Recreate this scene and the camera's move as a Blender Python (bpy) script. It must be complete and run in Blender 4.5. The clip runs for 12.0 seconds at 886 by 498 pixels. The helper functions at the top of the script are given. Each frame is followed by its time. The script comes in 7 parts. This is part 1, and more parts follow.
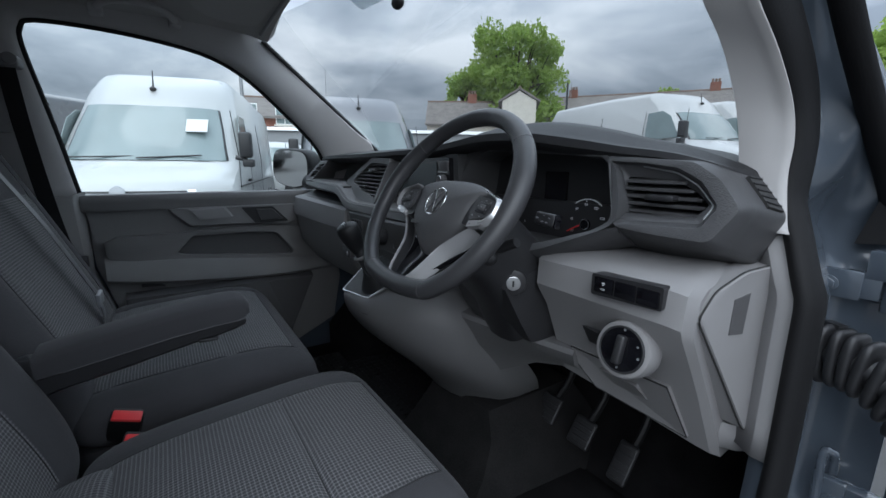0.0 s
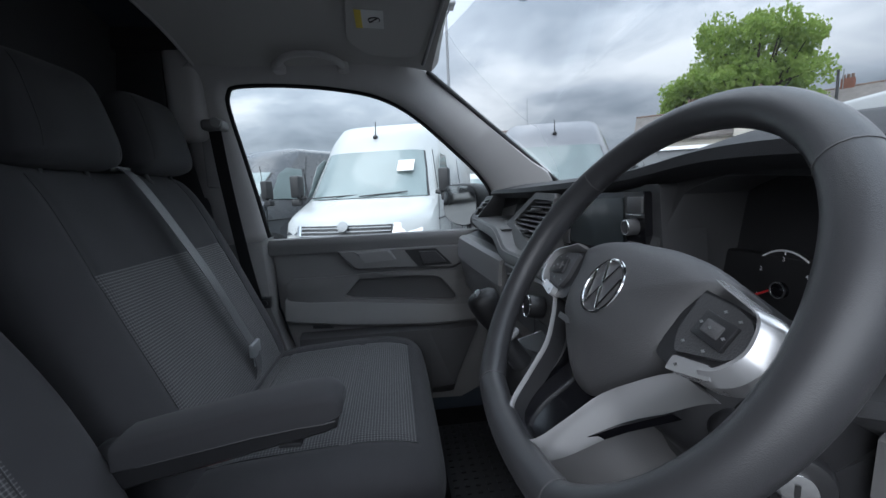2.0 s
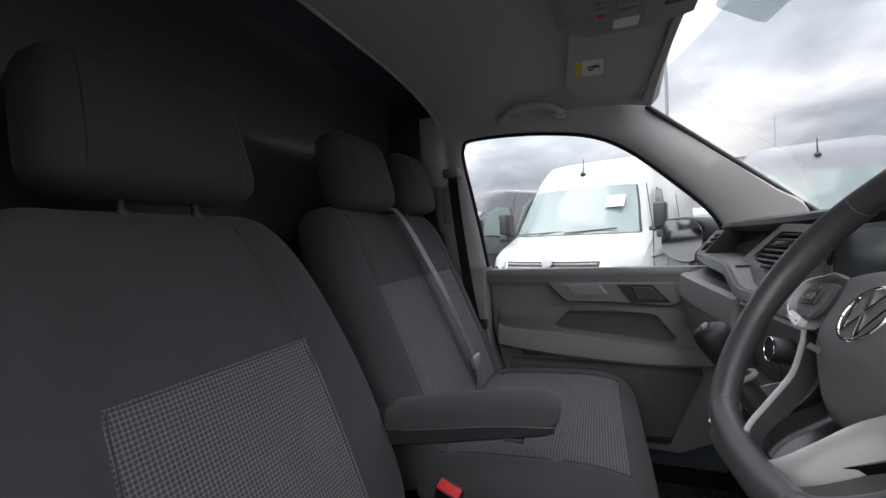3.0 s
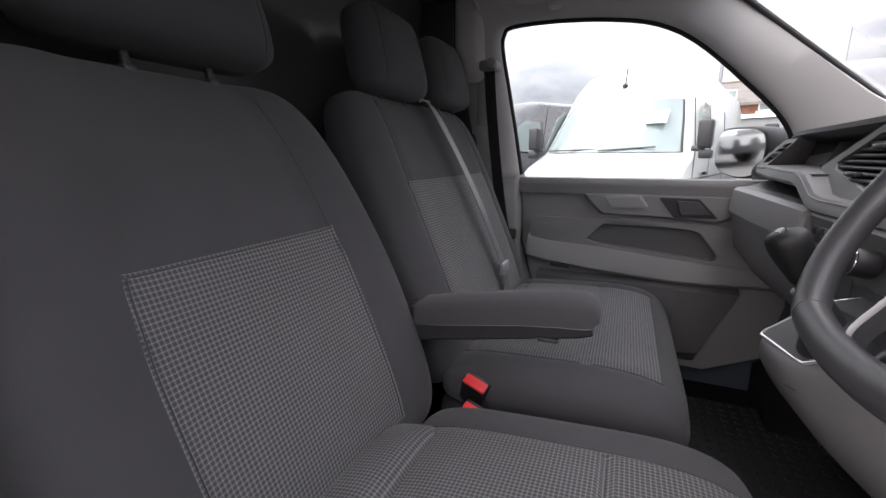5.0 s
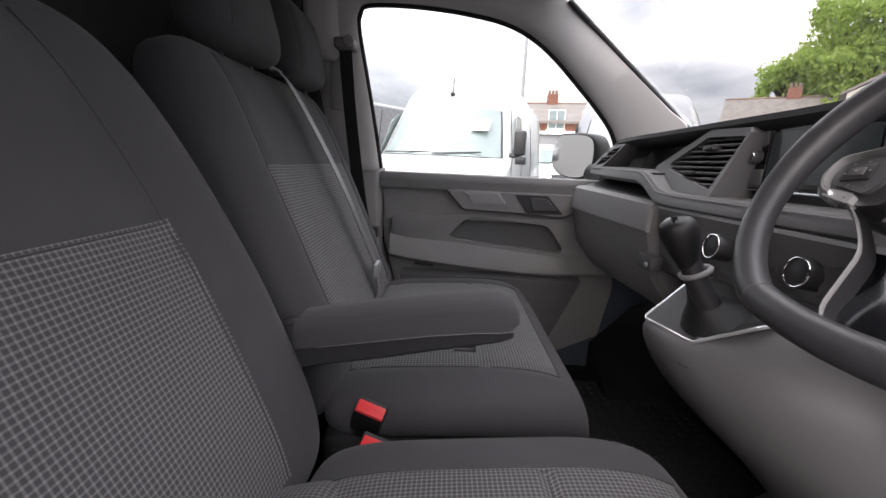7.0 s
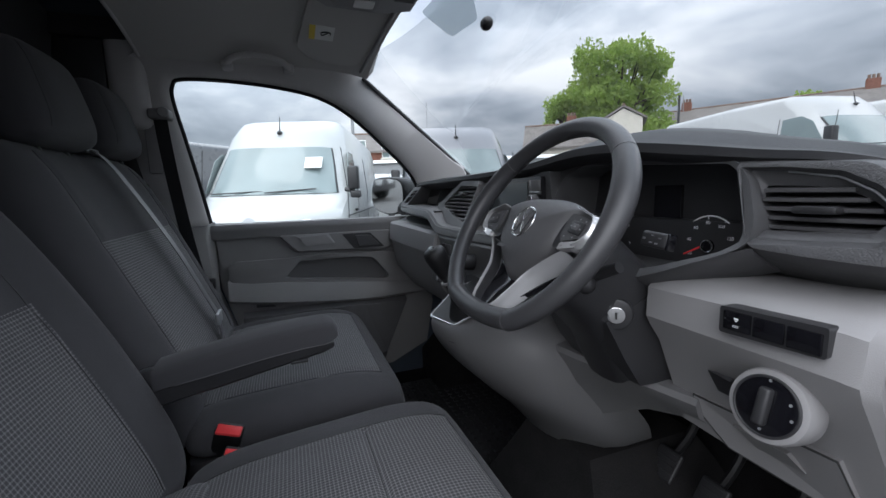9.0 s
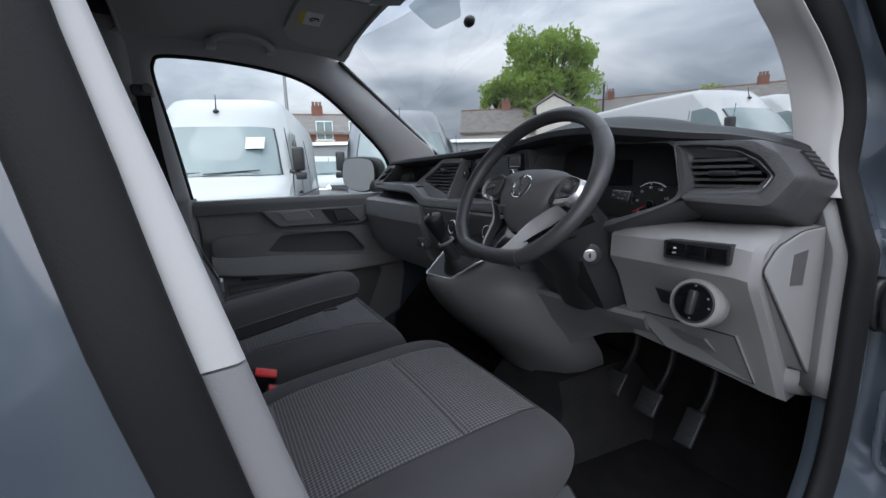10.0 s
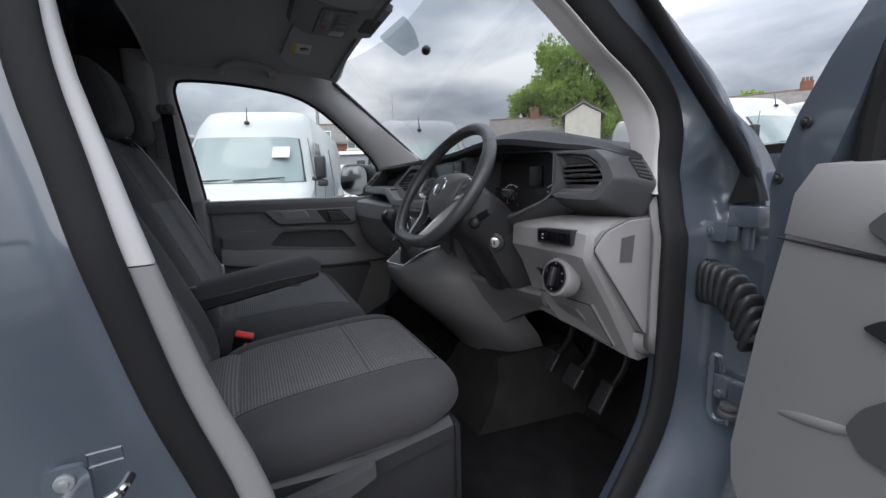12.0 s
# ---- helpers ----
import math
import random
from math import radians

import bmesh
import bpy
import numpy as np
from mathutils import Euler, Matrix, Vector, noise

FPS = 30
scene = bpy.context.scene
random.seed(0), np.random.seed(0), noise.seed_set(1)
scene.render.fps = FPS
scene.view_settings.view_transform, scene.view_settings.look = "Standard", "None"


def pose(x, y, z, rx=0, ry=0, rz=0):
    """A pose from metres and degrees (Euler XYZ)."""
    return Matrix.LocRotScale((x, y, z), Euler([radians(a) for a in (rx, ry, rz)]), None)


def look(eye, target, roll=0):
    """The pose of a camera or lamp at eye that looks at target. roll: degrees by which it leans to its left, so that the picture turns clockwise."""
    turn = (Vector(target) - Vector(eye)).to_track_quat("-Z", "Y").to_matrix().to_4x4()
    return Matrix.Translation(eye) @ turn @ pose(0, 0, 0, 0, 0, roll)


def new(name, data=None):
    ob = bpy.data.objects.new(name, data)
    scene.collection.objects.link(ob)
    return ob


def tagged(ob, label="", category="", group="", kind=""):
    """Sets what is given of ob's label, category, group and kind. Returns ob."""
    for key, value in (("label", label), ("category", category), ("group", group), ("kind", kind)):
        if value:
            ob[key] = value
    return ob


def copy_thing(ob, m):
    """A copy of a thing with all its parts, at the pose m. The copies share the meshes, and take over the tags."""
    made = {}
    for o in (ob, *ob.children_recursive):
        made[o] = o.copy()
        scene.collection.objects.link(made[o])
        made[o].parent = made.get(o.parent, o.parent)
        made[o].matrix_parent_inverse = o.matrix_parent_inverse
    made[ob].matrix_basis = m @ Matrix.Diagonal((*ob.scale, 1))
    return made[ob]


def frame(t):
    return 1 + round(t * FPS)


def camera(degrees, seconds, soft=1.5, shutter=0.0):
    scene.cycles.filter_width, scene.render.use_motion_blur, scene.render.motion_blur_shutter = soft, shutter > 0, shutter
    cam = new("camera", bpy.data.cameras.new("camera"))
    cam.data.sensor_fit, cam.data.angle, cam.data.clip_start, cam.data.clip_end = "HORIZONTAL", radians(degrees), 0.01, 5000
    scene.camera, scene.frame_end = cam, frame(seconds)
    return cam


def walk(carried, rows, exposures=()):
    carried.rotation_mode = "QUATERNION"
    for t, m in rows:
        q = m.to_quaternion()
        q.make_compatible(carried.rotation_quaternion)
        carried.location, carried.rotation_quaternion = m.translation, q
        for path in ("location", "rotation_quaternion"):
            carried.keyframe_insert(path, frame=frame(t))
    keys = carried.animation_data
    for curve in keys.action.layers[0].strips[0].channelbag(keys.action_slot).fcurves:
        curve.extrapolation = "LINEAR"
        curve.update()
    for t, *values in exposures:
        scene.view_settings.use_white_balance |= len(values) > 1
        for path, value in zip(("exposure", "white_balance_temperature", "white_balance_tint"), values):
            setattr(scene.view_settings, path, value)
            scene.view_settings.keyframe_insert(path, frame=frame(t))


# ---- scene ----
cam = camera(93.6, 12.0)
PATH = [
    (0, (1.07, 0.002, 1.375), (-0.558, 1.091, 0.971), 0.6),
    (0.5, (1.026, 0.101, 1.395), (-0.658, 1.089, 0.964), 0.2),
    (1, (0.865, 0.19, 1.396), (-0.888, 1.044, 0.952), -0.8),
    (1.5, (0.771, 0.212, 1.397), (-1.082, 0.852, 1.004), -1.7),
    (2, (0.794, 0.219, 1.399), (-1.175, 0.447, 1.131), -2.6),
    (2.5, (0.844, 0.208, 1.393), (-1.134, -0.066, 1.268), -3.0),
    (3, (0.896, 0.193, 1.388), (-0.978, -0.503, 1.342), -2.5),
    (3.2, (0.914, 0.193, 1.379), (-0.915, -0.616, 1.329), -2.0),
    (4.8, (0.859, 0.155, 1.336), (-0.913, -0.676, 0.925), -0.4),
    (5, (0.85, 0.143, 1.335), (-0.94, -0.637, 0.9), -0.2),
    (5.5, (0.827, 0.094, 1.327), (-1.013, -0.53, 0.853), 1.0),
    (6, (0.791, 0.037, 1.309), (-1.1, -0.4, 0.825), 2.2),
    (6.5, (0.765, 0.011, 1.301), (-1.167, -0.214, 0.836), 2.8),
    (7, (0.751, 0.008, 1.3), (-1.206, 0.002, 0.887), 2.7),
    (7.5, (0.785, 0.045, 1.318), (-1.174, 0.252, 0.974), 2.0),
    (7.7, (0.811, 0.072, 1.33), (-1.145, 0.351, 1.023), 1.1),
    (9.3, (1.066, 0.023, 1.364), (-0.754, 0.795, 1.061), -1.8),
    (9.5, (1.081, -0.048, 1.358), (-0.71, 0.782, 1.038), -1.8),
    (10, (1.14, -0.171, 1.343), (-0.583, 0.776, 0.981), -1.6),
    (10.5, (1.224, -0.162, 1.324), (-0.485, 0.807, 0.95), -1.3),
    (11, (1.362, -0.109, 1.326), (-0.368, 0.824, 0.956), -1.2),
    (11.5, (1.444, -0.069, 1.318), (-0.322, 0.804, 0.971), -1.3),
    (12, (1.452, -0.057, 1.322), (-0.341, 0.77, 1.003), -1.4),
]
EXPO = [(0.0, 0.58, 5800, 8), (0.5, 0.58, 5950, 12), (1.0, 0.62, 5850, 9), (1.5, 0.70, 5800, 8), (2.0, 0.82, 5900, 10), (2.5, 1.0, 6350, 13), (3.2, 1.25, 6700, 16), (4.8, 1.6, 6850, 20),
        (5.5, 1.68, 6850, 21), (7.2, 1.64, 6950, 20), (7.7, 1.52, 6900, 18), (9.3, 0.80, 6050, 12), (10.0, 0.68, 6050, 12), (11.0, 0.68, 6200, 13), (12.0, 0.70, 6300, 13)]
walk(cam, [(t, look(eye, target, roll)) for t, eye, target, roll in PATH], EXPO)

# ---- world and sun ----
world = bpy.data.worlds.new("world")
scene.world = world
world.use_nodes = True
wn, wl = world.node_tree.nodes, world.node_tree.links
wn.clear()
w_out = wn.new("ShaderNodeOutputWorld")
w_bg = wn.new("ShaderNodeBackground")
w_sky = wn.new("ShaderNodeTexSky")
w_sky.sky_type, w_sky.sun_disc = "NISHITA", False
w_sky.sun_elevation, w_sky.sun_rotation = radians(41), radians(125)
w_co = wn.new("ShaderNodeTexCoord")
w_sep = wn.new("ShaderNodeSeparateXYZ")
# The cloud deck is flat: directions are laid out on a plane overhead, so that the clouds close up towards the horizon.
w_lift = wn.new("ShaderNodeMath")
w_lift.operation, w_lift.inputs[1].default_value = "ADD", 0.22
w_abs = wn.new("ShaderNodeMath")
w_abs.operation = "ABSOLUTE"
w_flat = []
for axis in (0, 1):
    w_div = wn.new("ShaderNodeMath")
    w_div.operation = "DIVIDE"
    w_flat.append(w_div)
w_com = wn.new("ShaderNodeCombineXYZ")
w_com.inputs[2].default_value = 3.7
w_n1 = wn.new("ShaderNodeTexNoise")
w_n1.inputs["Scale"].default_value, w_n1.inputs["Detail"].default_value = 1.25, 8
w_n1.inputs["Roughness"].default_value, w_n1.inputs["Distortion"].default_value = 0.52, 0.25
w_ramp = wn.new("ShaderNodeValToRGB")
w_ramp.color_ramp.elements[0].position, w_ramp.color_ramp.elements[0].color = 0.36, (0.33, 0.37, 0.42, 1)
w_ramp.color_ramp.elements[1].position, w_ramp.color_ramp.elements[1].color = 0.66, (0.92, 0.93, 0.94, 1)
w_mid = w_ramp.color_ramp.elements.new(0.5)
w_mid.color = (0.53, 0.57, 0.62, 1)
# Overcast dome: the zenith about four times as bright as the horizon.
w_up = wn.new("ShaderNodeMapRange")
w_up.inputs["From Min"].default_value, w_up.inputs["From Max"].default_value = 0.12, 0.8
w_up.inputs["To Min"].default_value, w_up.inputs["To Max"].default_value = 1.0, 4.0
w_sc = wn.new("ShaderNodeMixRGB")
w_sc.blend_type, w_sc.inputs[0].default_value = "MULTIPLY", 1.0
w_lum = wn.new("ShaderNodeMixRGB")
w_lum.blend_type, w_lum.inputs[0].default_value = "MULTIPLY", 1.0
w_lum.inputs[2].default_value = (10.8, 10.8, 10.8, 1)
w_mix = wn.new("ShaderNodeMixRGB")
w_mix.inputs[0].default_value = 0.95
wl.new(w_co.outputs["Generated"], w_sep.inputs[0])
wl.new(w_sep.outputs[2], w_up.inputs["Value"])
wl.new(w_sep.outputs[2], w_abs.inputs[0])
wl.new(w_abs.outputs[0], w_lift.inputs[0])
for axis in (0, 1):
    wl.new(w_sep.outputs[axis], w_flat[axis].inputs[0])
    wl.new(w_lift.outputs[0], w_flat[axis].inputs[1])
    wl.new(w_flat[axis].outputs[0], w_com.inputs[axis])
wl.new(w_com.outputs[0], w_n1.inputs["Vector"])
wl.new(w_n1.outputs["Fac"], w_ramp.inputs[0])
wl.new(w_ramp.outputs[0], w_lum.inputs[1])
wl.new(w_lum.outputs[0], w_sc.inputs[1])
wl.new(w_up.outputs[0], w_sc.inputs[2])
wl.new(w_sky.outputs[0], w_mix.inputs[1])
wl.new(w_sc.outputs[0], w_mix.inputs[2])
wl.new(w_mix.outputs[0], w_bg.inputs[0])
w_bg.inputs[1].default_value = 0.05
wl.new(w_bg.outputs[0], w_out.inputs[0])

sun = new("sun", bpy.data.lights.new("sun", "SUN"))
sun.data.energy, sun.data.angle, sun.data.color = 1.4, radians(75), (1.0, 0.97, 0.93)
sun.matrix_world = look((4.8, -3.4, 5.2), (0, 0, 0))

# ---- materials ----


def base_mat(name, color, rough=0.6, metal=0.0, spec=0.5):
    m = bpy.data.materials.new(name)
    m.use_nodes = True
    b = m.node_tree.nodes["Principled BSDF"]
    b.inputs["Base Color"].default_value = (*color, 1)
    b.inputs["Roughness"].default_value = rough
    b.inputs["Metallic"].default_value = metal
    b.inputs["Specular IOR Level"].default_value = spec
    return m, m.node_tree.nodes, m.node_tree.links, b


def plastic(name, color, rough=0.55, grain=900.0, bump=0.25, vary=0.12, stain=4.0, metal=0.0, spec=0.5):
    """Moulded surface: fine leather-like grain, and slow uneven wear in colour and gloss."""
    m, n, l, b = base_mat(name, color, rough, metal, spec)
    co = n.new("ShaderNodeTexCoord")
    big = n.new("ShaderNodeTexNoise")
    big.inputs["Scale"].default_value, big.inputs["Detail"].default_value = stain, 6
    l.new(co.outputs["Object"], big.inputs["Vector"])
    mix = n.new("ShaderNodeMixRGB")
    mix.inputs[1].default_value = (*[c * (1 - vary) for c in color], 1)
    mix.inputs[2].default_value = (*[min(1, c * (1 + vary)) for c in color], 1)
    l.new(big.outputs["Fac"], mix.inputs[0])
    l.new(mix.outputs[0], b.inputs["Base Color"])
    mr = n.new("ShaderNodeMapRange")
    mr.inputs["To Min"].default_value, mr.inputs["To Max"].default_value = rough - 0.07, rough + 0.07
    l.new(big.outputs["Fac"], mr.inputs["Value"])
    l.new(mr.outputs[0], b.inputs["Roughness"])
    if bump > 0:
        v = n.new("ShaderNodeTexVoronoi")
        v.inputs["Scale"].default_value = grain
        l.new(co.outputs["Object"], v.inputs["Vector"])
        bp = n.new("ShaderNodeBump")
        bp.inputs["Strength"].default_value, bp.inputs["Distance"].default_value = bump, 0.0006
        l.new(v.outputs["Distance"], bp.inputs["Height"])
        l.new(bp.outputs[0], b.inputs["Normal"])
    return m


def cloth(name, color, check=False, pitch=0.0062, light=(0.42, 0.40, 0.40)):
    """Woven seat cloth; with check, a fine grid of paler threads, laid along the UV map in metres."""
    m, n, l, b = base_mat(name, color, 0.92, 0, 0.25)
    b.inputs["Sheen Weight"].default_value = 0.08
    b.inputs["Sheen Roughness"].default_value = 0.5
    uv = n.new("ShaderNodeUVMap")
    slow = n.new("ShaderNodeTexNoise")
    slow.inputs["Scale"].default_value, slow.inputs["Detail"].default_value = 9, 5
    l.new(uv.outputs[0], slow.inputs["Vector"])
    tone = n.new("ShaderNodeMixRGB")
    tone.inputs[1].default_value = (*[c * 0.86 for c in color], 1)
    tone.inputs[2].default_value = (*[c * 1.14 for c in color], 1)
    l.new(slow.outputs["Fac"], tone.inputs[0])
    weave = n.new("ShaderNodeTexNoise")
    weave.inputs["Scale"].default_value, weave.inputs["Detail"].default_value = 1300, 2
    l.new(uv.outputs[0], weave.inputs["Vector"])
    bp = n.new("ShaderNodeBump")
    bp.inputs["Strength"].default_value, bp.inputs["Distance"].default_value = 0.5, 0.0008
    height = weave.outputs["Fac"]
    top = tone.outputs[0]
    if check:
        sep = n.new("ShaderNodeSeparateXYZ")
        l.new(uv.outputs[0], sep.inputs[0])
        waves = []
        for axis in (0, 1):
            k = n.new("ShaderNodeMath")
            k.operation, k.inputs[1].default_value = "MULTIPLY", 2 * math.pi / pitch
            l.new(sep.outputs[axis], k.inputs[0])
            s = n.new("ShaderNodeMath")
            s.operation = "SINE"
            l.new(k.outputs[0], s.inputs[0])
            r = n.new("ShaderNodeMapRange")
            r.inputs["From Min"].default_value, r.inputs["From Max"].default_value = 0.1, 0.95
            l.new(s.outputs[0], r.inputs["Value"])
            waves.append(r.outputs[0])
        add = n.new("ShaderNodeMath")
        add.operation = "ADD"
        l.new(waves[0], add.inputs[0])
        l.new(waves[1], add.inputs[1])
        half = n.new("ShaderNodeMath")
        half.operation, half.inputs[1].default_value = "MULTIPLY", 0.5
        l.new(add.outputs[0], half.inputs[0])
        rag = n.new("ShaderNodeMath")
        rag.operation = "MULTIPLY"
        l.new(half.outputs[0], rag.inputs[0])
        thr = n.new("ShaderNodeTexNoise")
        thr.inputs["Scale"].default_value, thr.inputs["Detail"].default_value = 700, 2
        l.new(uv.outputs[0], thr.inputs["Vector"])
        tr = n.new("ShaderNodeMapRange")
        tr.inputs["To Min"].default_value, tr.inputs["To Max"].default_value = 0.35, 1.45
        l.new(thr.outputs["Fac"], tr.inputs["Value"])
        l.new(tr.outputs[0], rag.inputs[1])
        mx = n.new("ShaderNodeMixRGB")
        l.new(rag.outputs[0], mx.inputs[0])
        l.new(tone.outputs[0], mx.inputs[1])
        mx.inputs[2].default_value = (*light, 1)
        top = mx.outputs[0]
        hs = n.new("ShaderNodeMath")
        hs.operation = "ADD"
        l.new(half.outputs[0], hs.inputs[0])
        l.new(weave.outputs["Fac"], hs.inputs[1])
        height = hs.outputs[0]
    l.new(top, b.inputs["Base Color"])
    l.new(height, bp.inputs["Height"])
    l.new(bp.outputs[0], b.inputs["Normal"])
    return m


def paint(name, color, rough=0.25, coat=0.6):
    m, n, l, b = base_mat(name, color, rough)
    b.inputs["Coat Weight"].default_value = coat
    b.inputs["Coat Roughness"].default_value = 0.06
    co = n.new("ShaderNodeTexCoord")
    dirt = n.new("ShaderNodeTexNoise")
    dirt.inputs["Scale"].default_value, dirt.inputs["Detail"].default_value = 3.5, 8
    l.new(co.outputs["Object"], dirt.inputs["Vector"])
    mr = n.new("ShaderNodeMapRange")
    mr.inputs["To Min"].default_value, mr.inputs["To Max"].default_value = rough - 0.08, rough + 0.15
    l.new(dirt.outputs["Fac"], mr.inputs["Value"])
    l.new(mr.outputs[0], b.inputs["Roughness"])
    mix = n.new("ShaderNodeMixRGB")
    mix.inputs[1].default_value = (*color, 1)
    mix.inputs[2].default_value = (*[c * 0.88 for c in color], 1)
    l.new(dirt.outputs["Fac"], mix.inputs[0])
    l.new(mix.outputs[0], b.inputs["Base Color"])
    return m


def glassy(name, color=(0.9, 0.95, 0.94), alpha=0.12, rough=0.03):
    """Thin pane: mostly see-through, with a clear gloss on it."""
    m, n, l, b = base_mat(name, color, rough)
    out = n["Material Output"]
    tr = n.new("ShaderNodeBsdfTransparent")
    tr.inputs[0].default_value = (*color, 1)
    gl = n.new("ShaderNodeBsdfGlossy")
    gl.inputs["Roughness"].default_value = rough
    fr = n.new("ShaderNodeFresnel")
    fr.inputs[0].default_value = 1.45
    fm = n.new("ShaderNodeMath")
    fm.operation, fm.inputs[1].default_value = "MULTIPLY", alpha * 3
    fm.use_clamp = True
    l.new(fr.outputs[0], fm.inputs[0])
    mx = n.new("ShaderNodeMixShader")
    l.new(fm.outputs[0], mx.inputs[0])
    l.new(tr.outputs[0], mx.inputs[1])
    l.new(gl.outputs[0], mx.inputs[2])
    l.new(mx.outputs[0], out.inputs[0])
    return m


def patchy(name, a, c, scale, rough=0.9, bump=0.4, dist=0.01, fine=60.0, spec=0.3):
    """Ground, brick, bark and the like: two colours at two scales, with relief."""
    m, n, l, b = base_mat(name, a, rough, 0, spec)
    co = n.new("ShaderNodeTexCoord")
    n1 = n.new("ShaderNodeTexNoise")
    n1.inputs["Scale"].default_value, n1.inputs["Detail"].default_value = scale, 9
    n2 = n.new("ShaderNodeTexNoise")
    n2.inputs["Scale"].default_value, n2.inputs["Detail"].default_value = fine, 5
    l.new(co.outputs["Object"], n1.inputs["Vector"])
    l.new(co.outputs["Object"], n2.inputs["Vector"])
    av = n.new("ShaderNodeMath")
    av.operation = "ADD"
    l.new(n1.outputs["Fac"], av.inputs[0])
    l.new(n2.outputs["Fac"], av.inputs[1])
    mr = n.new("ShaderNodeMapRange")
    mr.inputs["From Min"].default_value, mr.inputs["From Max"].default_value = 0.7, 1.3
    l.new(av.outputs[0], mr.inputs["Value"])
    mix = n.new("ShaderNodeMixRGB")
    mix.inputs[1].default_value, mix.inputs[2].default_value = (*a, 1), (*c, 1)
    l.new(mr.outputs[0], mix.inputs[0])
    l.new(mix.outputs[0], b.inputs["Base Color"])
    bp = n.new("ShaderNodeBump")
    bp.inputs["Strength"].default_value, bp.inputs["Distance"].default_value = bump, dist
    l.new(n2.outputs["Fac"], bp.inputs["Height"])
    l.new(bp.outputs[0], b.inputs["Normal"])
    return m


M_TOP = plastic("black_soft_dash_top", (0.026, 0.026, 0.028), 0.5, 700, 0.35, spec=0.22)
M_DASH = plastic("dark_dash_plastic", (0.070, 0.070, 0.073), 0.40, 700, 0.35, spec=0.35)
M_BAND = plastic("ribbed_band_plastic", (0.070, 0.070, 0.073), 0.40, 420, 0.9, spec=0.4)
M_BLACK = plastic("black_plastic", (0.027, 0.027, 0.029), 0.42, 900, 0.2)
M_GLOSS = plastic("gloss_black", (0.006, 0.006, 0.008), 0.12, 900, 0.0)
M_GREY = plastic("light_grey_plastic", (0.25, 0.245, 0.247), 0.55, 800, 0.3)
M_DOOR = plastic("mid_grey_plastic", (0.21, 0.206, 0.207), 0.55, 800, 0.3)
M_FRAME = plastic("grey_frame_plastic", (0.14, 0.139, 0.141), 0.5, 700, 0.3)
M_POCKET = plastic("charcoal_plastic", (0.095, 0.094, 0.097), 0.52, 700, 0.3)
M_TRIM = plastic("pale_pillar_trim", (0.49, 0.48, 0.475), 0.65, 1000, 0.15)
M_LINER = cloth("headliner_cloth", (0.46, 0.45, 0.435))
M_SEAT = cloth("plain_seat_cloth", (0.055, 0.054, 0.058))
M_CHECK = cloth("checked_seat_cloth", (0.058, 0.057, 0.061), True, light=(0.22, 0.217, 0.22))
M_PAD = plastic("wheel_pad", (0.085, 0.084, 0.087), 0.5, 900, 0.3)
M_LEATHER = plastic("wheel_leather", (0.047, 0.047, 0.050), 0.36, 1500, 0.18)
M_SILVER = plastic("satin_silver", (0.72, 0.72, 0.73), 0.25, 900, 0.0, 0.05, metal=0.65)
M_CHROME = plastic("chrome", (0.8, 0.8, 0.8), 0.1, 900, 0.0, 0.03, metal=1.0)
M_RUBBER = plastic("seal_rubber", (0.012, 0.012, 0.013), 0.7, 500, 0.3, spec=0.25)
M_BELT = plastic("belt_webbing", (0.028, 0.028, 0.030), 0.6, 600, 0.5)
M_WEB = plastic("grey_webbing", (0.11, 0.11, 0.115), 0.4, 600, 0.5)
M_BOOT = plastic("black_leather_boot", (0.009, 0.009, 0.010), 0.5, 900, 0.4)
# Base lightened to blue-grey in place of a reflection on the display.
M_SCREEN = plastic("reflection_toned_display", (0.050, 0.064, 0.068), 0.14, 900, 0.0)
M_RED = plastic("red_button", (0.75, 0.045, 0.05), 0.4, 900, 0.0)
M_FLOOR = patchy("floor_carpet", (0.008, 0.008, 0.0085), (0.021, 0.020, 0.021), 14, 0.95, 0.8, 0.004, 500, 0.1)
M_TUNNEL = patchy("tunnel_rubber", (0.012, 0.012, 0.0125), (0.027, 0.026, 0.026), 10, 0.85, 0.5, 0.003, 300, 0.15)
M_MAT = plastic("rubber_mat", (0.022, 0.022, 0.024), 0.5, 300, 0.6, 0.3, 12)
M_BODY = paint("blue_grey_paint", (0.085, 0.103, 0.128), 0.17, 1.0)
M_BULK = paint("bulkhead_paint", (0.07, 0.07, 0.072), 0.38, 0.25)
M_GLASS = glassy("window_glass", (0.96, 0.98, 0.975), 0.10)
M_FILM = glassy("frosted_film", (0.80, 0.83, 0.84), 0.10, 0.5)
M_MIRROR = plastic("mirror_glass", (0.86, 0.87, 0.88), 0.03, 900, 0.0, 0.01, metal=1.0)
M_WHITE = paint("white_van_paint", (0.50, 0.51, 0.505), 0.28)
M_VGREY = paint("grey_van_paint", (0.22, 0.23, 0.25), 0.3)
M_VDARK = paint("dark_van_paint", (0.055, 0.06, 0.068), 0.25)
# Pane colour is raised to a pale blue-green that stands for reflected sky.
M_VGLASS = plastic("sky_toned_glass", (0.20, 0.25, 0.25), 0.06, 900, 0.0, 0.3, 2.0, spec=0.9)
M_LABEL = plastic("white_paper", (0.75, 0.75, 0.73), 0.7, 900, 0.0, 0.04)
M_YELLOW = plastic("yellow_label", (0.75, 0.58, 0.08), 0.7, 900, 0.0, 0.04)
M_INK = plastic("dark_ink", (0.03, 0.03, 0.03), 0.7, 900, 0.0)
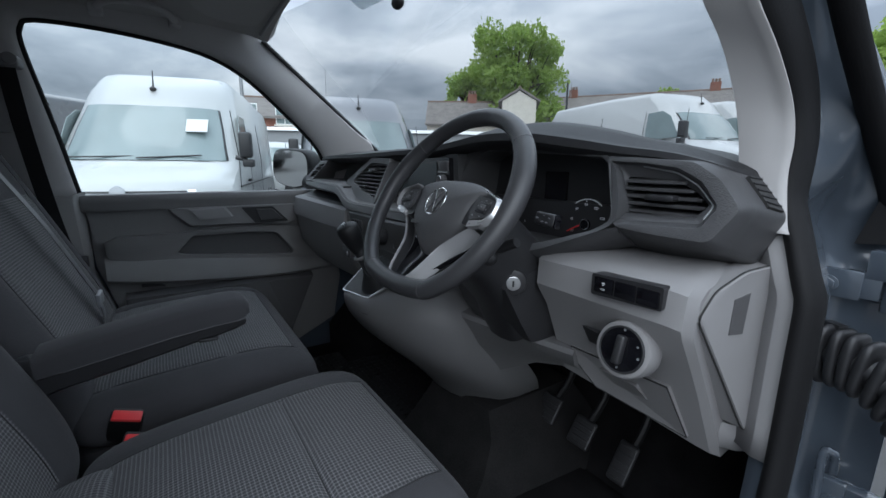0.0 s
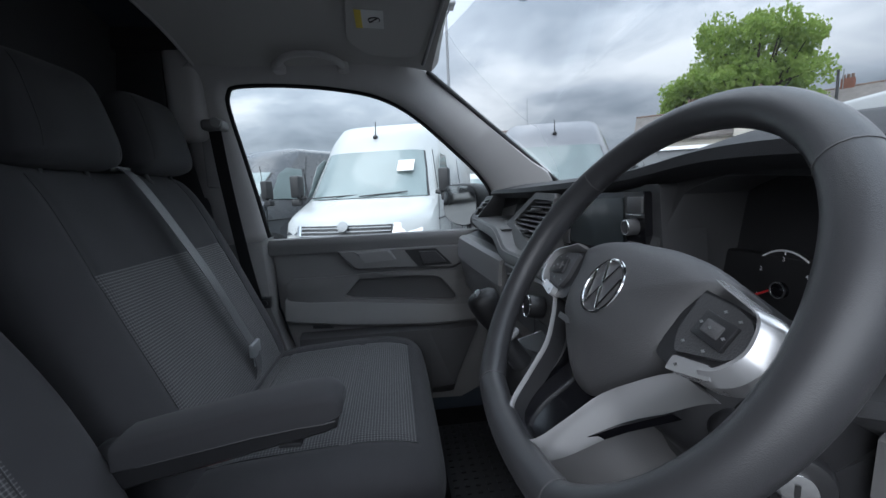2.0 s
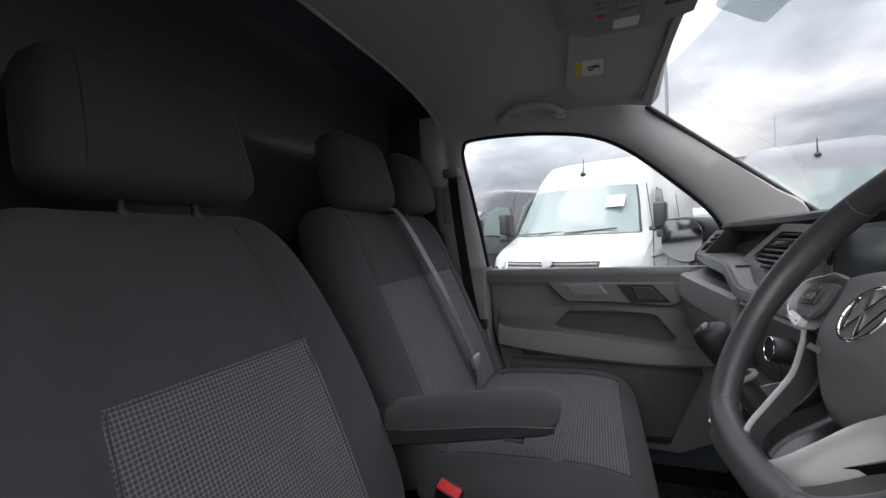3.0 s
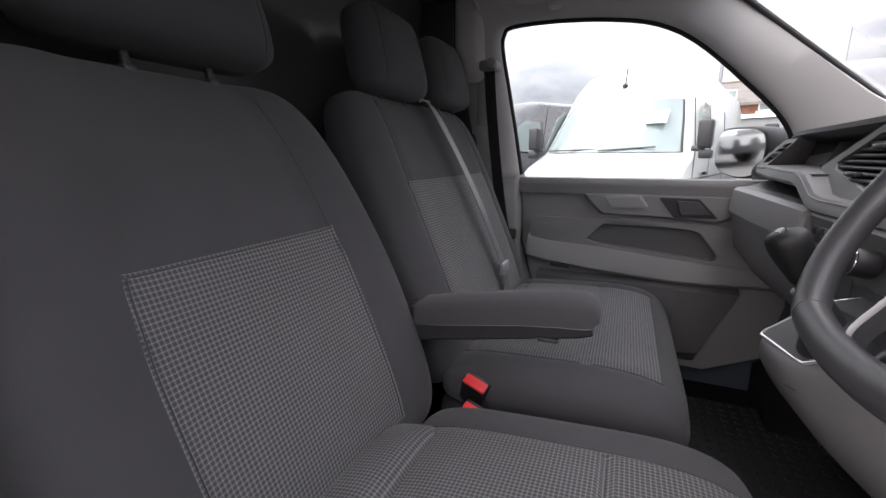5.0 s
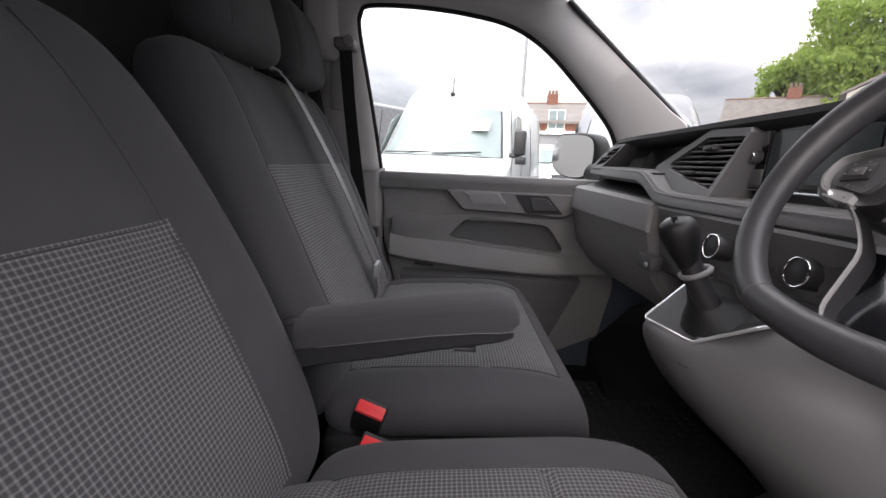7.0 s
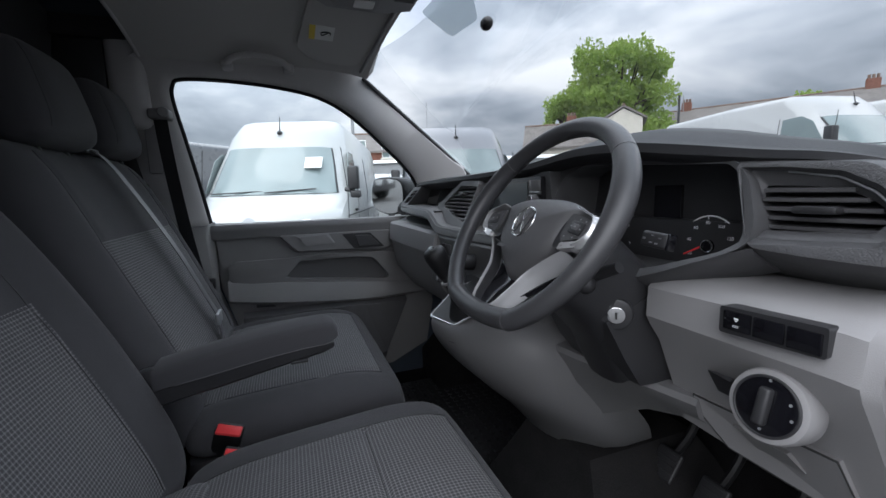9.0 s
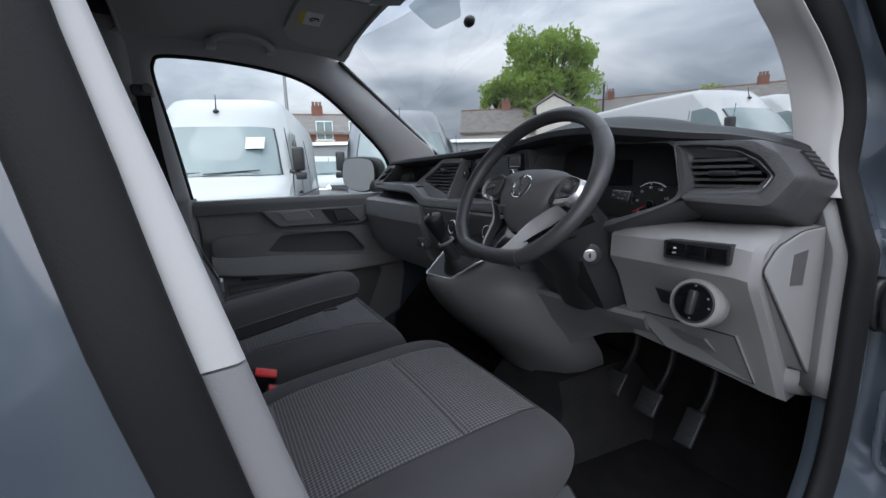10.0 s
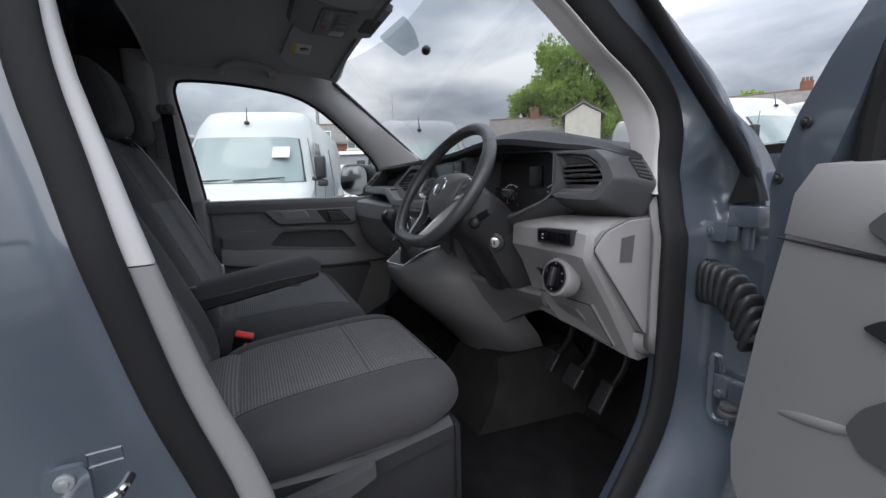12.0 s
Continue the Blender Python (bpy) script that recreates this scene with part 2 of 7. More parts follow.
M_DIAL = plastic("pale_print", (0.85, 0.86, 0.88), 0.6, 900, 0.0, 0.03)
M_ASPHALT = patchy("asphalt", (0.075, 0.074, 0.074), (0.12, 0.117, 0.112), 1.2, 0.92, 0.5, 0.01, 90)
M_BRICK = patchy("brick_wall", (0.16, 0.068, 0.048), (0.27, 0.13, 0.095), 3.0, 0.9, 0.5, 0.02, 14)
M_ROOF = patchy("slate_roof", (0.13, 0.118, 0.11), (0.23, 0.21, 0.195), 2.0, 0.8, 0.5, 0.02, 11)
M_ROOFB = patchy("clay_roof", (0.15, 0.10, 0.08), (0.22, 0.16, 0.13), 2.0, 0.8, 0.5, 0.02, 11)
M_RENDER = patchy("cream_render", (0.55, 0.52, 0.45), (0.68, 0.65, 0.58), 2.0, 0.9, 0.2, 0.01, 30)
M_LEAF = patchy("leaves", (0.17, 0.26, 0.05), (0.36, 0.46, 0.12), 0.5, 0.75, 0.2, 0.02, 3)
ln, ll = M_LEAF.node_tree.nodes, M_LEAF.node_tree.links
l_tr, l_mx = ln.new("ShaderNodeBsdfTranslucent"), ln.new("ShaderNodeMixShader")
l_tr.inputs[0].default_value = (0.36, 0.50, 0.13, 1)
l_mx.inputs[0].default_value = 0.55
ll.new(ln["Principled BSDF"].outputs[0], l_mx.inputs[1])
ll.new(l_tr.outputs[0], l_mx.inputs[2])
ll.new(l_mx.outputs[0], ln["Material Output"].inputs[0])
M_BARK = patchy("bark", (0.05, 0.038, 0.028), (0.11, 0.085, 0.065), 4, 0.95, 0.8, 0.03, 30)
M_STEEL = plastic("galvanised_steel", (0.32, 0.33, 0.34), 0.5, 200, 0.1, 0.15, metal=0.6)

# ---- mesh helpers ----


def world_of(ob):
    m = ob.matrix_basis
    return world_of(ob.parent) @ ob.matrix_parent_inverse @ m if ob.parent else m


def part(name, bm, material, parent=None, label="", smooth=35, matrix=None):
    """Links a bmesh as one mesh object, under a thing or part where one is given."""
    bmesh.ops.recalc_face_normals(bm, faces=bm.faces)
    me = bpy.data.meshes.new(name)
    bm.to_mesh(me)
    bm.free()
    me.materials.append(material)
    if smooth:
        for p in me.polygons:
            p.use_smooth = True
        me.set_sharp_from_angle(angle=radians(smooth))
    ob = new(name, me)
    if matrix is not None:
        ob.matrix_basis = matrix
    if parent is not None:
        ob.parent = parent
        ob.matrix_parent_inverse = world_of(parent).inverted()
    if label:
        ob["label"] = label
    return ob


def thing(name, label, category, group="", kind="", at=(0, 0, 0)):
    ob = new(name)
    ob.location = at
    ob.empty_display_size = 0.05
    return tagged(ob, label, category, group, kind)


def bevelled(bm, width, segments=2, angle=30):
    es = [e for e in bm.edges if len(e.link_faces) == 2 and e.calc_face_angle(0) > radians(angle)]
    if width > 0 and es:
        bmesh.ops.bevel(bm, geom=es, offset=width, segments=segments, affect="EDGES", profile=0.5, clamp_overlap=True)
    return bm


def box(x0, x1, y0, y1, z0, z1, bevel=0.004, segments=2):
    bm = bmesh.new()
    bmesh.ops.create_cube(bm, size=1)
    for v in bm.verts:
        v.co = Vector(((x0 + x1) / 2 + v.co.x * (x1 - x0), (y0 + y1) / 2 + v.co.y * (y1 - y0), (z0 + z1) / 2 + v.co.z * (z1 - z0)))
    return bevelled(bm, bevel, segments)


def loft(rings, closed=True, caps=True, loop=False):
    """Skin over rings of points, all of one length."""
    bm = bmesh.new()
    vs = [[bm.verts.new(p) for p in r] for r in rings]
    n = len(rings[0])
    pairs = list(zip(vs, vs[1:])) + ([(vs[-1], vs[0])] if loop else [])
    for a, b in pairs:
        for i in range(n if closed else n - 1):
            j = (i + 1) % n
            bm.faces.new((a[i], a[j], b[j], b[i]))
    if caps and closed and not loop:
        bm.faces.new(vs[0][::-1])
        bm.faces.new(vs[-1])
    return bm


def prism(poly, axis, a, b, bevel=0.004, segments=2):
    """A polygon in the plane across an axis, drawn out from a to b along it. Points are in the order of the other two axes."""
    put = {"x": lambda p, v: (v, p[0], p[1]), "y": lambda p, v: (p[0], v, p[1]), "z": lambda p, v: (p[0], p[1], v)}[axis]
    return bevelled(loft([[put(p, a) for p in poly], [put(p, b) for p in poly]]), bevel, segments)


def tube(points, radius, sides=10, closed=False, flat=1.0, up=(0, 0, 1)):
    """A round (or flattened) bar along points; radius may be a list."""
    pts = [Vector(p) for p in points]
    n = len(pts)
    rings = []
    for i, p in enumerate(pts):
        a, b = (pts[i - 1] if i or closed else p), (pts[(i + 1) % n] if i < n - 1 or closed else p)
        d = (b - a).normalized()
        s = d.cross(Vector(up))
        s = s.normalized() if s.length > 1e-4 else Vector((1, 0, 0))
        u = s.cross(d)
        r = radius[i] if isinstance(radius, (list, tuple)) else radius
        rings.append([p + r * (math.cos(t) * s + flat * math.sin(t) * u) for t in (2 * math.pi * k / sides for k in range(sides))])
    return loft(rings, True, not closed, closed)


def smooth_path(points, n=8, closed=False):
    """Catmull-Rom curve through points."""
    p = [Vector(q) for q in points]
    m = len(p)
    out = []
    for i in range(m if closed else m - 1):
        if closed:
            a, b, c, d = p[i - 1], p[i], p[(i + 1) % m], p[(i + 2) % m]
        else:
            a, b, c, d = p[max(i - 1, 0)], p[i], p[i + 1], p[min(i + 2, m - 1)]
        for k in range(n):
            t = k / n
            out.append(0.5 * (2 * b + (c - a) * t + (2 * a - 5 * b + 4 * c - d) * t * t + (3 * b - a - 3 * c + d) * t**3))
    return out if closed else out + [p[-1]]


def round_poly(poly, r=0.01, n=4):
    """A 2D polygon with its corners rounded."""
    out = []
    m = len(poly)
    for i in range(m):
        p, a, b = Vector(poly[i]), Vector(poly[i - 1]), Vector(poly[(i + 1) % m])
        k = min(r, (a - p).length * 0.45, (b - p).length * 0.45)
        s, e = p + (a - p).normalized() * k, p + (b - p).normalized() * k
        for j in range(n + 1):
            t = j / n
            out.append(tuple((1 - t) ** 2 * s + 2 * t * (1 - t) * p + t * t * e))
    return out


def grown(poly, d):
    """A 2D polygon moved outwards by d along its corner normals (anticlockwise order)."""
    out = []
    m = len(poly)
    for i in range(m):
        a, p, b = (Vector(poly[j % m]) for j in (i - 1, i, i + 1))
        t = ((p - a).normalized() + (b - p).normalized())
        t = t.normalized() if t.length > 1e-6 else (b - p).normalized()
        out.append(tuple(p + Vector((t.y, -t.x)) * d))
    return out


def facing(c, normal, up=(0, 0, 1)):
    """A pose at c whose z looks along normal and whose y points up."""
    n = Vector(normal).normalized()
    x = Vector(up).cross(n).normalized()
    m = Matrix((x, n.cross(x), n)).transposed().to_4x4()
    m.translation = c
    return m


def disc(c, normal, r, h, sides=28, bevel=0.002):
    bm = bmesh.new()
    bmesh.ops.create_cone(bm, cap_ends=True, segments=sides, radius1=r, radius2=r, depth=h)
    bevelled(bm, bevel, 2, 50)
    q = Vector(normal).to_track_quat("Z", "Y").to_matrix().to_4x4()
    bm.transform(Matrix.Translation(c) @ q)
    return bm


def ring(c, normal, r, w, sides=36, flat=1.0):
    q = Vector(normal).to_track_quat("Z", "Y").to_matrix()
    pts = [Vector(c) + q @ Vector((r * math.cos(t), r * math.sin(t), 0)) for t in (2 * math.pi * k / sides for k in range(sides))]
    return tube(pts, w, 8, True, flat, normal)


def ball(c, r, scale=(1, 1, 1), seg=20):
    bm = bmesh.new()
    bmesh.ops.create_uvsphere(bm, u_segments=seg, v_segments=seg // 2 + 2, radius=r)
    for v in bm.verts:
        v.co = Vector(c) + Vector((v.co.x * scale[0], v.co.y * scale[1], v.co.z * scale[2]))
    return bm


def joined(*bms):
    """Several bmeshes as one, for a part made of more than one solid."""
    out = bmesh.new()
    for b in bms:
        me = bpy.data.meshes.new("tmp")
        b.to_mesh(me)
        b.free()
        out.from_mesh(me)
        bpy.data.meshes.remove(me)
    return out


def strip(points, width, thick, side):
    """A flat band along points; side is the direction of its width."""
    s = Vector(side).normalized()
    pts = [Vector(p) for p in points]
    rings = []
    for i, p in enumerate(pts):
        d = (pts[min(i + 1, len(pts) - 1)] - pts[max(i - 1, 0)]).normalized()
        n = d.cross(s).normalized() * thick / 2
        w = s * width / 2
        rings.append([p - w - n, p + w - n, p + w + n, p - w + n])
    return loft(rings)


def writing(text, size, matrix, material, parent, name="print", label=""):
    cu = bpy.data.curves.new(name, "FONT")
    cu.body, cu.size, cu.align_x, cu.align_y, cu.extrude = text, size, "CENTER", "CENTER", 0.0002
    ob = new(name, cu)
    dg = bpy.context.evaluated_depsgraph_get()
    me = bpy.data.meshes.new_from_object(ob.evaluated_get(dg))
    bpy.data.objects.remove(ob)
    me.materials.clear()
    me.materials.append(material)
    ob = new(name, me)
    ob.matrix_basis = matrix
    ob.parent = parent
    ob.matrix_parent_inverse = world_of(parent).inverted()
    if label:
        ob["label"] = label
    return ob

# ---- the cab's shell ----
ground = part("ground", box(-400, 400, -400, 400, -0.2, 0.0, 0), M_ASPHALT, smooth=0)
tagged(ground, "worn grey asphalt of a van yard", "ground", kind="structure")

FLOOR = 0.50
XC = 0.05  # the cab's centre plane
floor = part("floor", loft([[(-0.84, -0.62, FLOOR - 0.05), (0.84, -0.62, FLOOR - 0.05), (0.84, -0.62, FLOOR), (-0.84, -0.62, FLOOR)],
                            [(-0.84, 0.95, FLOOR - 0.05), (0.84, 0.95, FLOOR - 0.05), (0.84, 0.95, FLOOR), (-0.84, 0.95, FLOOR)],
                            [(-0.84, 1.24, 0.80), (0.84, 1.24, 0.80), (0.84, 1.20, 0.84), (-0.84, 1.20, 0.84)]]), M_FLOOR)
tagged(floor, "black carpeted cab floor with a sloping toe board", "floor", kind="structure")
wall_front = part("wall_front", box(-0.86, 0.86, 1.22, 1.27, 0.78, 1.40, 0), M_FLOOR)
tagged(wall_front, "dark padded wall ahead of the footwell", "wall", kind="structure")

rings = []
for k in range(9):
    x = -0.88 + 1.76 * k / 8
    y = -0.60 - 0.03 * (1 - (x / 0.88) ** 2)
    rings.append([(x, y, FLOOR), (x, y - 0.02, 1.0), (x, y, 1.30), (x, y - 0.01, 1.55), (x, y - 0.004, 1.565), (x, y, 1.75), (x, y + 0.03, 1.98),
                  (x, y - 0.05, 1.98), (x, y - 0.05, FLOOR)])
wall_rear = part("wall_rear", loft(rings), M_BULK)
tagged(wall_rear, "dark painted steel bulkhead behind the seats", "bulkhead", kind="structure")


def liner_z(x, y):
    return 1.900 - 0.075 * abs((x - XC) / 0.71) ** 3.5 - 0.03 * max(0.0, (y - 0.20) / 0.2) ** 2


rings = []
for k in range(25):
    x = -0.66 + 1.42 * k / 24
    ys = [-0.37 + 0.76 * j / 10 for j in range(11)]
    ys[-1] = 0.375 + 0.02 * (1 - ((x - XC) / 0.71) ** 2)
    rings.append([(x, y, liner_z(x, y)) for y in ys] + [(x, 0.40, liner_z(x, 0.38) + 0.03), (x, -0.37, 1.93)])
ceiling = part("ceiling", loft(rings), M_LINER)
tagged(ceiling, "grey woven headliner of the cab roof", "headliner", kind="structure")
lip = part("trim_liner_edge", tube([(-0.66 + 1.42 * k / 20, -0.372, liner_z(-0.66 + 1.42 * k / 20, -0.37) + 0.002) for k in range(21)], 0.006), M_TRIM)
tagged(lip, "pale plastic edge strip of the headliner", "trim", kind="structure")
roof = part("roof", loft([[(-0.80, y, 1.90), (-0.55, y, 1.955), (0, y, 1.975), (0.55, y, 1.955), (0.80, y, 1.90), (0.80, y, 1.93), (0.55, y, 1.985), (0, y, 2.0), (-0.55, y, 1.985), (-0.80, y, 1.93)]
                          for y in (-2.4, -0.6, 0.0, 0.36)]), M_BODY)
tagged(roof, "blue-grey painted steel van roof", "roof", kind="structure")

# Side window outline in (y, z), and the outer edge of the trim round it, point for point.
WIN = [(-0.24, 1.252), (-0.262, 1.42), (-0.285, 1.57), (-0.305, 1.70), (-0.300, 1.752), (-0.266, 1.777), (-0.114, 1.779), (0.053, 1.765), (0.195, 1.736),
       (0.314, 1.673), (0.453, 1.554), (0.545, 1.465), (0.592, 1.40), (0.608, 1.34), (0.604, 1.252)]
OUT = [(-0.40, 1.246, -0.755), (-0.42, 1.42, -0.735), (-0.43, 1.57, -0.715), (-0.44, 1.70, -0.685), (-0.43, 1.79, -0.66), (-0.34, 1.85, -0.635), (-0.11, 1.868, -0.625),
       (0.053, 1.868, -0.625), (0.22, 1.858, -0.64), (0.352, 1.815, -0.705), (0.50, 1.69, -0.70), (0.62, 1.585, -0.695), (0.72, 1.50, -0.69), (0.797, 1.432, -0.688), (0.79, 1.30, -0.72)]


def side_x(z):
    return -0.79 + 0.188 * (z - 1.252)


def window_trim(name, WIN, OUT, material, label, x_of):
    """Trim between the window and the roof, windscreen or pillar edge, rolled in round the opening."""
    rows = []
    for (y, z), (oy, oz, ox) in zip(WIN, OUT):
        x = x_of(z)
        dy, dz = oy - y, oz - z
        d = math.hypot(dy, dz)
        dy, dz = dy / d, dz / d
        rows.append([(x - 0.035, y, z), (x, y, z), (x + 0.012, y + 0.010 * dy, z + 0.010 * dz), (x + 0.022, y + 0.028 * dy, z + 0.028 * dz),
                     ((x + ox) / 2 + (0.018 if z < 1.7 else -0.004), (y + oy) / 2, (z + oz) / 2), (ox, oy, oz), (ox - 0.02, oy + 0.02 * dy, oz + 0.02 * dz)])
    cols = [smooth_path(c, 4) for c in zip(*rows)]
    ob = part(name, loft([list(r) for r in zip(*cols)], False), material, smooth=50)
    ob.modifiers.new("thick", "SOLIDIFY").thickness = 0.004
    return tagged(ob, label, "pillar trim", kind="structure")


window_trim("trim_passenger", WIN, OUT, M_TRIM, "pale grey moulded trim round the passenger window", side_x)
low = part("trim_b_pillar", loft([[(-0.795, -0.225, 1.268), (-0.79, -0.23, 1.0), (-0.79, -0.17, 0.80), (-0.79, -0.12, 0.52)], [(-0.752, -0.255, 1.256), (-0.755, -0.245, 1.0), (-0.755, -0.19, 0.80), (-0.755, -0.14, 0.52)],
                                  [(-0.745, -0.36, 1.25), (-0.75, -0.38, 1.0), (-0.75, -0.38, 0.80), (-0.75, -0.38, 0.52)], [(-0.80, -0.60, 1.25), (-0.80, -0.60, 1.0), (-0.80, -0.60, 0.8), (-0.80, -0.60, 0.52)]], False), M_DOOR, smooth=40)
low.modifiers.new("thick", "SOLIDIFY").thickness = 0.004
rail = part("trim_roof_rail", joined(box(-0.86, -0.665, -0.62, -0.47, 1.70, 1.98, 0.01), box(-0.86, -0.64, -0.60, 0.40, 1.872, 1.98, 0.01), box(-0.82, -0.735, -0.62, -0.40, 1.2, 1.75, 0.01), box(-0.86, -0.80, -0.62, -0.30, 0.5, 1.26, 0.01)), M_BLACK)
tagged(part("trim_pillar_head", box(-0.84, -0.648, -0.47, -0.362, 1.60, 1.90, 0.03, 4), M_TRIM), "pale grey head of the passenger pillar trim", "pillar trim", kind="structure")
tagged(rail, "dark roof rail behind the pillar trim", "trim", kind="structure")
tagged(low, "mid-grey lower pillar trim beside the passenger bench", "pillar trim", kind="structure")
seal_pts = smooth_path([(side_x(z) - 0.012, y, z) for y, z in WIN], 4)
tagged(part("trim_window_seal", tube(seal_pts, 0.011, 8), M_RUBBER), "black rubber seal of the passenger window", "window seal", kind="structure")

# Corner panel with the small speaker grille shape at the foot of the windscreen pillar.
tagged(part("trim_corner", loft([[(-0.735, 0.625, 1.33), (-0.725, 0.615, 1.395), (-0.712, 0.67, 1.412), (-0.712, 0.735, 1.36)], [(-0.728, 0.625, 1.33), (-0.718, 0.615, 1.395), (-0.705, 0.67, 1.412), (-0.705, 0.735, 1.36)]]), M_DOOR),
       "grey corner cover at the foot of the windscreen pillar", "trim", kind="structure")


def screen_y(x, z):
    return 0.36 + (1.816 - z) * 1.176 + 0.17 * (1 - ((x - XC) / 0.77) ** 2)


rings = [[(x, screen_y(x, z), z) for z in [1.86 - 0.47 * j / 8 for j in range(9)]] for x in [-0.74 + 1.58 * k / 16 for k in range(17)]]
windscreen = part("window_1", loft(rings, False), M_GLASS)
windscreen.visible_shadow = False
tagged(windscreen, "clear laminated windscreen", "windscreen", kind="structure")
part("window_frit", joined(tube([(-0.702, screen_y(-0.70, z) - 0.004, z) for z in (1.815, 1.7, 1.6, 1.5, 1.42)], 0.008),
                           tube([(0.802, screen_y(0.80, z) - 0.004, z) for z in (1.815, 1.7, 1.6, 1.5, 1.42)], 0.008)), M_BLACK, windscreen)
pane = part("window_2", loft([[(side_x(z) - 0.022, y, z) for y, z in WIN], [(side_x(z) - 0.026, y, z) for y, z in WIN]]), M_GLASS, smooth=0)
pane.visible_shadow = False
tagged(pane, "clear passenger door window", "window", kind="structure")

# ---- driver's door opening and the outer body ----
APER = [(-0.10, 0.90), (-0.07, 0.70), (0.0, 0.53), (0.10, 0.47), (0.30, 0.47), (0.45, 0.545), (0.535, 0.65), (0.603, 0.745), (0.653, 0.835), (0.671, 0.957), (0.671, 1.139), (0.674, 1.225), (0.693, 1.300),
        (0.703, 1.36), (0.704, 1.41), (0.688, 1.458), (0.632, 1.512), (0.562, 1.558), (0.500, 1.608), (0.459, 1.634), (0.37, 1.685), (0.25, 1.738), (0.12, 1.79), (-0.05, 1.80), (-0.20, 1.79), (-0.247, 1.72), (-0.241, 1.50), (-0.212, 1.35),
        (-0.187, 1.234), (-0.150, 1.07)]


def wide(y):
    """How far the doorway has gone over from its rear run to its front run."""
    k = max(0.0, min(1.0, (y + 0.02) / 0.30))
    return k * k * (3 - 2 * k)


def aper_x(z, y=-0.2):
    """The doorway's plane leans in above the waist, more so along the windscreen pillar."""
    rear = 0.880 - 0.20 * max(0.0, z - 1.25)
    front = 0.845 + 0.05 * max(0.0, min(1.0, (1.33 - z) / 0.13)) - 0.08 * max(0.0, z - 1.41)
    return rear + (front - rear) * wide(y)


aper = [tuple(p)[:2] for p in smooth_path([(y, z, 0) for y, z in APER], 4, True)]
seal_r = [0.021 + 0.014 * wide(y) for y, z in aper]
near, far = grown(aper, 0.020), grown(aper, 0.034)
seal_c = [(a[0] + (b[0] - a[0]) * wide(p[0]), a[1] + (b[1] - a[1]) * wide(p[0])) for a, b, p in zip(near, far, aper)]
seal = part("trim_door_seal", tube([(aper_x(z, y) + 0.008, y, z) for y, z in seal_c], seal_r, 14, True, 0.45, (1, 0, 0)), M_RUBBER, smooth=60)
tagged(seal, "thick black rubber seal round the driver's doorway", "door seal", kind="structure")


# Section of the painted surround, outwards from the seal: at the hinges, at the sill and rear pillar, and at the windscreen pillar.
SPREAD = (0.02, 0.02, 0.045, 0.060, 0.075, 0.095, 0.120, 0.150, 0.190, 0.206, 0.220, 0.30)
AT_HINGE = (-0.025, 0.004, 0.002, -0.002, -0.005, -0.006, -0.005, -0.003, 0.004, 0.040, 0.080, 0.088)
AT_SILL = (-0.025, 0.004, 0.002, 0.005, 0.015, 0.032, 0.052, 0.068, 0.080, 0.084, 0.086, 0.088)
AT_PILLAR = (-0.025, 0.004, 0.002, 0.004, 0.018, 0.040, 0.050, 0.054, 0.060, 0.070, 0.078, 0.085)


def skirt():
    rings = []
    for i, d in enumerate(SPREAD):
        full, slim = grown(aper, d), grown(aper, min(d, 0.092 + 0.13 * max(0.0, d - 0.092)))
        ring_ = []
        for (y0, z0), (y1, z1) in zip(full, slim):
            # The windscreen pillar is slim; the surround widens below it.
            k = max(0.0, min(1.0, (z1 - 1.30) / 0.14)) * (1.0 if y1 > 0.1 else 0.0)
            y, z = y0 + (y1 - y0) * k, z0 + (z1 - z0) * k
            low_ = max(0.0, min(1.0, (0.86 - z) / 0.14)) if y > 0.2 else 1.0
            dx = AT_HINGE[i] + (AT_SILL[i] - AT_HINGE[i]) * low_
            up = max(0.895 - 0.36 * max(0.0, z - 1.30) + AT_PILLAR[i], aper_x(z, y) + min(AT_PILLAR[i], 0.004 + 0.004 * i))
            base = aper_x(z, y) + dx
            ring_.append((base + (up - base) * k, y, z))
        rings.append(ring_)
    return loft(rings, True, False)


# Windscreen pillar trim: a smooth pale band from the seal round to the windscreen.
BAND_OUT = [(0.12, 1.790), (0.25, 1.738), (0.37, 1.685), (0.459, 1.634), (0.562, 1.558), (0.632, 1.512), (0.688, 1.458), (0.704, 1.41), (0.703, 1.36), (0.693, 1.300), (0.690, 1.286)]
BAND_IN = [(0.08, 1.830), (0.20, 1.765), (0.33, 1.700), (0.433, 1.636), (0.53, 1.567), (0.593, 1.526), (0.648, 1.470), (0.682, 1.413), (0.697, 1.365), (0.705, 1.310), (0.706, 1.290)]
rows = []
for (y, z), (iy, iz) in zip(BAND_OUT, BAND_IN):
    x, xi = aper_x(z, y) - 0.002, 0.80 - 0.10 * max(0.0, iz - 1.63)
    rows.append([(x + 0.012, y, z), (x, y, z), (x * 0.72 + xi * 0.28 - 0.001, y * 0.72 + iy * 0.28, z * 0.72 + iz * 0.28), (x * 0.3 + xi * 0.7 - 0.001, y * 0.3 + iy * 0.7, z * 0.3 + iz * 0.7), (xi, iy, iz),
                 (xi - 0.004, iy + 0.012, iz), (xi, iy + 0.13, iz)])
band = part("trim_driver", loft([list(r) for r in zip(*[smooth_path(c, 5) for c in zip(*rows)])], False), M_TRIM, smooth=60)
band.modifiers.new("thick", "SOLIDIFY").thickness = 0.003
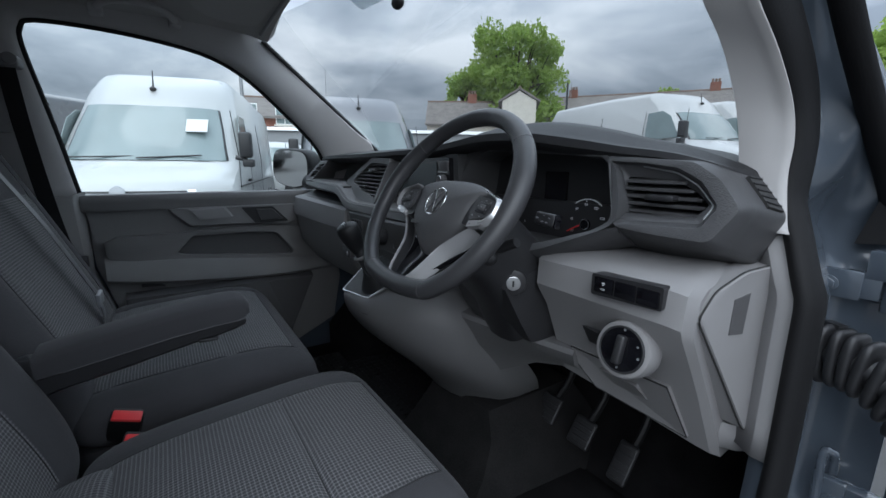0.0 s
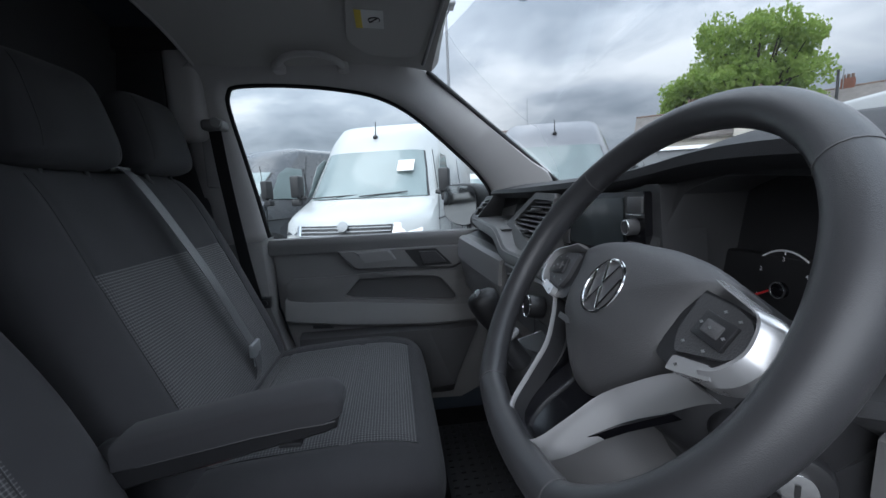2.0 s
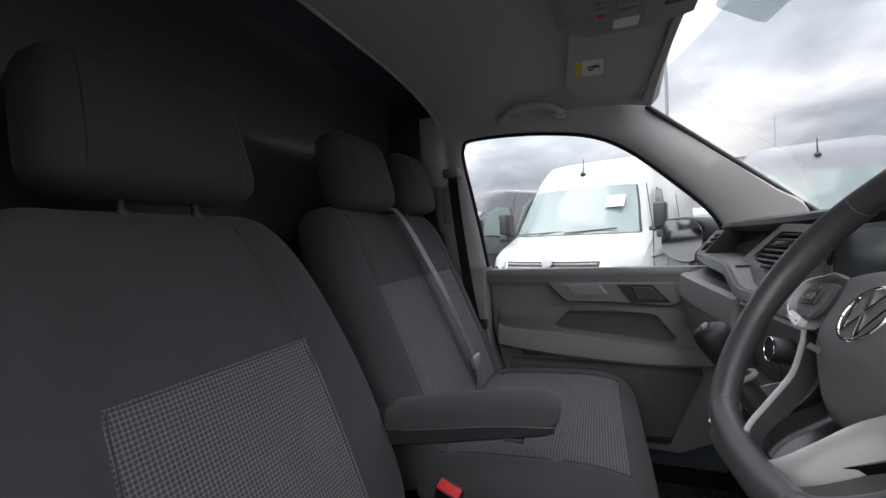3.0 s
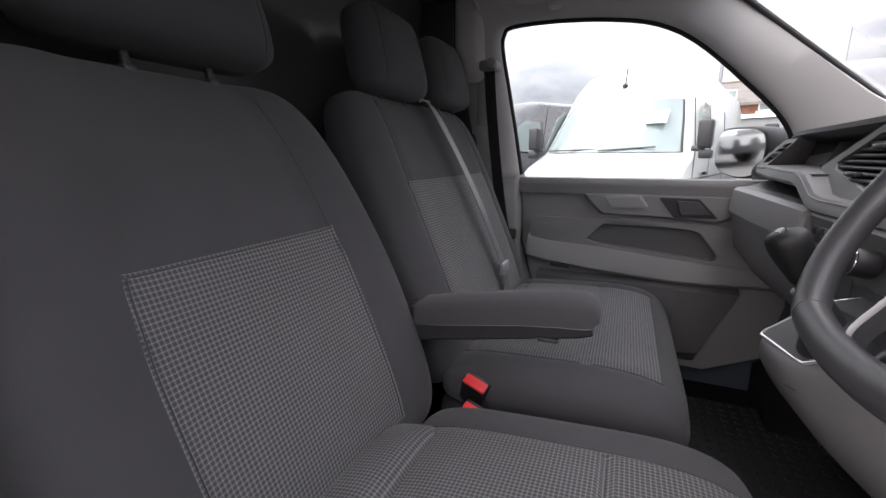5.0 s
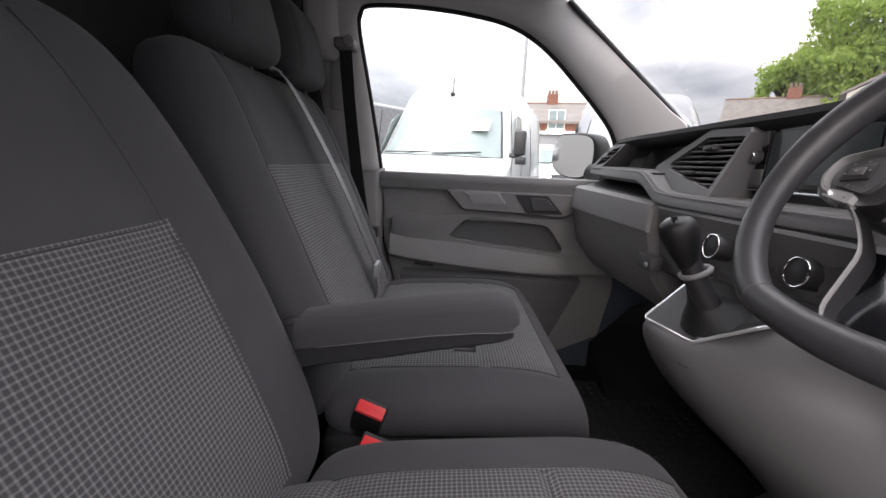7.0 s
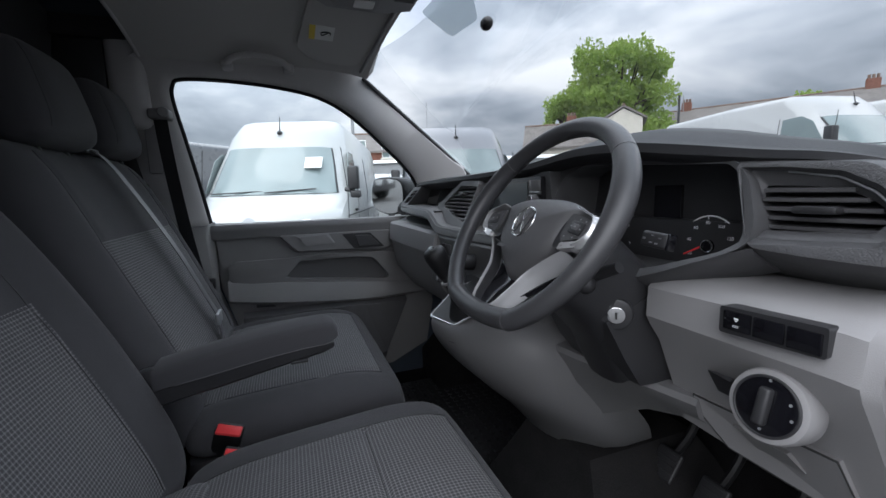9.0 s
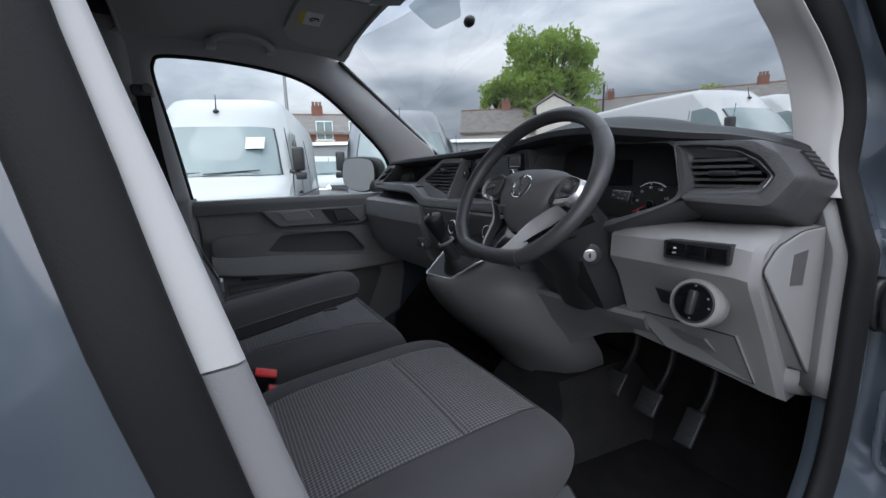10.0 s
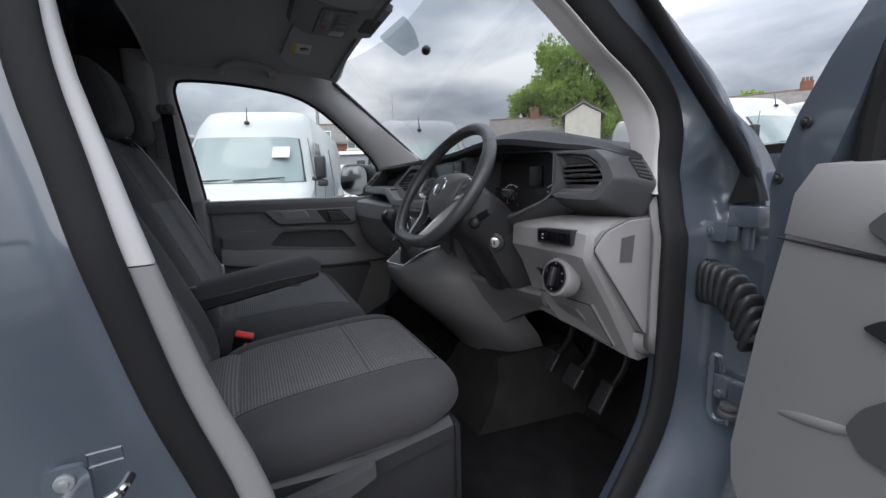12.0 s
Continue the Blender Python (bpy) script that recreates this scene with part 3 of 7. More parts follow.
tagged(band, "pale grey windscreen pillar trim on the driver's side", "pillar trim", kind="structure")

jamb = part("wall_doorway", skirt(), M_BODY, smooth=60)
jamb.modifiers.new("thick", "SOLIDIFY").thickness = 0.004
tagged(jamb, "glossy blue-grey painted door surround of the van", "door frame", kind="structure")
keep = [k for k, (y, z) in enumerate(aper) if y > 0.3 and 0.94 < z < 1.31]
inner = part("trim_sill_side", loft([[(aper_x(grown(aper, d)[k][1], 0.6) + dx, *grown(aper, d)[k]) for k in keep] for d, dx in ((0.045, -0.065), (0.012, -0.02), (0.014, 0.004))], False), M_GREY)
inner.modifiers.new("thick", "SOLIDIFY").thickness = 0.003
tagged(inner, "grey kick trim beside the driver's footwell", "trim", kind="structure")
seal2 = part("trim_outer_seal", joined(tube(smooth_path([(0.845, 0.40, 1.80), (0.858, 0.50, 1.74), (0.872, 0.62, 1.645), (0.890, 0.722, 1.53), (0.911, 0.815, 1.42), (0.926, 0.872, 1.345), (0.935, 0.895, 1.297)], 5), 0.017, 10, flat=0.7),
                                       loft([[(0.90, 0.868, 1.262), (0.962, 0.868, 1.268), (0.935, 0.878, 1.345), (0.920, 0.878, 1.345)], [(0.90, 0.90, 1.262), (0.962, 0.90, 1.268), (0.935, 0.90, 1.345), (0.920, 0.90, 1.345)]])), M_RUBBER, smooth=50)
tagged(seal2, "second black rubber seal along the windscreen pillar", "door seal", kind="structure")
side = part("wall_side_rear", loft([[(0.955, y, 0.35), (0.975, y, 0.8), (0.97, y, 1.2), (0.93, y, 1.5), (0.85, y, 1.85), (0.80, y, 1.92), (0.76, y, 1.92), (0.90, y, 1.2), (0.90, y, 0.35)] for y in (-0.42, -1.2, -2.4)]), M_BODY)
tagged(side, "blue-grey painted side panel behind the door", "body panel", kind="structure")
wing = part("wall_wing", loft([[(0.965, y, 0.45), (0.985, y, 0.8), (0.97, y, t - 0.05), (0.93, y, t), (0.80, y, t), (0.80, y, 0.45)] for y, t in ((0.98, 1.36), (1.3, 1.30), (1.8, 1.12))]), M_BODY)
tagged(wing, "blue-grey front wing of the van", "body panel", kind="structure")
bonnet = part("bonnet", loft([[(x, 1.10, 1.37), (x, 1.45, 1.27 - 0.05 * abs(x)), (x, 1.85, 1.08 - 0.06 * abs(x)), (x, 1.85, 1.0), (x, 1.10, 1.30)] for x in (-0.9, -0.45, 0, 0.45, 0.9)]), M_BODY)
tagged(bonnet, "blue-grey bonnet beyond the windscreen", "bonnet", kind="structure")
left = part("wall_passenger", loft([[(-0.875, y, 0.35), (-0.90, y, 0.8), (-0.885, y, 1.15), (-0.865, y, 1.235), (-0.84, y, 1.235), (-0.862, y, 0.35)] for y in (-2.4, 0.0, 1.2)]), M_BODY)
tagged(left, "outer blue-grey skin of the passenger side", "body panel", kind="structure")
left2 = part("wall_passenger_rear", loft([[(-0.88, y, 1.2), (-0.85, y, 1.5), (-0.78, y, 1.85), (-0.74, y, 1.92), (-0.70, y, 1.92), (-0.82, y, 1.2)] for y in (-0.45, -1.2, -2.4)]), M_BODY)
tagged(left2, "blue-grey painted load side panel", "body panel", kind="structure")
cargo = part("wall_load_end", box(-0.95, 0.95, -2.45, -2.4, 0.35, 1.95, 0), M_BODY)
tagged(cargo, "closed rear end of the load space", "body panel", kind="structure")
sillb = part("trim_step", loft([[(0.60, y, FLOOR + 0.004), (0.84, y, FLOOR + 0.01), (0.895, y, 0.49), (0.90, y, 0.44), (0.60, y, 0.44)] for y in (0.0, 0.25, 0.5)]), M_MAT)
tagged(sillb, "black ribbed rubber step in the doorway", "step", kind="structure")

# Pillar trim beside the driver's seat: pale above, mid grey below.
rear_edge = [(y, z) for y, z in aper if y < 0.02]


def b_trim(name, z0, z1, material, label):
    zs = [z0 + (z1 - z0) * k / 10 for k in range(11)]
    pts = sorted(((z, y) for y, z in rear_edge if 0.5 < z < 1.79))
    rings = []
    for z in zs:
        y = float(np.interp(z, [p[0] for p in pts], [p[1] for p in pts]))
        x = aper_x(z)
        w = 0.012 * max(0.0, 1.25 - z) / 0.3 - 0.05 * max(0.0, z - 1.25)
        rings.append([(x - 0.010, y - 0.016, z), (x + 0.003, y - 0.009, z), (x + 0.005, y - 0.004, z), (x + 0.001, y + 0.019 + w, z), (x - 0.004, y + 0.0235 + w, z), (x - 0.022, y + 0.022 + w, z), (x - 0.05, y + 0.004 + w, z), (x - 0.075, y - 0.10, z), (x - 0.07, y - 0.24, z), (x - 0.05, y - 0.3, z), (x - 0.04, y - 0.10, z)])
    return tagged(part(name, loft(rings), material, smooth=50), label, "pillar trim", kind="structure")


b_trim("trim_pillar_upper", 1.236, 1.78, M_TRIM, "pale grey upper pillar trim by the driver's seat")
b_trim("trim_pillar_lower", 0.55, 1.234, M_GREY, "grey lower pillar trim by the driver's seat")

# ---- seats ----


def pillow(w, l, h, dome=0.0, bolster=0.0, p=5.0, taper=None, nu=44, nv=44, edge=1.0, seams=(), roll=0.0, hollow=0.0):
    """Points of a soft slab: w wide (u), l long (v), h thick, edges rolled over. Returns f(i, j) -> (x, y, z) with z up from the slab's mid-plane."""
    def along(k, n):
        t = 2.0 * k / n - 1
        return math.sin(t * math.pi / 2) * 0.55 + t * 0.45

    def fuv(u, v, top=True):
        ww = w / 2 * (taper(v) if taper else 1.0)
        e = max(0.0, (1 - abs(u) ** p)) ** (1 / 2.4) * max(0.0, (1 - abs(v) ** p)) ** (1 / 2.4)
        rr = 1 - 0.06 * (abs(u) * abs(v)) ** 6 * edge
        z = e * h / 2
        if top:
            z += e * (dome * (1 - u * u) * (1 - v * v) + bolster * max(0.0, abs(u) - 0.45) ** 1.5 * 2.2 - hollow * (1 - v * v) * max(0.0, 1 - (u / 0.6) ** 2))
            for kind, at, depth, lo, hi in seams:
                d, o = (u - at, v) if kind == "u" else (v - at, u)
                if lo <= o <= hi:
                    z -= depth * e * math.exp(-(d / 0.028) ** 2)
        else:
            z = -z
        return (u * ww * rr, v * l / 2 * rr, z - roll * max(0, v) ** 3)

    def f(i, j, top=True):
        return fuv(along(i, nu), along(j, nv), top)

    f.uv = fuv
    return f, along


def soft(name, parent, m, material, w, l, h, region=None, other=None, other_name="", nu=44, nv=44, top_only=False, **kw):
    """A soft slab as one mesh, or as two where region(u, v) marks a panel of another cloth on its top."""
    f, along = pillow(w, l, h, nu=nu, nv=nv, **kw)
    obs = []
    for which in ((0, 1) if region else (0,)):
        bm = bmesh.new()
        uvl = bm.loops.layers.uv.new("UVMap")
        cache = {}

        def vert(i, j, top):
            rim = i in (0, nu) or j in (0, nv)
            key = (i, j, top or rim)
            if key not in cache:
                cache[key] = bm.verts.new(f(i, j, top or rim))
            return cache[key]

        for top in (True, False):
            for i in range(nu):
                for j in range(nv):
                    u, v = along(i + 0.5, nu), along(j + 0.5, nv)
                    inside = bool(region and top and region(u, v))
                    if region and inside != bool(which):
                        continue
                    ids = ((i, j), (i + 1, j), (i + 1, j + 1), (i, j + 1))
                    if not top:
                        ids = ids[::-1]
                    vs = [vert(a, b, top) for a, b in ids]
                    if len(set(vs)) < 4:
                        continue
                    try:
                        face = bm.faces.new(vs)
                    except ValueError:
                        continue
                    for lp, (a, b) in zip(face.loops, ids):
                        c = f(a, b, True)
                        lp[uvl].uv = (c[0], c[1])
        bm.normal_update()
        me = bpy.data.meshes.new(name)
        bm.to_mesh(me)
        bm.free()
        me.materials.append(other if which else material)
        for q in me.polygons:
            q.use_smooth = True
        ob = new(other_name if which else name, me)
        ob.matrix_basis = m
        ob.parent = parent
        ob.matrix_parent_inverse = world_of(parent).inverted()
        obs.append(ob)
    for kind, at, depth, lo, hi in kw.get("seams", ()):
        line = []
        for k in range(31):
            o = lo + (hi - lo) * k / 30
            q = f.uv(at, o) if kind == "u" else f.uv(o, at)
            line.append((q[0], q[1], q[2] + 0.0008))
        part("seam", tube(line, 0.0011, 6), M_BELT, obs[0], matrix=m)
    return obs


def tilted(x, y, z, back):
    """A pose whose local y runs up a backrest that leans back by so many degrees, and whose local z faces forward."""
    up = Vector((0, -math.sin(radians(back)), math.cos(radians(back))))
    out = Vector((0, math.cos(radians(back)), math.sin(radians(back))))
    m = Matrix((Vector((-1, 0, 0)), up, out)).transposed().to_4x4()
    m.translation = (x, y, z)
    return m


def headrest(parent, x, y, z, w, h, d, back=14):
    m = tilted(x, y, z, back)
    hr = soft("headrest", parent, m, M_SEAT, w, h, d, p=4.5, nu=28, nv=28, edge=2.2, dome=0.006, taper=lambda v: 0.96 - 0.06 * v, seams=(("u", -0.74, 0.003, -0.8, 0.8), ("u", 0.74, 0.003, -0.8, 0.8)))[0]
    for s in (-0.06, 0.06):
        a = m @ Vector((s, -h / 2 + 0.03, -0.012))
        b = m @ Vector((s, -h / 2 - 0.05, -0.012))
        part("headrest_post", tube([a, b], 0.006), M_BLACK, hr, "black headrest post")
        part("post_sleeve", disc(m @ Vector((s, -h / 2 - 0.022, -0.012)), (a - b), 0.011, 0.012, 18), M_BLACK, hr)
    return hr


def buckle(x, y, z, lean, label):
    t = thing("belt_buckle", label, "seat belt buckle", "belt buckles", at=(x, y, z - 0.10))
    up = Vector((0.42, math.sin(radians(lean)), 0.85)).normalized()
    fwd = (Vector((0.25, 1, 0)) - up * up.dot(Vector((0.25, 1, 0)))).normalized()
    q = Matrix((fwd, up.cross(fwd), up)).transposed().to_4x4()
    q.translation = (x, y, z)
    part("housing", box(-0.027, 0.027, -0.0165, 0.0165, -0.075, 0.0, 0.005), M_BOOT, t, matrix=q)
    part("release_button", box(-0.0245, 0.0245, -0.0150, 0.0075, -0.020, 0.0045, 0.003), M_RED, t, "red release button", matrix=q)
    part("tongue_slot", box(-0.015, 0.015, 0.0075, 0.0125, -0.010, 0.0015, 0.001), M_INK, t, matrix=q)
    part("stalk", strip([q @ Vector((0, 0, -0.07)), q @ Vector((0, 0, -0.14))], 0.03, 0.006, q.to_3x3() @ Vector((1, 0, 0))), M_BLACK, t)
    return t


# Driver's seat
SX = 0.452
driver = thing("driver_seat", "dark grey cloth driver's seat with a checked centre panel", "seat", at=(SX, 0.1, FLOOR))
BACK = 22.8
cush_m = Matrix.Translation((SX, 0.085, 0.840)) @ Matrix.Rotation(radians(4.5), 4, "X")
soft("seat_cushion", driver, cush_m, M_SEAT, 0.545, 0.515, 0.145, taper=lambda v: 1.0 - 0.24 * max(0.0, v - 0.35) ** 2.2, region=lambda u, v: abs(u) < 0.615 and -0.93 < v < 0.90,
     other=M_CHECK, other_name="cushion_panel", nu=56, nv=56, bolster=0.03, dome=0.010, p=4.6, roll=-0.008, seams=(("u", -0.615, 0.003, -0.93, 0.90), ("u", 0.615, 0.003, -0.93, 0.90), ("v", 0.28, 0.009, -0.61, 0.61), ("v", 0.90, 0.002, -0.61, 0.61), ("v", -0.80, 0.004, -0.61, 0.61)))
fold = soft("cushion_flap", driver, Matrix.Translation((SX, -0.155, 0.852)) @ Matrix.Rotation(radians(14), 4, "X"), M_CHECK, 0.36, 0.12, 0.11, p=3.5, nu=20, nv=16)
back_m = tilted(SX, -0.31 + 0.42 * 0.066 - 0.068, 1.151 - 0.03, BACK)
soft("backrest", driver, back_m, M_SEAT, 0.60, 0.70, 0.15, region=lambda u, v: abs(u) < 0.56 and -0.80 < v < 0.205, other=M_CHECK, other_name="backrest_panel", nu=60, nv=60,
     bolster=0.090, hollow=0.004, p=5.0, taper=lambda v: 1.0 - 0.27 * max(0, v + 0.15) ** 1.6 - 0.03 * max(0, -v - 0.3), seams=(("u", -0.56, 0.002, -0.8, 0.205), ("u", 0.56, 0.002, -0.8, 0.86), ("v", 0.205, 0.002, -0.56, 0.56)))
headrest(driver, SX - 0.022, -0.470, 1.569, 0.345, 0.208, 0.13)
part("seat_base", joined(box(0.235, 0.70, -0.16, 0.33, FLOOR, 0.80, 0.02), box(0.66, 0.715, -0.20, 0.31, 0.60, 0.815, 0.02, 3)), M_BLACK, driver, "black plastic seat base cover")
part("side_valance", loft([[(0.700, -0.22, 0.815), (0.722, -0.22, 0.80), (0.722, -0.22, 0.76), (0.70, -0.22, 0.75)], [(0.705, 0.1, 0.803), (0.730, 0.1, 0.788), (0.730, 0.1, 0.755), (0.705, 0.1, 0.745)], [(0.700, 0.295, 0.825), (0.720, 0.295, 0.812), (0.720, 0.295, 0.782), (0.70, 0.295, 0.772)]]), M_BLACK, driver, "charcoal plastic side valance")
part("adjuster_lever", loft([[(0.735, -0.13, 0.765), (0.762, -0.13, 0.765), (0.762, -0.13, 0.735), (0.735, -0.13, 0.735)], [(0.74, 0.06, 0.800), (0.772, 0.06, 0.798), (0.772, 0.06, 0.765), (0.74, 0.06, 0.763)], [(0.745, 0.115, 0.815), (0.768, 0.112, 0.813), (0.768, 0.112, 0.785), (0.745, 0.115, 0.783)]]), M_DASH, driver, "charcoal height lever")
ARM = [(-0.205, 1.060, 1.022, 0.984), (-0.172, 1.067, 1.027, 0.992), (-0.09, 1.082, 1.040, 1.006), (-0.01, 1.096, 1.053, 1.022), (0.06, 1.105, 1.061, 1.035), (0.096, 1.107, 1.063, 1.042), (0.114, 1.102, 1.066, 1.049), (0.123, 1.091, 1.072, 1.060)]


def arm_ring(y, top, low, x0=0.108, x1=0.191, r=0.012):
    """A cross-section of the armrest: flat sides, rounded upper edges."""
    k = min(r, (top - low) * 0.6)
    return [(x0, y, low), (x0, y, top - k), (x0 + 0.3 * k, y, top - 0.3 * k), (x0 + k, y, top), ((x0 + x1) / 2, y, top + 0.002), (x1 - k, y, top), (x1 - 0.3 * k, y, top - 0.3 * k), (x1, y, top - k), (x1, y, low)]


part("armrest", loft([arm_ring(y, a, b, 0.108 + 0.03 * max(0, y - 0.10) / 0.021 * 0.4, 0.191 - 0.03 * max(0, y - 0.10) / 0.021 * 0.4) for y, a, b, c in ARM]), M_SEAT, driver, smooth=50)
part("armrest_shell", loft([[(0.111, y, b - 0.002), (0.188, y, b - 0.002), (0.186, y, c + 0.006), (0.178, y, c), (0.121, y, c), (0.113, y, c + 0.006)] for y, a, b, c in ARM[:-1]]), M_BLACK, driver, "charcoal plastic armrest underside", smooth=40)
part("armrest_seam", tube([(0.1900, y, b - 0.001) for y, a, b, c in ARM[1:-1]], 0.0012, 6), M_POCKET, driver)
part("armrest_latch", box(0.15, 0.190, 0.028, 0.062, 1.030, 1.0365, 0.002), M_BLACK, driver)
part("armrest_hinge", disc((0.165, -0.215, 1.022), (1, 0, 0), 0.034, 0.03, 24), M_BLACK, driver)

# Passenger bench
BX, BW = -0.275, 0.78
bench = thing("passenger_bench", "dark grey cloth double passenger bench with checked panels", "seat", at=(BX, 0.05, FLOOR))
soft("seat_cushion", bench, Matrix.Translation((BX, 0.045, 0.858)) @ Matrix.Rotation(radians(3.0), 4, "X"), M_SEAT, BW, 0.50, 0.115, region=lambda u, v: -0.70 < u < 0.74 and -0.92 < v < 0.80,
     other=M_CHECK, other_name="cushion_panel", nu=70, nv=50, bolster=0.012, dome=0.006, p=7.0, roll=0.035, seams=(("u", -0.70, 0.004, -0.92, 0.80), ("u", 0.74, 0.005, -0.92, 0.80), ("v", 0.22, 0.005, -0.70, 0.74), ("v", 0.80, 0.003, -0.7, 0.74), ("v", -0.72, 0.004, -0.70, 0.74)))
soft("backrest", bench, tilted(BX, -0.343, 1.150, BACK), M_SEAT, BW - 0.02, 0.72, 0.15, region=lambda u, v: -0.72 < u < 0.72 and -0.80 < v < 0.285, other=M_CHECK, other_name="backrest_panel",
     nu=70, nv=60, bolster=0.03, p=6.0, taper=lambda v: 1.0 - 0.07 * max(0, v) ** 2, seams=(("u", -0.72, 0.004, -0.8, 0.88), ("u", 0.72, 0.004, -0.8, 0.88), ("v", 0.285, 0.004, -0.72, 0.72)))
headrest(bench, -0.125, -0.435, 1.580, 0.28, 0.21, 0.115)
headrest(bench, -0.465, -0.435, 1.585, 0.27, 0.21, 0.115)
part("seat_base", joined(box(-0.66, 0.09, -0.20, 0.22, FLOOR, 0.80, 0.02), box(-0.65, 0.105, -0.20, 0.265, 0.72, 0.82, 0.03)), M_BLACK, bench, "black plastic bench base")
buckle(0.120, -0.102, 0.886, 14, "black belt buckle with a red button between the seats")
buckle(0.183, -0.082, 0.864, 14, "black belt buckle with a red button beside the driver's seat")
buckle(-0.325, -0.205, 0.892, 30, "black belt buckle with a red button on the bench")

# Seat belts
belt = thing("seat_belt", "grey webbing lap and shoulder belt of the middle seat", "seat belt", "seat belts", at=(-0.27, -0.385, 1.468))
part("webbing", strip(smooth_path([(-0.262, -0.42, 1.487), (-0.272, -0.372, 1.462), (-0.295, -0.262, 1.25), (-0.322, -0.188, 1.06), (-0.336, -0.172, 1.015)], 5), 0.046, 0.002, (1, 0.0, 0.12)), M_WEB, belt)
part("tongue", joined(box(-0.370, -0.305, -0.178, -0.166, 0.990, 1.025, 0.004), box(-0.352, -0.322, -0.174, -0.169, 0.960, 0.995, 0.002)), M_STEEL, belt, "steel belt tongue")
part("lap_webbing", strip(smooth_path([(-0.338, -0.172, 1.0), (-0.345, -0.168, 0.95), (-0.34, -0.180, 0.905)], 5), 0.042, 0.002, (1, 0, 0)), M_WEB, belt)
part("belt_slot", box(-0.30, -0.225, -0.44, -0.395, 1.478, 1.492, 0.004), M_BLACK, belt)
belt = thing("seat_belt", "black webbing belt hanging by the passenger pillar", "seat belt", "seat belts", at=(-0.64, -0.33, 1.64))
part("webbing", strip(smooth_path([(-0.662, -0.335, 1.645), (-0.685, -0.325, 1.45), (-0.705, -0.30, 1.2), (-0.715, -0.27, 1.0), (-0.715, -0.25, 0.85)], 5), 0.046, 0.002, (0.35, 1, 0)), M_BELT, belt)
part("guide", joined(box(-0.70, -0.63, -0.365, -0.30, 1.628, 1.662, 0.010, 3), disc((-0.628, -0.318, 1.648), (1, 0.3, 0), 0.016, 0.02, 20)), M_DOOR, belt, "grey plastic belt guide")
part("guide_slot", box(-0.715, -0.698, -0.395, -0.352, 1.45, 1.62, 0.008), M_GREY, belt)
part("anchor", joined(box(-0.735, -0.705, -0.27, -0.23, 1.02, 1.06, 0.006), disc((-0.703, -0.25, 1.04), (1, 0, 0), 0.011, 0.012)), M_BLACK, belt)

# ---- dashboard ----
dash = thing("dashboard", "dark textured dashboard over light grey lower panels", "dashboard", at=(0, 0.9, 1.0))
# Stations across the van: x, crest (y, z), lip (y, z), nose (y, z), foot of the windscreen (y, z).
TOPS = [(-0.765, 0.72, 1.412, 0.615, 1.398, 0.590, 1.384, 0.86, 1.395), (-0.60, 0.76, 1.420, 0.590, 1.402, 0.565, 1.388, 0.95, 1.395), (-0.35, 0.78, 1.424, 0.580, 1.404, 0.556, 1.390, 1.03, 1.39),
        (-0.12, 0.78, 1.428, 0.575, 1.408, 0.552, 1.393, 1.06, 1.39), (0.08, 0.77, 1.434, 0.585, 1.414, 0.565, 1.399, 1.07, 1.39), (0.20, 0.74, 1.447, 0.60, 1.426, 0.580, 1.408, 1.06, 1.39),
        (0.32, 0.70, 1.462, 0.62, 1.444, 0.595, 1.422, 1.05, 1.39), (0.45, 0.69, 1.461, 0.625, 1.442, 0.598, 1.420, 1.03, 1.39), (0.56, 0.695, 1.445, 0.635, 1.427, 0.610, 1.406, 1.0, 1.39),
        (0.66, 0.69, 1.421, 0.640, 1.407, 0.616, 1.393, 0.96, 1.385), (0.74, 0.684, 1.403, 0.642, 1.394, 0.618, 1.384, 0.92, 1.375), (0.80, 0.680, 1.381, 0.656, 1.376, 0.636, 1.368, 0.88, 1.360),
        (0.822, 0.71, 1.364, 0.69, 1.362, 0.672, 1.355, 0.84, 1.345), (0.850, 0.75, 1.330, 0.73, 1.325, 0.715, 1.315, 0.80, 1.315)]
cols = [smooth_path(c, 4) for c in zip(*[[(x, fy, fz), (x, (fy + cy) / 2, (fz + cz) / 2 + 0.008), (x, cy, cz), (x, (cy + ly) / 2, (cz + lz) / 2 + 0.004), (x, ly, lz), (x, ny + 0.004, (lz + nz) / 2 + 0.004), (x, ny, nz), (x, ny + 0.012, nz - 0.014), (x, ny + 0.12, nz - 0.02), (x, fy, fz - 0.06)]
                                          for x, cy, cz, ly, lz, ny, nz, fy, fz in TOPS])]
part("top_pad", loft([list(r) for r in zip(*cols)]), M_TOP, dash, "dark soft-grained dash top", smooth=50)


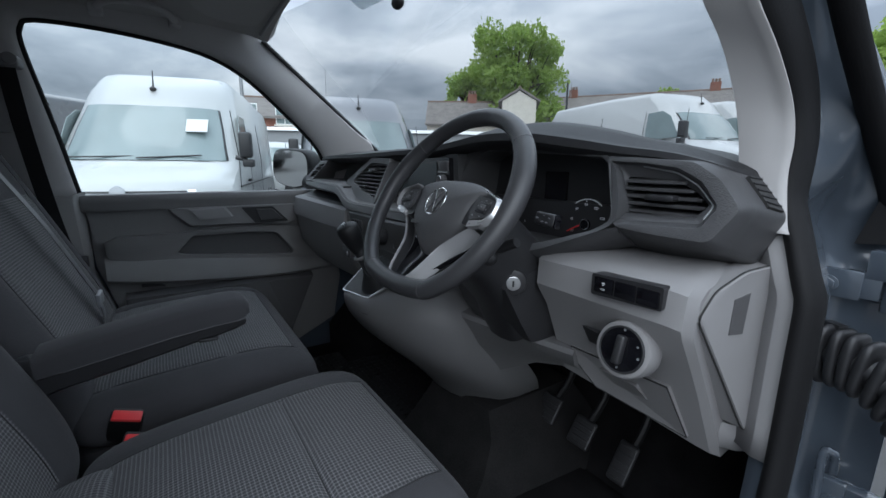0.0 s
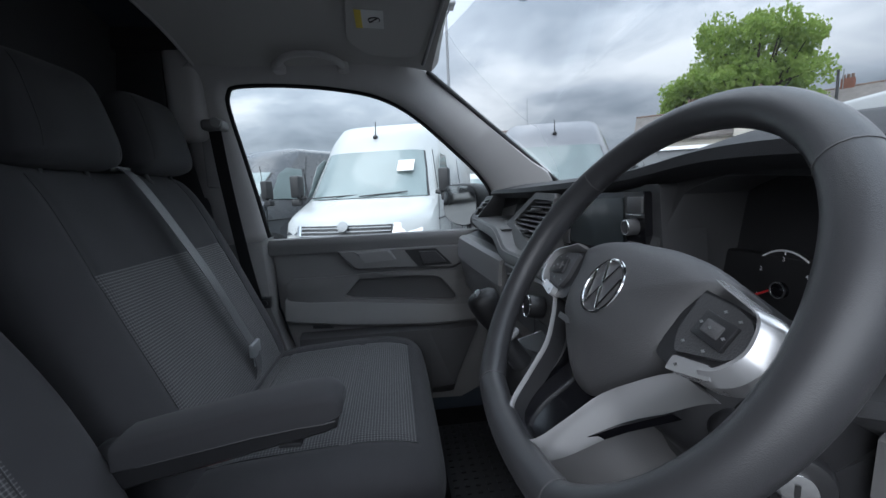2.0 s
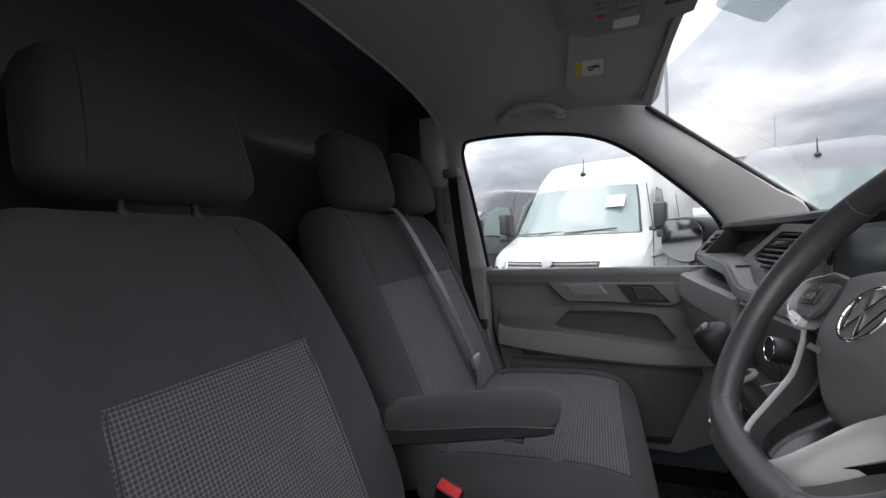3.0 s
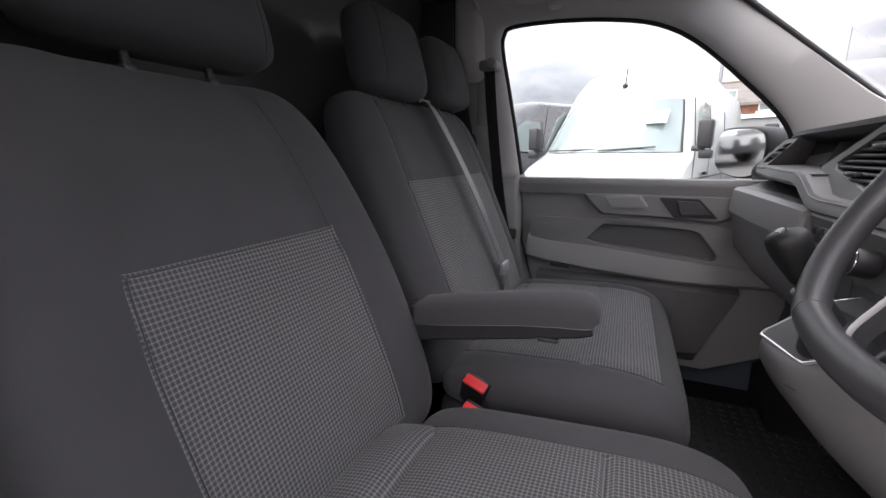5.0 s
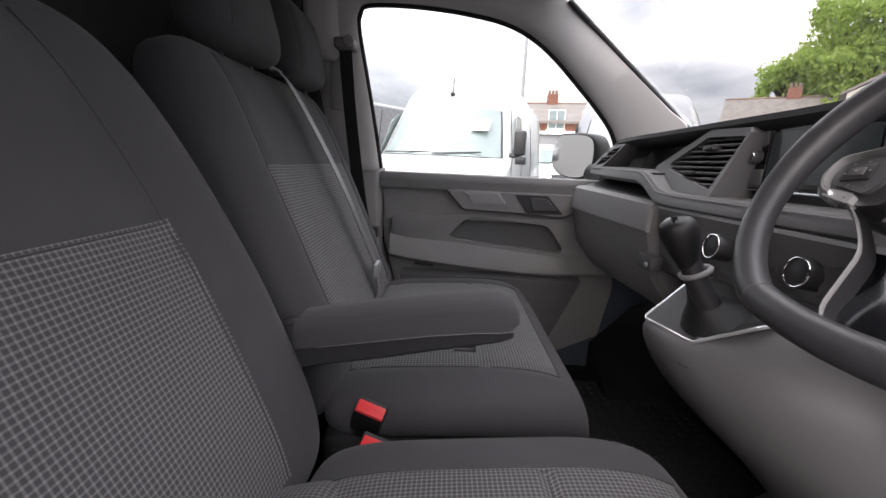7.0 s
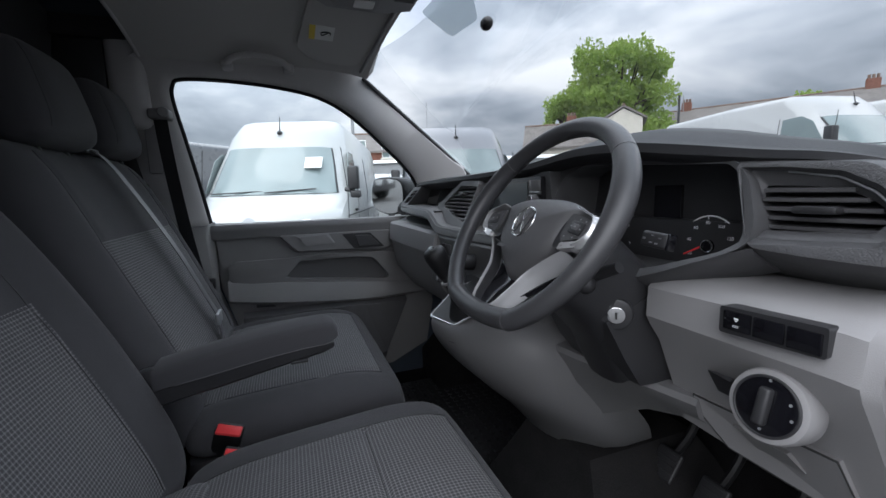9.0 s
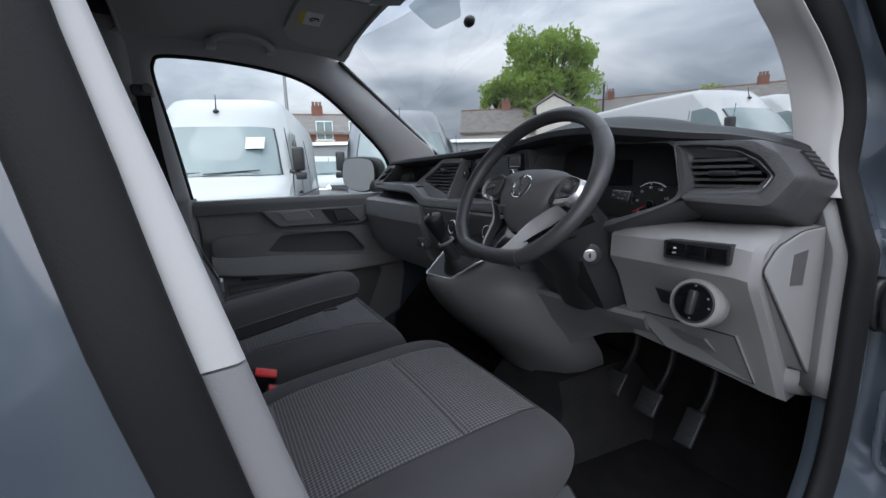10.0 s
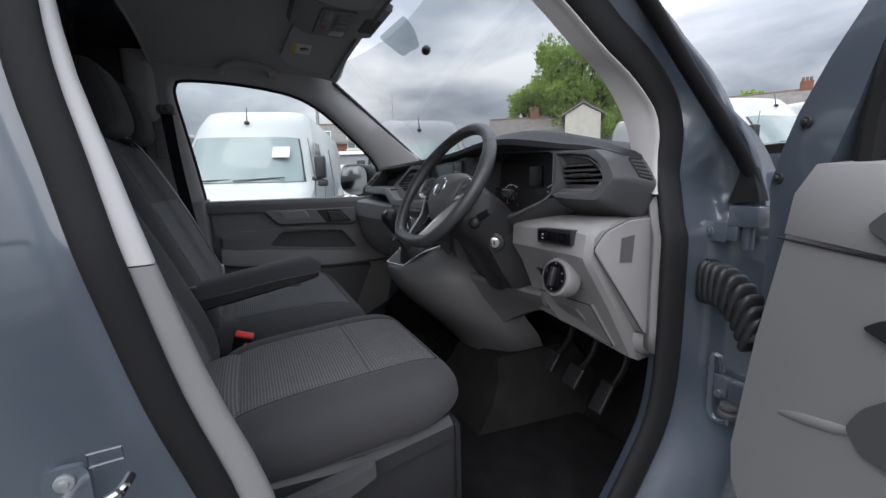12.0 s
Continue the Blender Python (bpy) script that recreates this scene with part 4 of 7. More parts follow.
def frame_ring(inner, outer, yi, yo, back, n=40, bevel=0.003, y_of=None):
    """A thick frame between two (x, z) outlines: inner edge at depth yi, outer edge at yo, both walls running back."""
    def even(poly):
        pts = [Vector(p) for p in poly]
        out = []
        for k in range(n):
            a = 2 * math.pi * k / n
            d = Vector((math.cos(a), math.sin(a)))
            best = 0
            for i in range(len(pts)):
                p, q = pts[i - 1] - c0, pts[i] - c0
                e = q - p
                den = d.x * e.y - d.y * e.x
                if abs(den) < 1e-9:
                    continue
                t = (p.x * e.y - p.y * e.x) / den
                s = (p.x * d.y - p.y * d.x) / den
                if t > 0 and -1e-6 <= s <= 1 + 1e-6:
                    best = max(best, t)
            out.append(c0 + d * best)
        return out
    ip = [Vector(p) for p in inner]
    c0 = sum(ip, Vector((0, 0))) / len(ip)
    a, b = even(inner), even(outer)
    yf = y_of or (lambda x, z: 0.0)
    rings = [[(p.x, back, p.y) for p in a], [(p.x, yi + 0.003 + yf(p.x, p.y), p.y) for p in a], [(p.x * 0.97 + q.x * 0.03, yi + yf(p.x, p.y), p.y * 0.97 + q.y * 0.03) for p, q in zip(a, b)],
             [(p.x * 0.04 + q.x * 0.96, yo + yf(q.x, q.y), p.y * 0.04 + q.y * 0.96) for p, q in zip(a, b)], [(q.x, yo + 0.004 + yf(q.x, q.y), q.y) for q in b], [(q.x, back, q.y) for q in b]]
    return loft(rings, True, False)


def slope(x, z):
    """The driver's fascia leans back towards its top."""
    return 0.42 * (z - 1.285)


CLUS = [(0.238, 1.250), (0.30, 1.224), (0.50, 1.222), (0.563, 1.240), (0.649, 1.271), (0.676, 1.288), (0.666, 1.326), (0.646, 1.371), (0.625, 1.388), (0.32, 1.405), (0.262, 1.385)]
CLUSO = [(0.20, 1.235), (0.29, 1.206), (0.50, 1.206), (0.566, 1.229), (0.672, 1.275), (0.688, 1.290), (0.684, 1.318), (0.660, 1.367), (0.634, 1.393), (0.32, 1.430), (0.225, 1.42)]
part("cluster_frame", frame_ring(round_poly(CLUS, 0.008), round_poly(CLUSO, 0.008), 0.577, 0.574, 0.72, 120, y_of=slope), M_DASH, dash, "dark frame round the instruments", smooth=40)
clus = part("instrument_panel", prism(round_poly([(0.225, 1.215), (0.675, 1.215), (0.675, 1.41), (0.225, 1.41)], 0.02), "y", 0.715, 0.73, 0), M_BLACK, dash, "black instrument panel")
for gx, marks, r in ((0.335, ("1", "2", "3", "4", "5"), 0.050), (0.542, ("20", "40", "60", "80", "100", "120", "140", "160"), 0.050)):
    g = part("dial", disc((gx, 0.708, 1.258), (0, -1, 0), r, 0.010, 40), M_BLACK, clus, "black dial with pale numbers")
    part("dial_ring", ring((gx, 0.702, 1.258), (0, -1, 0), r, 0.0013, 48), M_DIAL, g)
    part("hub", disc((gx, 0.700, 1.258), (0, -1, 0), 0.010, 0.012, 24), M_GLOSS, g)
    part("hub_ring", ring((gx, 0.6935, 1.258), (0, -1, 0), 0.010, 0.0012, 24), M_CHROME, g)
    part("needle", prism([(gx - 0.008, 1.258 + 0.0015), (gx - 0.045, 1.240), (gx - 0.044, 1.238), (gx - 0.008, 1.258 - 0.0015)], "y", 0.696, 0.699, 0), M_RED, g, "red needle")
    for i, s in enumerate(marks):
        a = radians(205 - 255 * i / (len(marks) - 1)) if len(marks) > 5 else radians(200 - 220 * i / 4)
        writing(s, 0.0078, pose(gx + math.cos(a) * r * 0.76, 0.700, 1.258 + math.sin(a) * r * 0.78, 90, 0, 0), M_DIAL, g, "numeral")
        part("tick", box(-0.0006, 0.0006, -0.0005, 0.0005, -0.003, 0.003, 0), M_DIAL, g, matrix=Matrix.Translation((gx + math.cos(a) * r * 0.95, 0.702, 1.258 + math.sin(a) * r * 0.95)) @ Matrix.Rotation(math.pi / 2 - a, 4, "Y"))
g = part("dial", disc((0.545, 0.700, 1.225), (0, -1, 0), 0.016, 0.01, 28), M_GLOSS, clus)
part("dial_ring", ring((0.545, 0.694, 1.225), (0, -1, 0), 0.016, 0.001, 28), M_SILVER, g)
part("info_screen", prism(round_poly([(0.42, 1.24), (0.478, 1.24), (0.478, 1.36), (0.42, 1.36)], 0.004), "y", 0.708, 0.716, 0.001), M_GLOSS, clus, "dark display between the dials")

def rounded3(points, r, n=4):
    """A closed 3D outline with its corners rounded."""
    pts = [Vector(p) for p in points]
    out = []
    for i, p in enumerate(pts):
        a, b = pts[i - 1], pts[(i + 1) % len(pts)]
        s_, e_ = p + (a - p).normalized() * min(r, (a - p).length * 0.45), p + (b - p).normalized() * min(r, (b - p).length * 0.45)
        out += [(1 - t) ** 2 * s_ + 2 * t * (1 - t) * p + t * t * e_ for t in (j / n for j in range(n + 1))]
    return out


# Driver's side vent in its swept pod: outlines from the slats outwards, each from its upper left corner clockwise.
POD_OPENING = [(0.671, 0.627, 1.357), (0.710, 0.627, 1.356), (0.752, 0.625, 1.353), (0.784, 0.618, 1.338), (0.803, 0.612, 1.323), (0.790, 0.604, 1.305), (0.735, 0.604, 1.303), (0.682, 0.603, 1.301)]
POD_EDGE = [(0.653, 0.626, 1.377), (0.700, 0.624, 1.373), (0.752, 0.619, 1.365), (0.786, 0.613, 1.348), (0.813, 0.603, 1.323), (0.803, 0.593, 1.300), (0.735, 0.591, 1.296), (0.674, 0.589, 1.293)]
POD_BAND = [(0.641, 0.615, 1.382), (0.700, 0.613, 1.379), (0.757, 0.610, 1.372), (0.793, 0.604, 1.355), (0.823, 0.591, 1.323), (0.808, 0.580, 1.294), (0.740, 0.578, 1.290), (0.682, 0.577, 1.287)]
POD_CREASE = [(0.634, 0.619, 1.389), (0.700, 0.617, 1.386), (0.776, 0.614, 1.380), (0.815, 0.605, 1.358), (0.847, 0.593, 1.322), (0.823, 0.573, 1.278), (0.750, 0.572, 1.279), (0.686, 0.575, 1.282)]
POD_SIDE = [(0.624, 0.640, 1.398), (0.700, 0.638, 1.393), (0.784, 0.642, 1.383), (0.820, 0.646, 1.363), (0.853, 0.636, 1.321), (0.833, 0.600, 1.264), (0.750, 0.598, 1.262), (0.672, 0.600, 1.268)]
POD_BACK = [(0.62, 0.700, 1.395), (0.70, 0.70, 1.388), (0.79, 0.695, 1.376), (0.827, 0.690, 1.360), (0.867, 0.690, 1.309), (0.838, 0.690, 1.236), (0.750, 0.660, 1.234), (0.66, 0.655, 1.240)]
pod_rings = [rounded3(o, r) for o, r in ((POD_OPENING, 0.004), (POD_EDGE, 0.006), (POD_BAND, 0.008), (POD_CREASE, 0.010), (POD_SIDE, 0.012), (POD_BACK, 0.012))]
mouth = [p + Vector((0, 0.05, 0)) for p in pod_rings[0]]
pod_edges = [pod_rings[1], [a.lerp(b, 0.22) + Vector((0, 0.002, 0)) for a, b in zip(pod_rings[1], pod_rings[2])], [a.lerp(b, 0.30) - Vector((0, 0.0005, 0)) for a, b in zip(pod_rings[1], pod_rings[2])]]
pod = part("vent_pod", loft([mouth, pod_rings[0], *pod_edges, pod_rings[2]], True, False), M_DASH, dash, "dark swept vent surround", smooth=30)
part("grained_band", loft([pod_rings[2], [a.lerp(b, 0.5) - Vector((0, 0.001, 0)) for a, b in zip(pod_rings[2], pod_rings[3])], pod_rings[3]], True, False), M_BAND, dash, "ribbed dark band round the vent", smooth=50)
endp = part("end_cap", loft([pod_rings[3], [a.lerp(b, 0.12) + Vector((0.0012, -0.0008, 0)) for a, b in zip(pod_rings[3], pod_rings[4])], [a.lerp(b, 0.88) + Vector((0.0006, 0, 0)) for a, b in zip(pod_rings[3], pod_rings[4])], pod_rings[4],
                             [a.lerp(b, 0.10) for a, b in zip(pod_rings[4], pod_rings[5])], [a.lerp(b, 0.9) for a, b in zip(pod_rings[4], pod_rings[5])], pod_rings[5], [p + Vector((-0.01, 0.08, 0)) for p in pod_rings[5]]], True, False), M_DASH, dash, "dark angular dash end", smooth=32)
part("vent_trim", tube([p - Vector((0, 0.001, 0)) for p in pod_rings[1][6:26]], 0.0014, 6), M_STEEL, dash, "thin bright vent edge")


def vent(x0, x1, z0, z1, y, n, lean, name="air_vent", back=0.05, slant=0.0, right=None):
    """Slatted outlet: a dark box behind, each slat a part of its own, with a tab in the middle."""
    v = part(name, box(x0 - 0.01, x1 + 0.01, y + back, y + back + 0.01, z0 - 0.01, z1 + 0.01, 0), M_BLACK, dash, "black slatted air outlet")
    for i in range(n):
        t = (i + 0.5) / n
        z = z0 + (z1 - z0) * t
        xa = x0 + slant * t
        xb = (right(t) if right else x1 + slant * t)
        part("slat", loft([[(x, y + dy * 0.7 - 0.002, z - 0.0028 + tilt), (x, y + 0.030, z + 0.001 + tilt), (x, y + 0.030, z + 0.004 + tilt), (x, y + dy * 0.7 - 0.002, z + 0.0016 + tilt)] for x, dy, tilt in ((xa, 0.004, 0), ((xa + xb) / 2, 0, 0), (xb, 0.004 + lean, 0))]), M_DASH, v)
    xm, zm = (x0 + x1 + slant) / 2, (z0 + z1) / 2
    part("vent_tab", box(xm - 0.022, xm + 0.022, y - 0.014, y + 0.01, zm - 0.005, zm + 0.004, 0.003), M_BLACK, v)
    return v


vent(0.676, 0.80, 1.301, 1.357, 0.612, 5, 0.004, right=lambda t: 0.800 - 0.060 * max(0, t - 0.35))
# Side outlet in the dash end
QUAD = [Vector(q) + Vector((0.0022, -0.001, 0.0022)) for q in ((0.824, 0.656, 1.3605), (0.829, 0.682, 1.3585), (0.8615, 0.684, 1.3150), (0.8535, 0.655, 1.3220))]
part("end_slot", loft([QUAD, [q_ - Vector((0.004, 0, 0.004)) for q_ in QUAD]]), M_INK, endp, "black slotted side outlet", smooth=0)
for i in range(5):
    t_ = (i + 0.3) / 5
    part("slat", tube([QUAD[0].lerp(QUAD[3], t_) + Vector((0.0004, 0, 0.0004)), QUAD[1].lerp(QUAD[2], t_) + Vector((0.0004, 0, 0.0004))], 0.0014, 6), M_TOP, endp)
part("lower_lip", loft([[(x, y, z), (x, y + 0.004, z - 0.008), (x, y + 0.05, z - 0.034), (x, y + 0.14, z - 0.036), (x, y + 0.14, z), (x, y + 0.012, z + 0.003)] for x, y, z in
                        ((0.40, 0.543, 1.210), (0.50, 0.543, 1.210), (0.566, 0.552, 1.231), (0.62, 0.562, 1.254), (0.675, 0.574, 1.276), (0.690, 0.578, 1.281))]), M_DASH, dash, "dark lip under the instruments", smooth=40)
part("dash_core", joined(box(-0.76, 0.80, 0.74, 1.10, 1.05, 1.375, 0.01), box(0.20, 0.80, 0.70, 0.80, 1.18, 1.30, 0.005)), M_BLACK, dash)

# Light lower panel on the driver's side, with its switches
LOWY = [(0.565, 1.226), (0.548, 1.212), (0.541, 1.165), (0.548, 1.150), (0.572, 1.115), (0.618, 1.045), (0.690, 0.922), (0.80, 0.93), (0.80, 1.238), (0.62, 1.240)]
LOWL = [(0.575, 1.218), (0.562, 1.205), (0.560, 1.160), (0.568, 1.146), (0.590, 1.115), (0.622, 1.04), (0.655, 0.965), (0.80, 0.96), (0.80, 1.230), (0.62, 1.232)]
low_panel = part("lower_panel", loft([[(0.538, y + 0.02, z) for y, z in LOWL], [(0.550, y, z) for y, z in LOWL], [(0.69, (a[0] + b[0]) / 2, (a[1] + b[1]) / 2) for a, b in zip(LOWL, LOWY)], [(0.800, y, z) for y, z in LOWY], [(0.818, y + 0.006, z - 0.004) for y, z in LOWY], [(0.828, y + 0.02, z - 0.01) for y, z in LOWY]]), M_GREY, dash, "light grey lower dash panel", smooth=28)
COVER = [(0.562, 1.178), (0.588, 1.214), (0.640, 1.236), (0.735, 1.244), (0.735, 0.985), (0.692, 0.984), (0.625, 1.085)]


def cover_x(y, out=0.0):
    return 0.827 + 0.20 * (y - 0.56) + out


cov = round_poly(COVER, 0.012)
side_cap = part("fuse_cover", loft([[(cover_x(y, -0.03), y, z) for y, z in cov], [(cover_x(y, 0.004), y, z) for y, z in cov], [(cover_x(y, 0.006), 0.66 + (y - 0.66) * 0.975, 1.12 + (z - 1.12) * 0.985) for y, z in cov]]), M_GREY, dash, "light grey end cover", smooth=35)
part("cover_seam", tube([(cover_x(y, 0.0025), y, z) for y, z in cov], 0.0016, 6, True), M_INK, side_cap)
part("cover_label", loft([[(cover_x(y, d_), y, z) for y, z in ((0.622, 1.200), (0.652, 1.206), (0.648, 1.148), (0.620, 1.150))] for d_ in (0.0055, 0.0070)]), M_POCKET, side_cap, "dark blank label", smooth=0)
part("lower_fairing", loft([[(x, y0, 0.982), (x, y0 - 0.004, 0.965), (x, y0 + 0.008, 0.935), (x, y0 + 0.03, 0.925), (x, 0.80, 0.93), (x, 0.80, 0.982)] for x, y0 in ((0.79, 0.685), (0.825, 0.690), (0.846, 0.702), (0.858, 0.722))]), M_GREY, dash, smooth=50)
part("inner_kick_panel", loft([[(0.845, 0.80, 1.36), (0.845, 0.80, 0.95)], [(0.86, 0.86, 1.36), (0.86, 0.84, 0.90)], [(0.845, 1.0, 1.36), (0.845, 1.0, 0.85)]], False), M_GREY, dash)
sw = part("switch_panel", prism(round_poly([(0.684, 1.180), (0.795, 1.184), (0.795, 1.217), (0.684, 1.213)], 0.004), "y", 0.5365, 0.56, 0.0025), M_BLACK, dash, "black blank switch strip")
for i in range(3):
    part("switch", box(0.690 + 0.0345 * i, 0.722 + 0.0345 * i, 0.534, 0.55, 1.1865, 1.2095, 0.0012), M_GLOSS, sw)
writing("OFF", 0.0042, pose(0.706, 0.5336, 1.192, 90, 0, 0), M_DIAL, sw, "symbol")
part("symbol", joined(box(0.7035, 0.7085, 0.5334, 0.5342, 1.2005, 1.2025, 0), box(0.7048, 0.7072, 0.5334, 0.5342, 1.1985, 1.1997, 0)), M_DIAL, sw)
LN = Vector((0.05, -0.97, 0.22)).normalized()
lc = Vector((0.742, 0.562, 1.104))
light = part("light_switch", disc(lc + LN * 0.004, LN, 0.043, 0.042, 44, 0.007), M_GREY, dash, "grey bezel of the headlamp switch")
part("switch_face", disc(lc + LN * 0.0225, LN, 0.0330, 0.008, 40), M_GLOSS, light)
part("switch_ring", ring(lc + LN * 0.0255, LN, 0.0335, 0.0018, 40), M_BLACK, light)
part("rotary_knob", box(-0.022, 0.022, -0.0065, 0.0065, 0.0, 0.013, 0.004, 3), M_BLACK, light, matrix=Matrix.Translation(lc + LN * 0.025) @ Matrix((LN.cross(Vector((1, 0, 0))).normalized(), -Vector((1, 0, 0)), LN)).transposed().to_4x4())
for dx, dz in ((-0.026, 0.004), (0.024, 0.012), (0.028, -0.004), (0.0, -0.027), (0.0, 0.030)):
    part("symbol", disc(lc + LN * 0.0272 + Vector((dx, dz * 0.22, dz * 0.97)), LN, 0.0017, 0.0012, 14, 0), M_STEEL, light)
part("dimmer", loft([[(0.664, 0.583, 1.085), (0.688, 0.583, 1.085), (0.688, 0.565, 1.113), (0.664, 0.565, 1.113)], [(0.662, 0.574, 1.083), (0.690, 0.574, 1.082), (0.690, 0.554, 1.112), (0.660, 0.554, 1.116)]]), M_BLACK, dash, "black dimmer wheel")
FLAP = [(0.592, 0.622, 1.036), (0.592, 0.634, 1.008), (0.630, 0.655, 0.960), (0.790, 0.676, 0.940), (0.780, 0.612, 1.044)]
drawer = part("storage_flap", loft([[(x, y - 0.004, z) for x, y, z in FLAP], [(x, y + 0.02, z) for x, y, z in FLAP]]), M_GREY, dash, "light grey flap below the headlamp switch")
part("flap_seam", tube([(x, y - 0.0035, z) for x, y, z in FLAP], 0.0015, 6, True), M_INK, drawer)
part("finger_recess", loft([[(0.655, 0.618, 1.018), (0.725, 0.616, 1.018), (0.735, 0.640, 0.990), (0.675, 0.640, 0.990)], [(0.655, 0.628, 1.018), (0.725, 0.626, 1.018), (0.735, 0.650, 0.990), (0.675, 0.650, 0.990)]]), M_DOOR, drawer)

# Centre stack
stack = part("centre_panel", prism(round_poly([(-0.095, 1.258), (0.262, 1.258), (0.245, 1.398), (-0.075, 1.392)], 0.008), "y", 0.592, 0.66, 0.004), M_DASH, dash, "charcoal centre panel")
radio = part("touchscreen", prism(round_poly([(-0.072, 1.275), (0.236, 1.275), (0.228, 1.388), (-0.062, 1.384)], 0.006), "y", 0.580, 0.60, 0.003), M_GLOSS, dash, "black glass radio unit with a dark screen")
part("screen", prism(round_poly([(-0.018, 1.290), (0.178, 1.290), (0.174, 1.378), (-0.014, 1.376)], 0.004), "y", 0.5782, 0.585, 0.0008), M_SCREEN, radio, "dark display with a bluish reflection in its colour")
part("chrome_strip", joined(box(-0.070, 0.234, 0.5785, 0.583, 1.2725, 1.2765, 0.001), tube([(-0.022, 0.579, 1.288), (-0.018, 0.579, 1.380)], 0.0012, 6), tube([(0.184, 0.579, 1.288), (0.180, 0.579, 1.382)], 0.0012, 6)), M_CHROME, radio, "thin chrome edge")
for x in (-0.043, 0.208):
    part("rotary_knob", joined(disc((x, 0.573, 1.335), (0, -1, 0), 0.0125, 0.020, 24, 0.003), ring((x, 0.563, 1.335), (0, -1, 0), 0.0095, 0.0012)), M_POCKET, radio)
    part("knob_ring", ring((x, 0.563, 1.335), (0, -1, 0), 0.0103, 0.0011, 28), M_CHROME, radio)
    for z0, z1 in ((1.356, 1.380), (1.283, 1.312)):
        part("radio_button", box(x - 0.019, x + 0.019, 0.5765, 0.585, z0, z1, 0.0015), M_FRAME, radio)
    for z in (1.3535, 1.2805):
        part("button_edge", box(x - 0.020, x + 0.020, 0.5755, 0.580, z - 0.0008, z + 0.0008, 0), M_CHROME, radio, "thin chrome line")


def slab(poly, y0, y1, mat, name, label, parent, bevel=0.004):
    return part(name, prism(poly, "y", y0, y1, bevel), mat, parent, label)


# Passenger side: vents, open tray and the long angled beam
MOUTH = [(-0.282, 1.312), (-0.082, 1.268), (-0.044, 1.371), (-0.160, 1.374)]  # lower left, lower right, upper right, upper left


def lean(x, z):
    """The centre vent's face leans back towards its top."""
    return 0.30 * (z - 1.30)


cv = part("air_vent", prism([(-0.30, 1.30), (-0.08, 1.26), (-0.03, 1.38), (-0.17, 1.385)], "y", 0.590, 0.60, 0), M_INK, dash, "black slatted air outlet")
for i in range(9):
    z = 1.278 + 0.0112 * i
    xa = -0.282 + (z - 1.312) * 1.97 if z > 1.312 else -0.282 + (1.312 - z) * 4.5
    xb = -0.082 + (z - 1.268) * 0.37
    part("slat", loft([[(x, 0.536 + lean(x, z), z - 0.0030), (x, 0.534 + lean(x, z), z), (x, 0.536 + lean(x, z), z + 0.0026), (x, 0.585, z + 0.004), (x, 0.585, z + 0.001)] for x in (xa, xb)]), M_DASH, cv, smooth=0)
for x, z in ((-0.135, 1.3505), (-0.175, 1.3005)):
    part("vent_tab", box(x - 0.017, x + 0.017, 0.522 + lean(x, z), 0.545 + lean(x, z), z - 0.005, z + 0.004, 0.003), M_BLACK, cv)
part("vent_frame", frame_ring(round_poly(MOUTH, 0.004), [(-0.345, 1.302), (-0.215, 1.250), (-0.064, 1.250), (-0.030, 1.386), (-0.156, 1.391)], 0.530, 0.527, 0.62, 64, y_of=lean), M_FRAME, dash, "charcoal frame of the centre vent", smooth=30)
part("tray_back", loft([[(-0.62, 0.66, 1.378), (-0.20, 0.66, 1.380), (-0.27, 0.66, 1.295), (-0.70, 0.66, 1.305)], [(-0.62, 0.665, 1.378), (-0.20, 0.665, 1.38), (-0.27, 0.665, 1.295), (-0.70, 0.665, 1.305)]]), M_BLACK, dash, "black open tray")
part("tray_floor", loft([[(-0.72, 0.505, 1.302), (-0.27, 0.50, 1.296), (-0.26, 0.67, 1.300), (-0.71, 0.67, 1.306)], [(-0.72, 0.505, 1.296), (-0.27, 0.50, 1.290), (-0.26, 0.67, 1.294), (-0.71, 0.67, 1.30)]]), M_BLACK, dash)
sv = vent(-0.728, -0.665, 1.312, 1.362, 0.535, 4, 0.0, slant=0.05)
part("vent_frame", frame_ring(round_poly([(-0.735, 1.312), (-0.665, 1.316), (-0.608, 1.370), (-0.67, 1.364)], 0.004), [(-0.765, 1.300), (-0.655, 1.303), (-0.585, 1.380), (-0.69, 1.380)], 0.518, 0.516, 0.60, 40, y_of=lambda x, z: 0.6 * (z - 1.31)), M_POCKET, dash, "charcoal frame of the side vent", smooth=30)
BEAM = [(-0.765, 0.515, 1.292), (-0.55, 0.492, 1.288), (-0.315, 0.480, 1.284), (-0.275, 0.478, 1.276), (-0.205, 0.476, 1.243), (-0.165, 0.477, 1.238), (0.0, 0.485, 1.238), (0.27, 0.505, 1.240)]
part("beam", loft([[(x, y, z - 0.008), (x, y + 0.002, z + 0.006), (x, y + 0.012, z + 0.017), (x, y + 0.09, z + 0.020), (x, y + 0.09, z - 0.012), (x, y + 0.010, z - 0.017)] for x, y, z in BEAM]), M_FRAME, dash, "charcoal angled beam across the dash", smooth=40)
part("beam_edge", tube([(x, y + 0.004, z + 0.0125) for x, y, z in BEAM], 0.0014, 6), M_DOOR, dash)
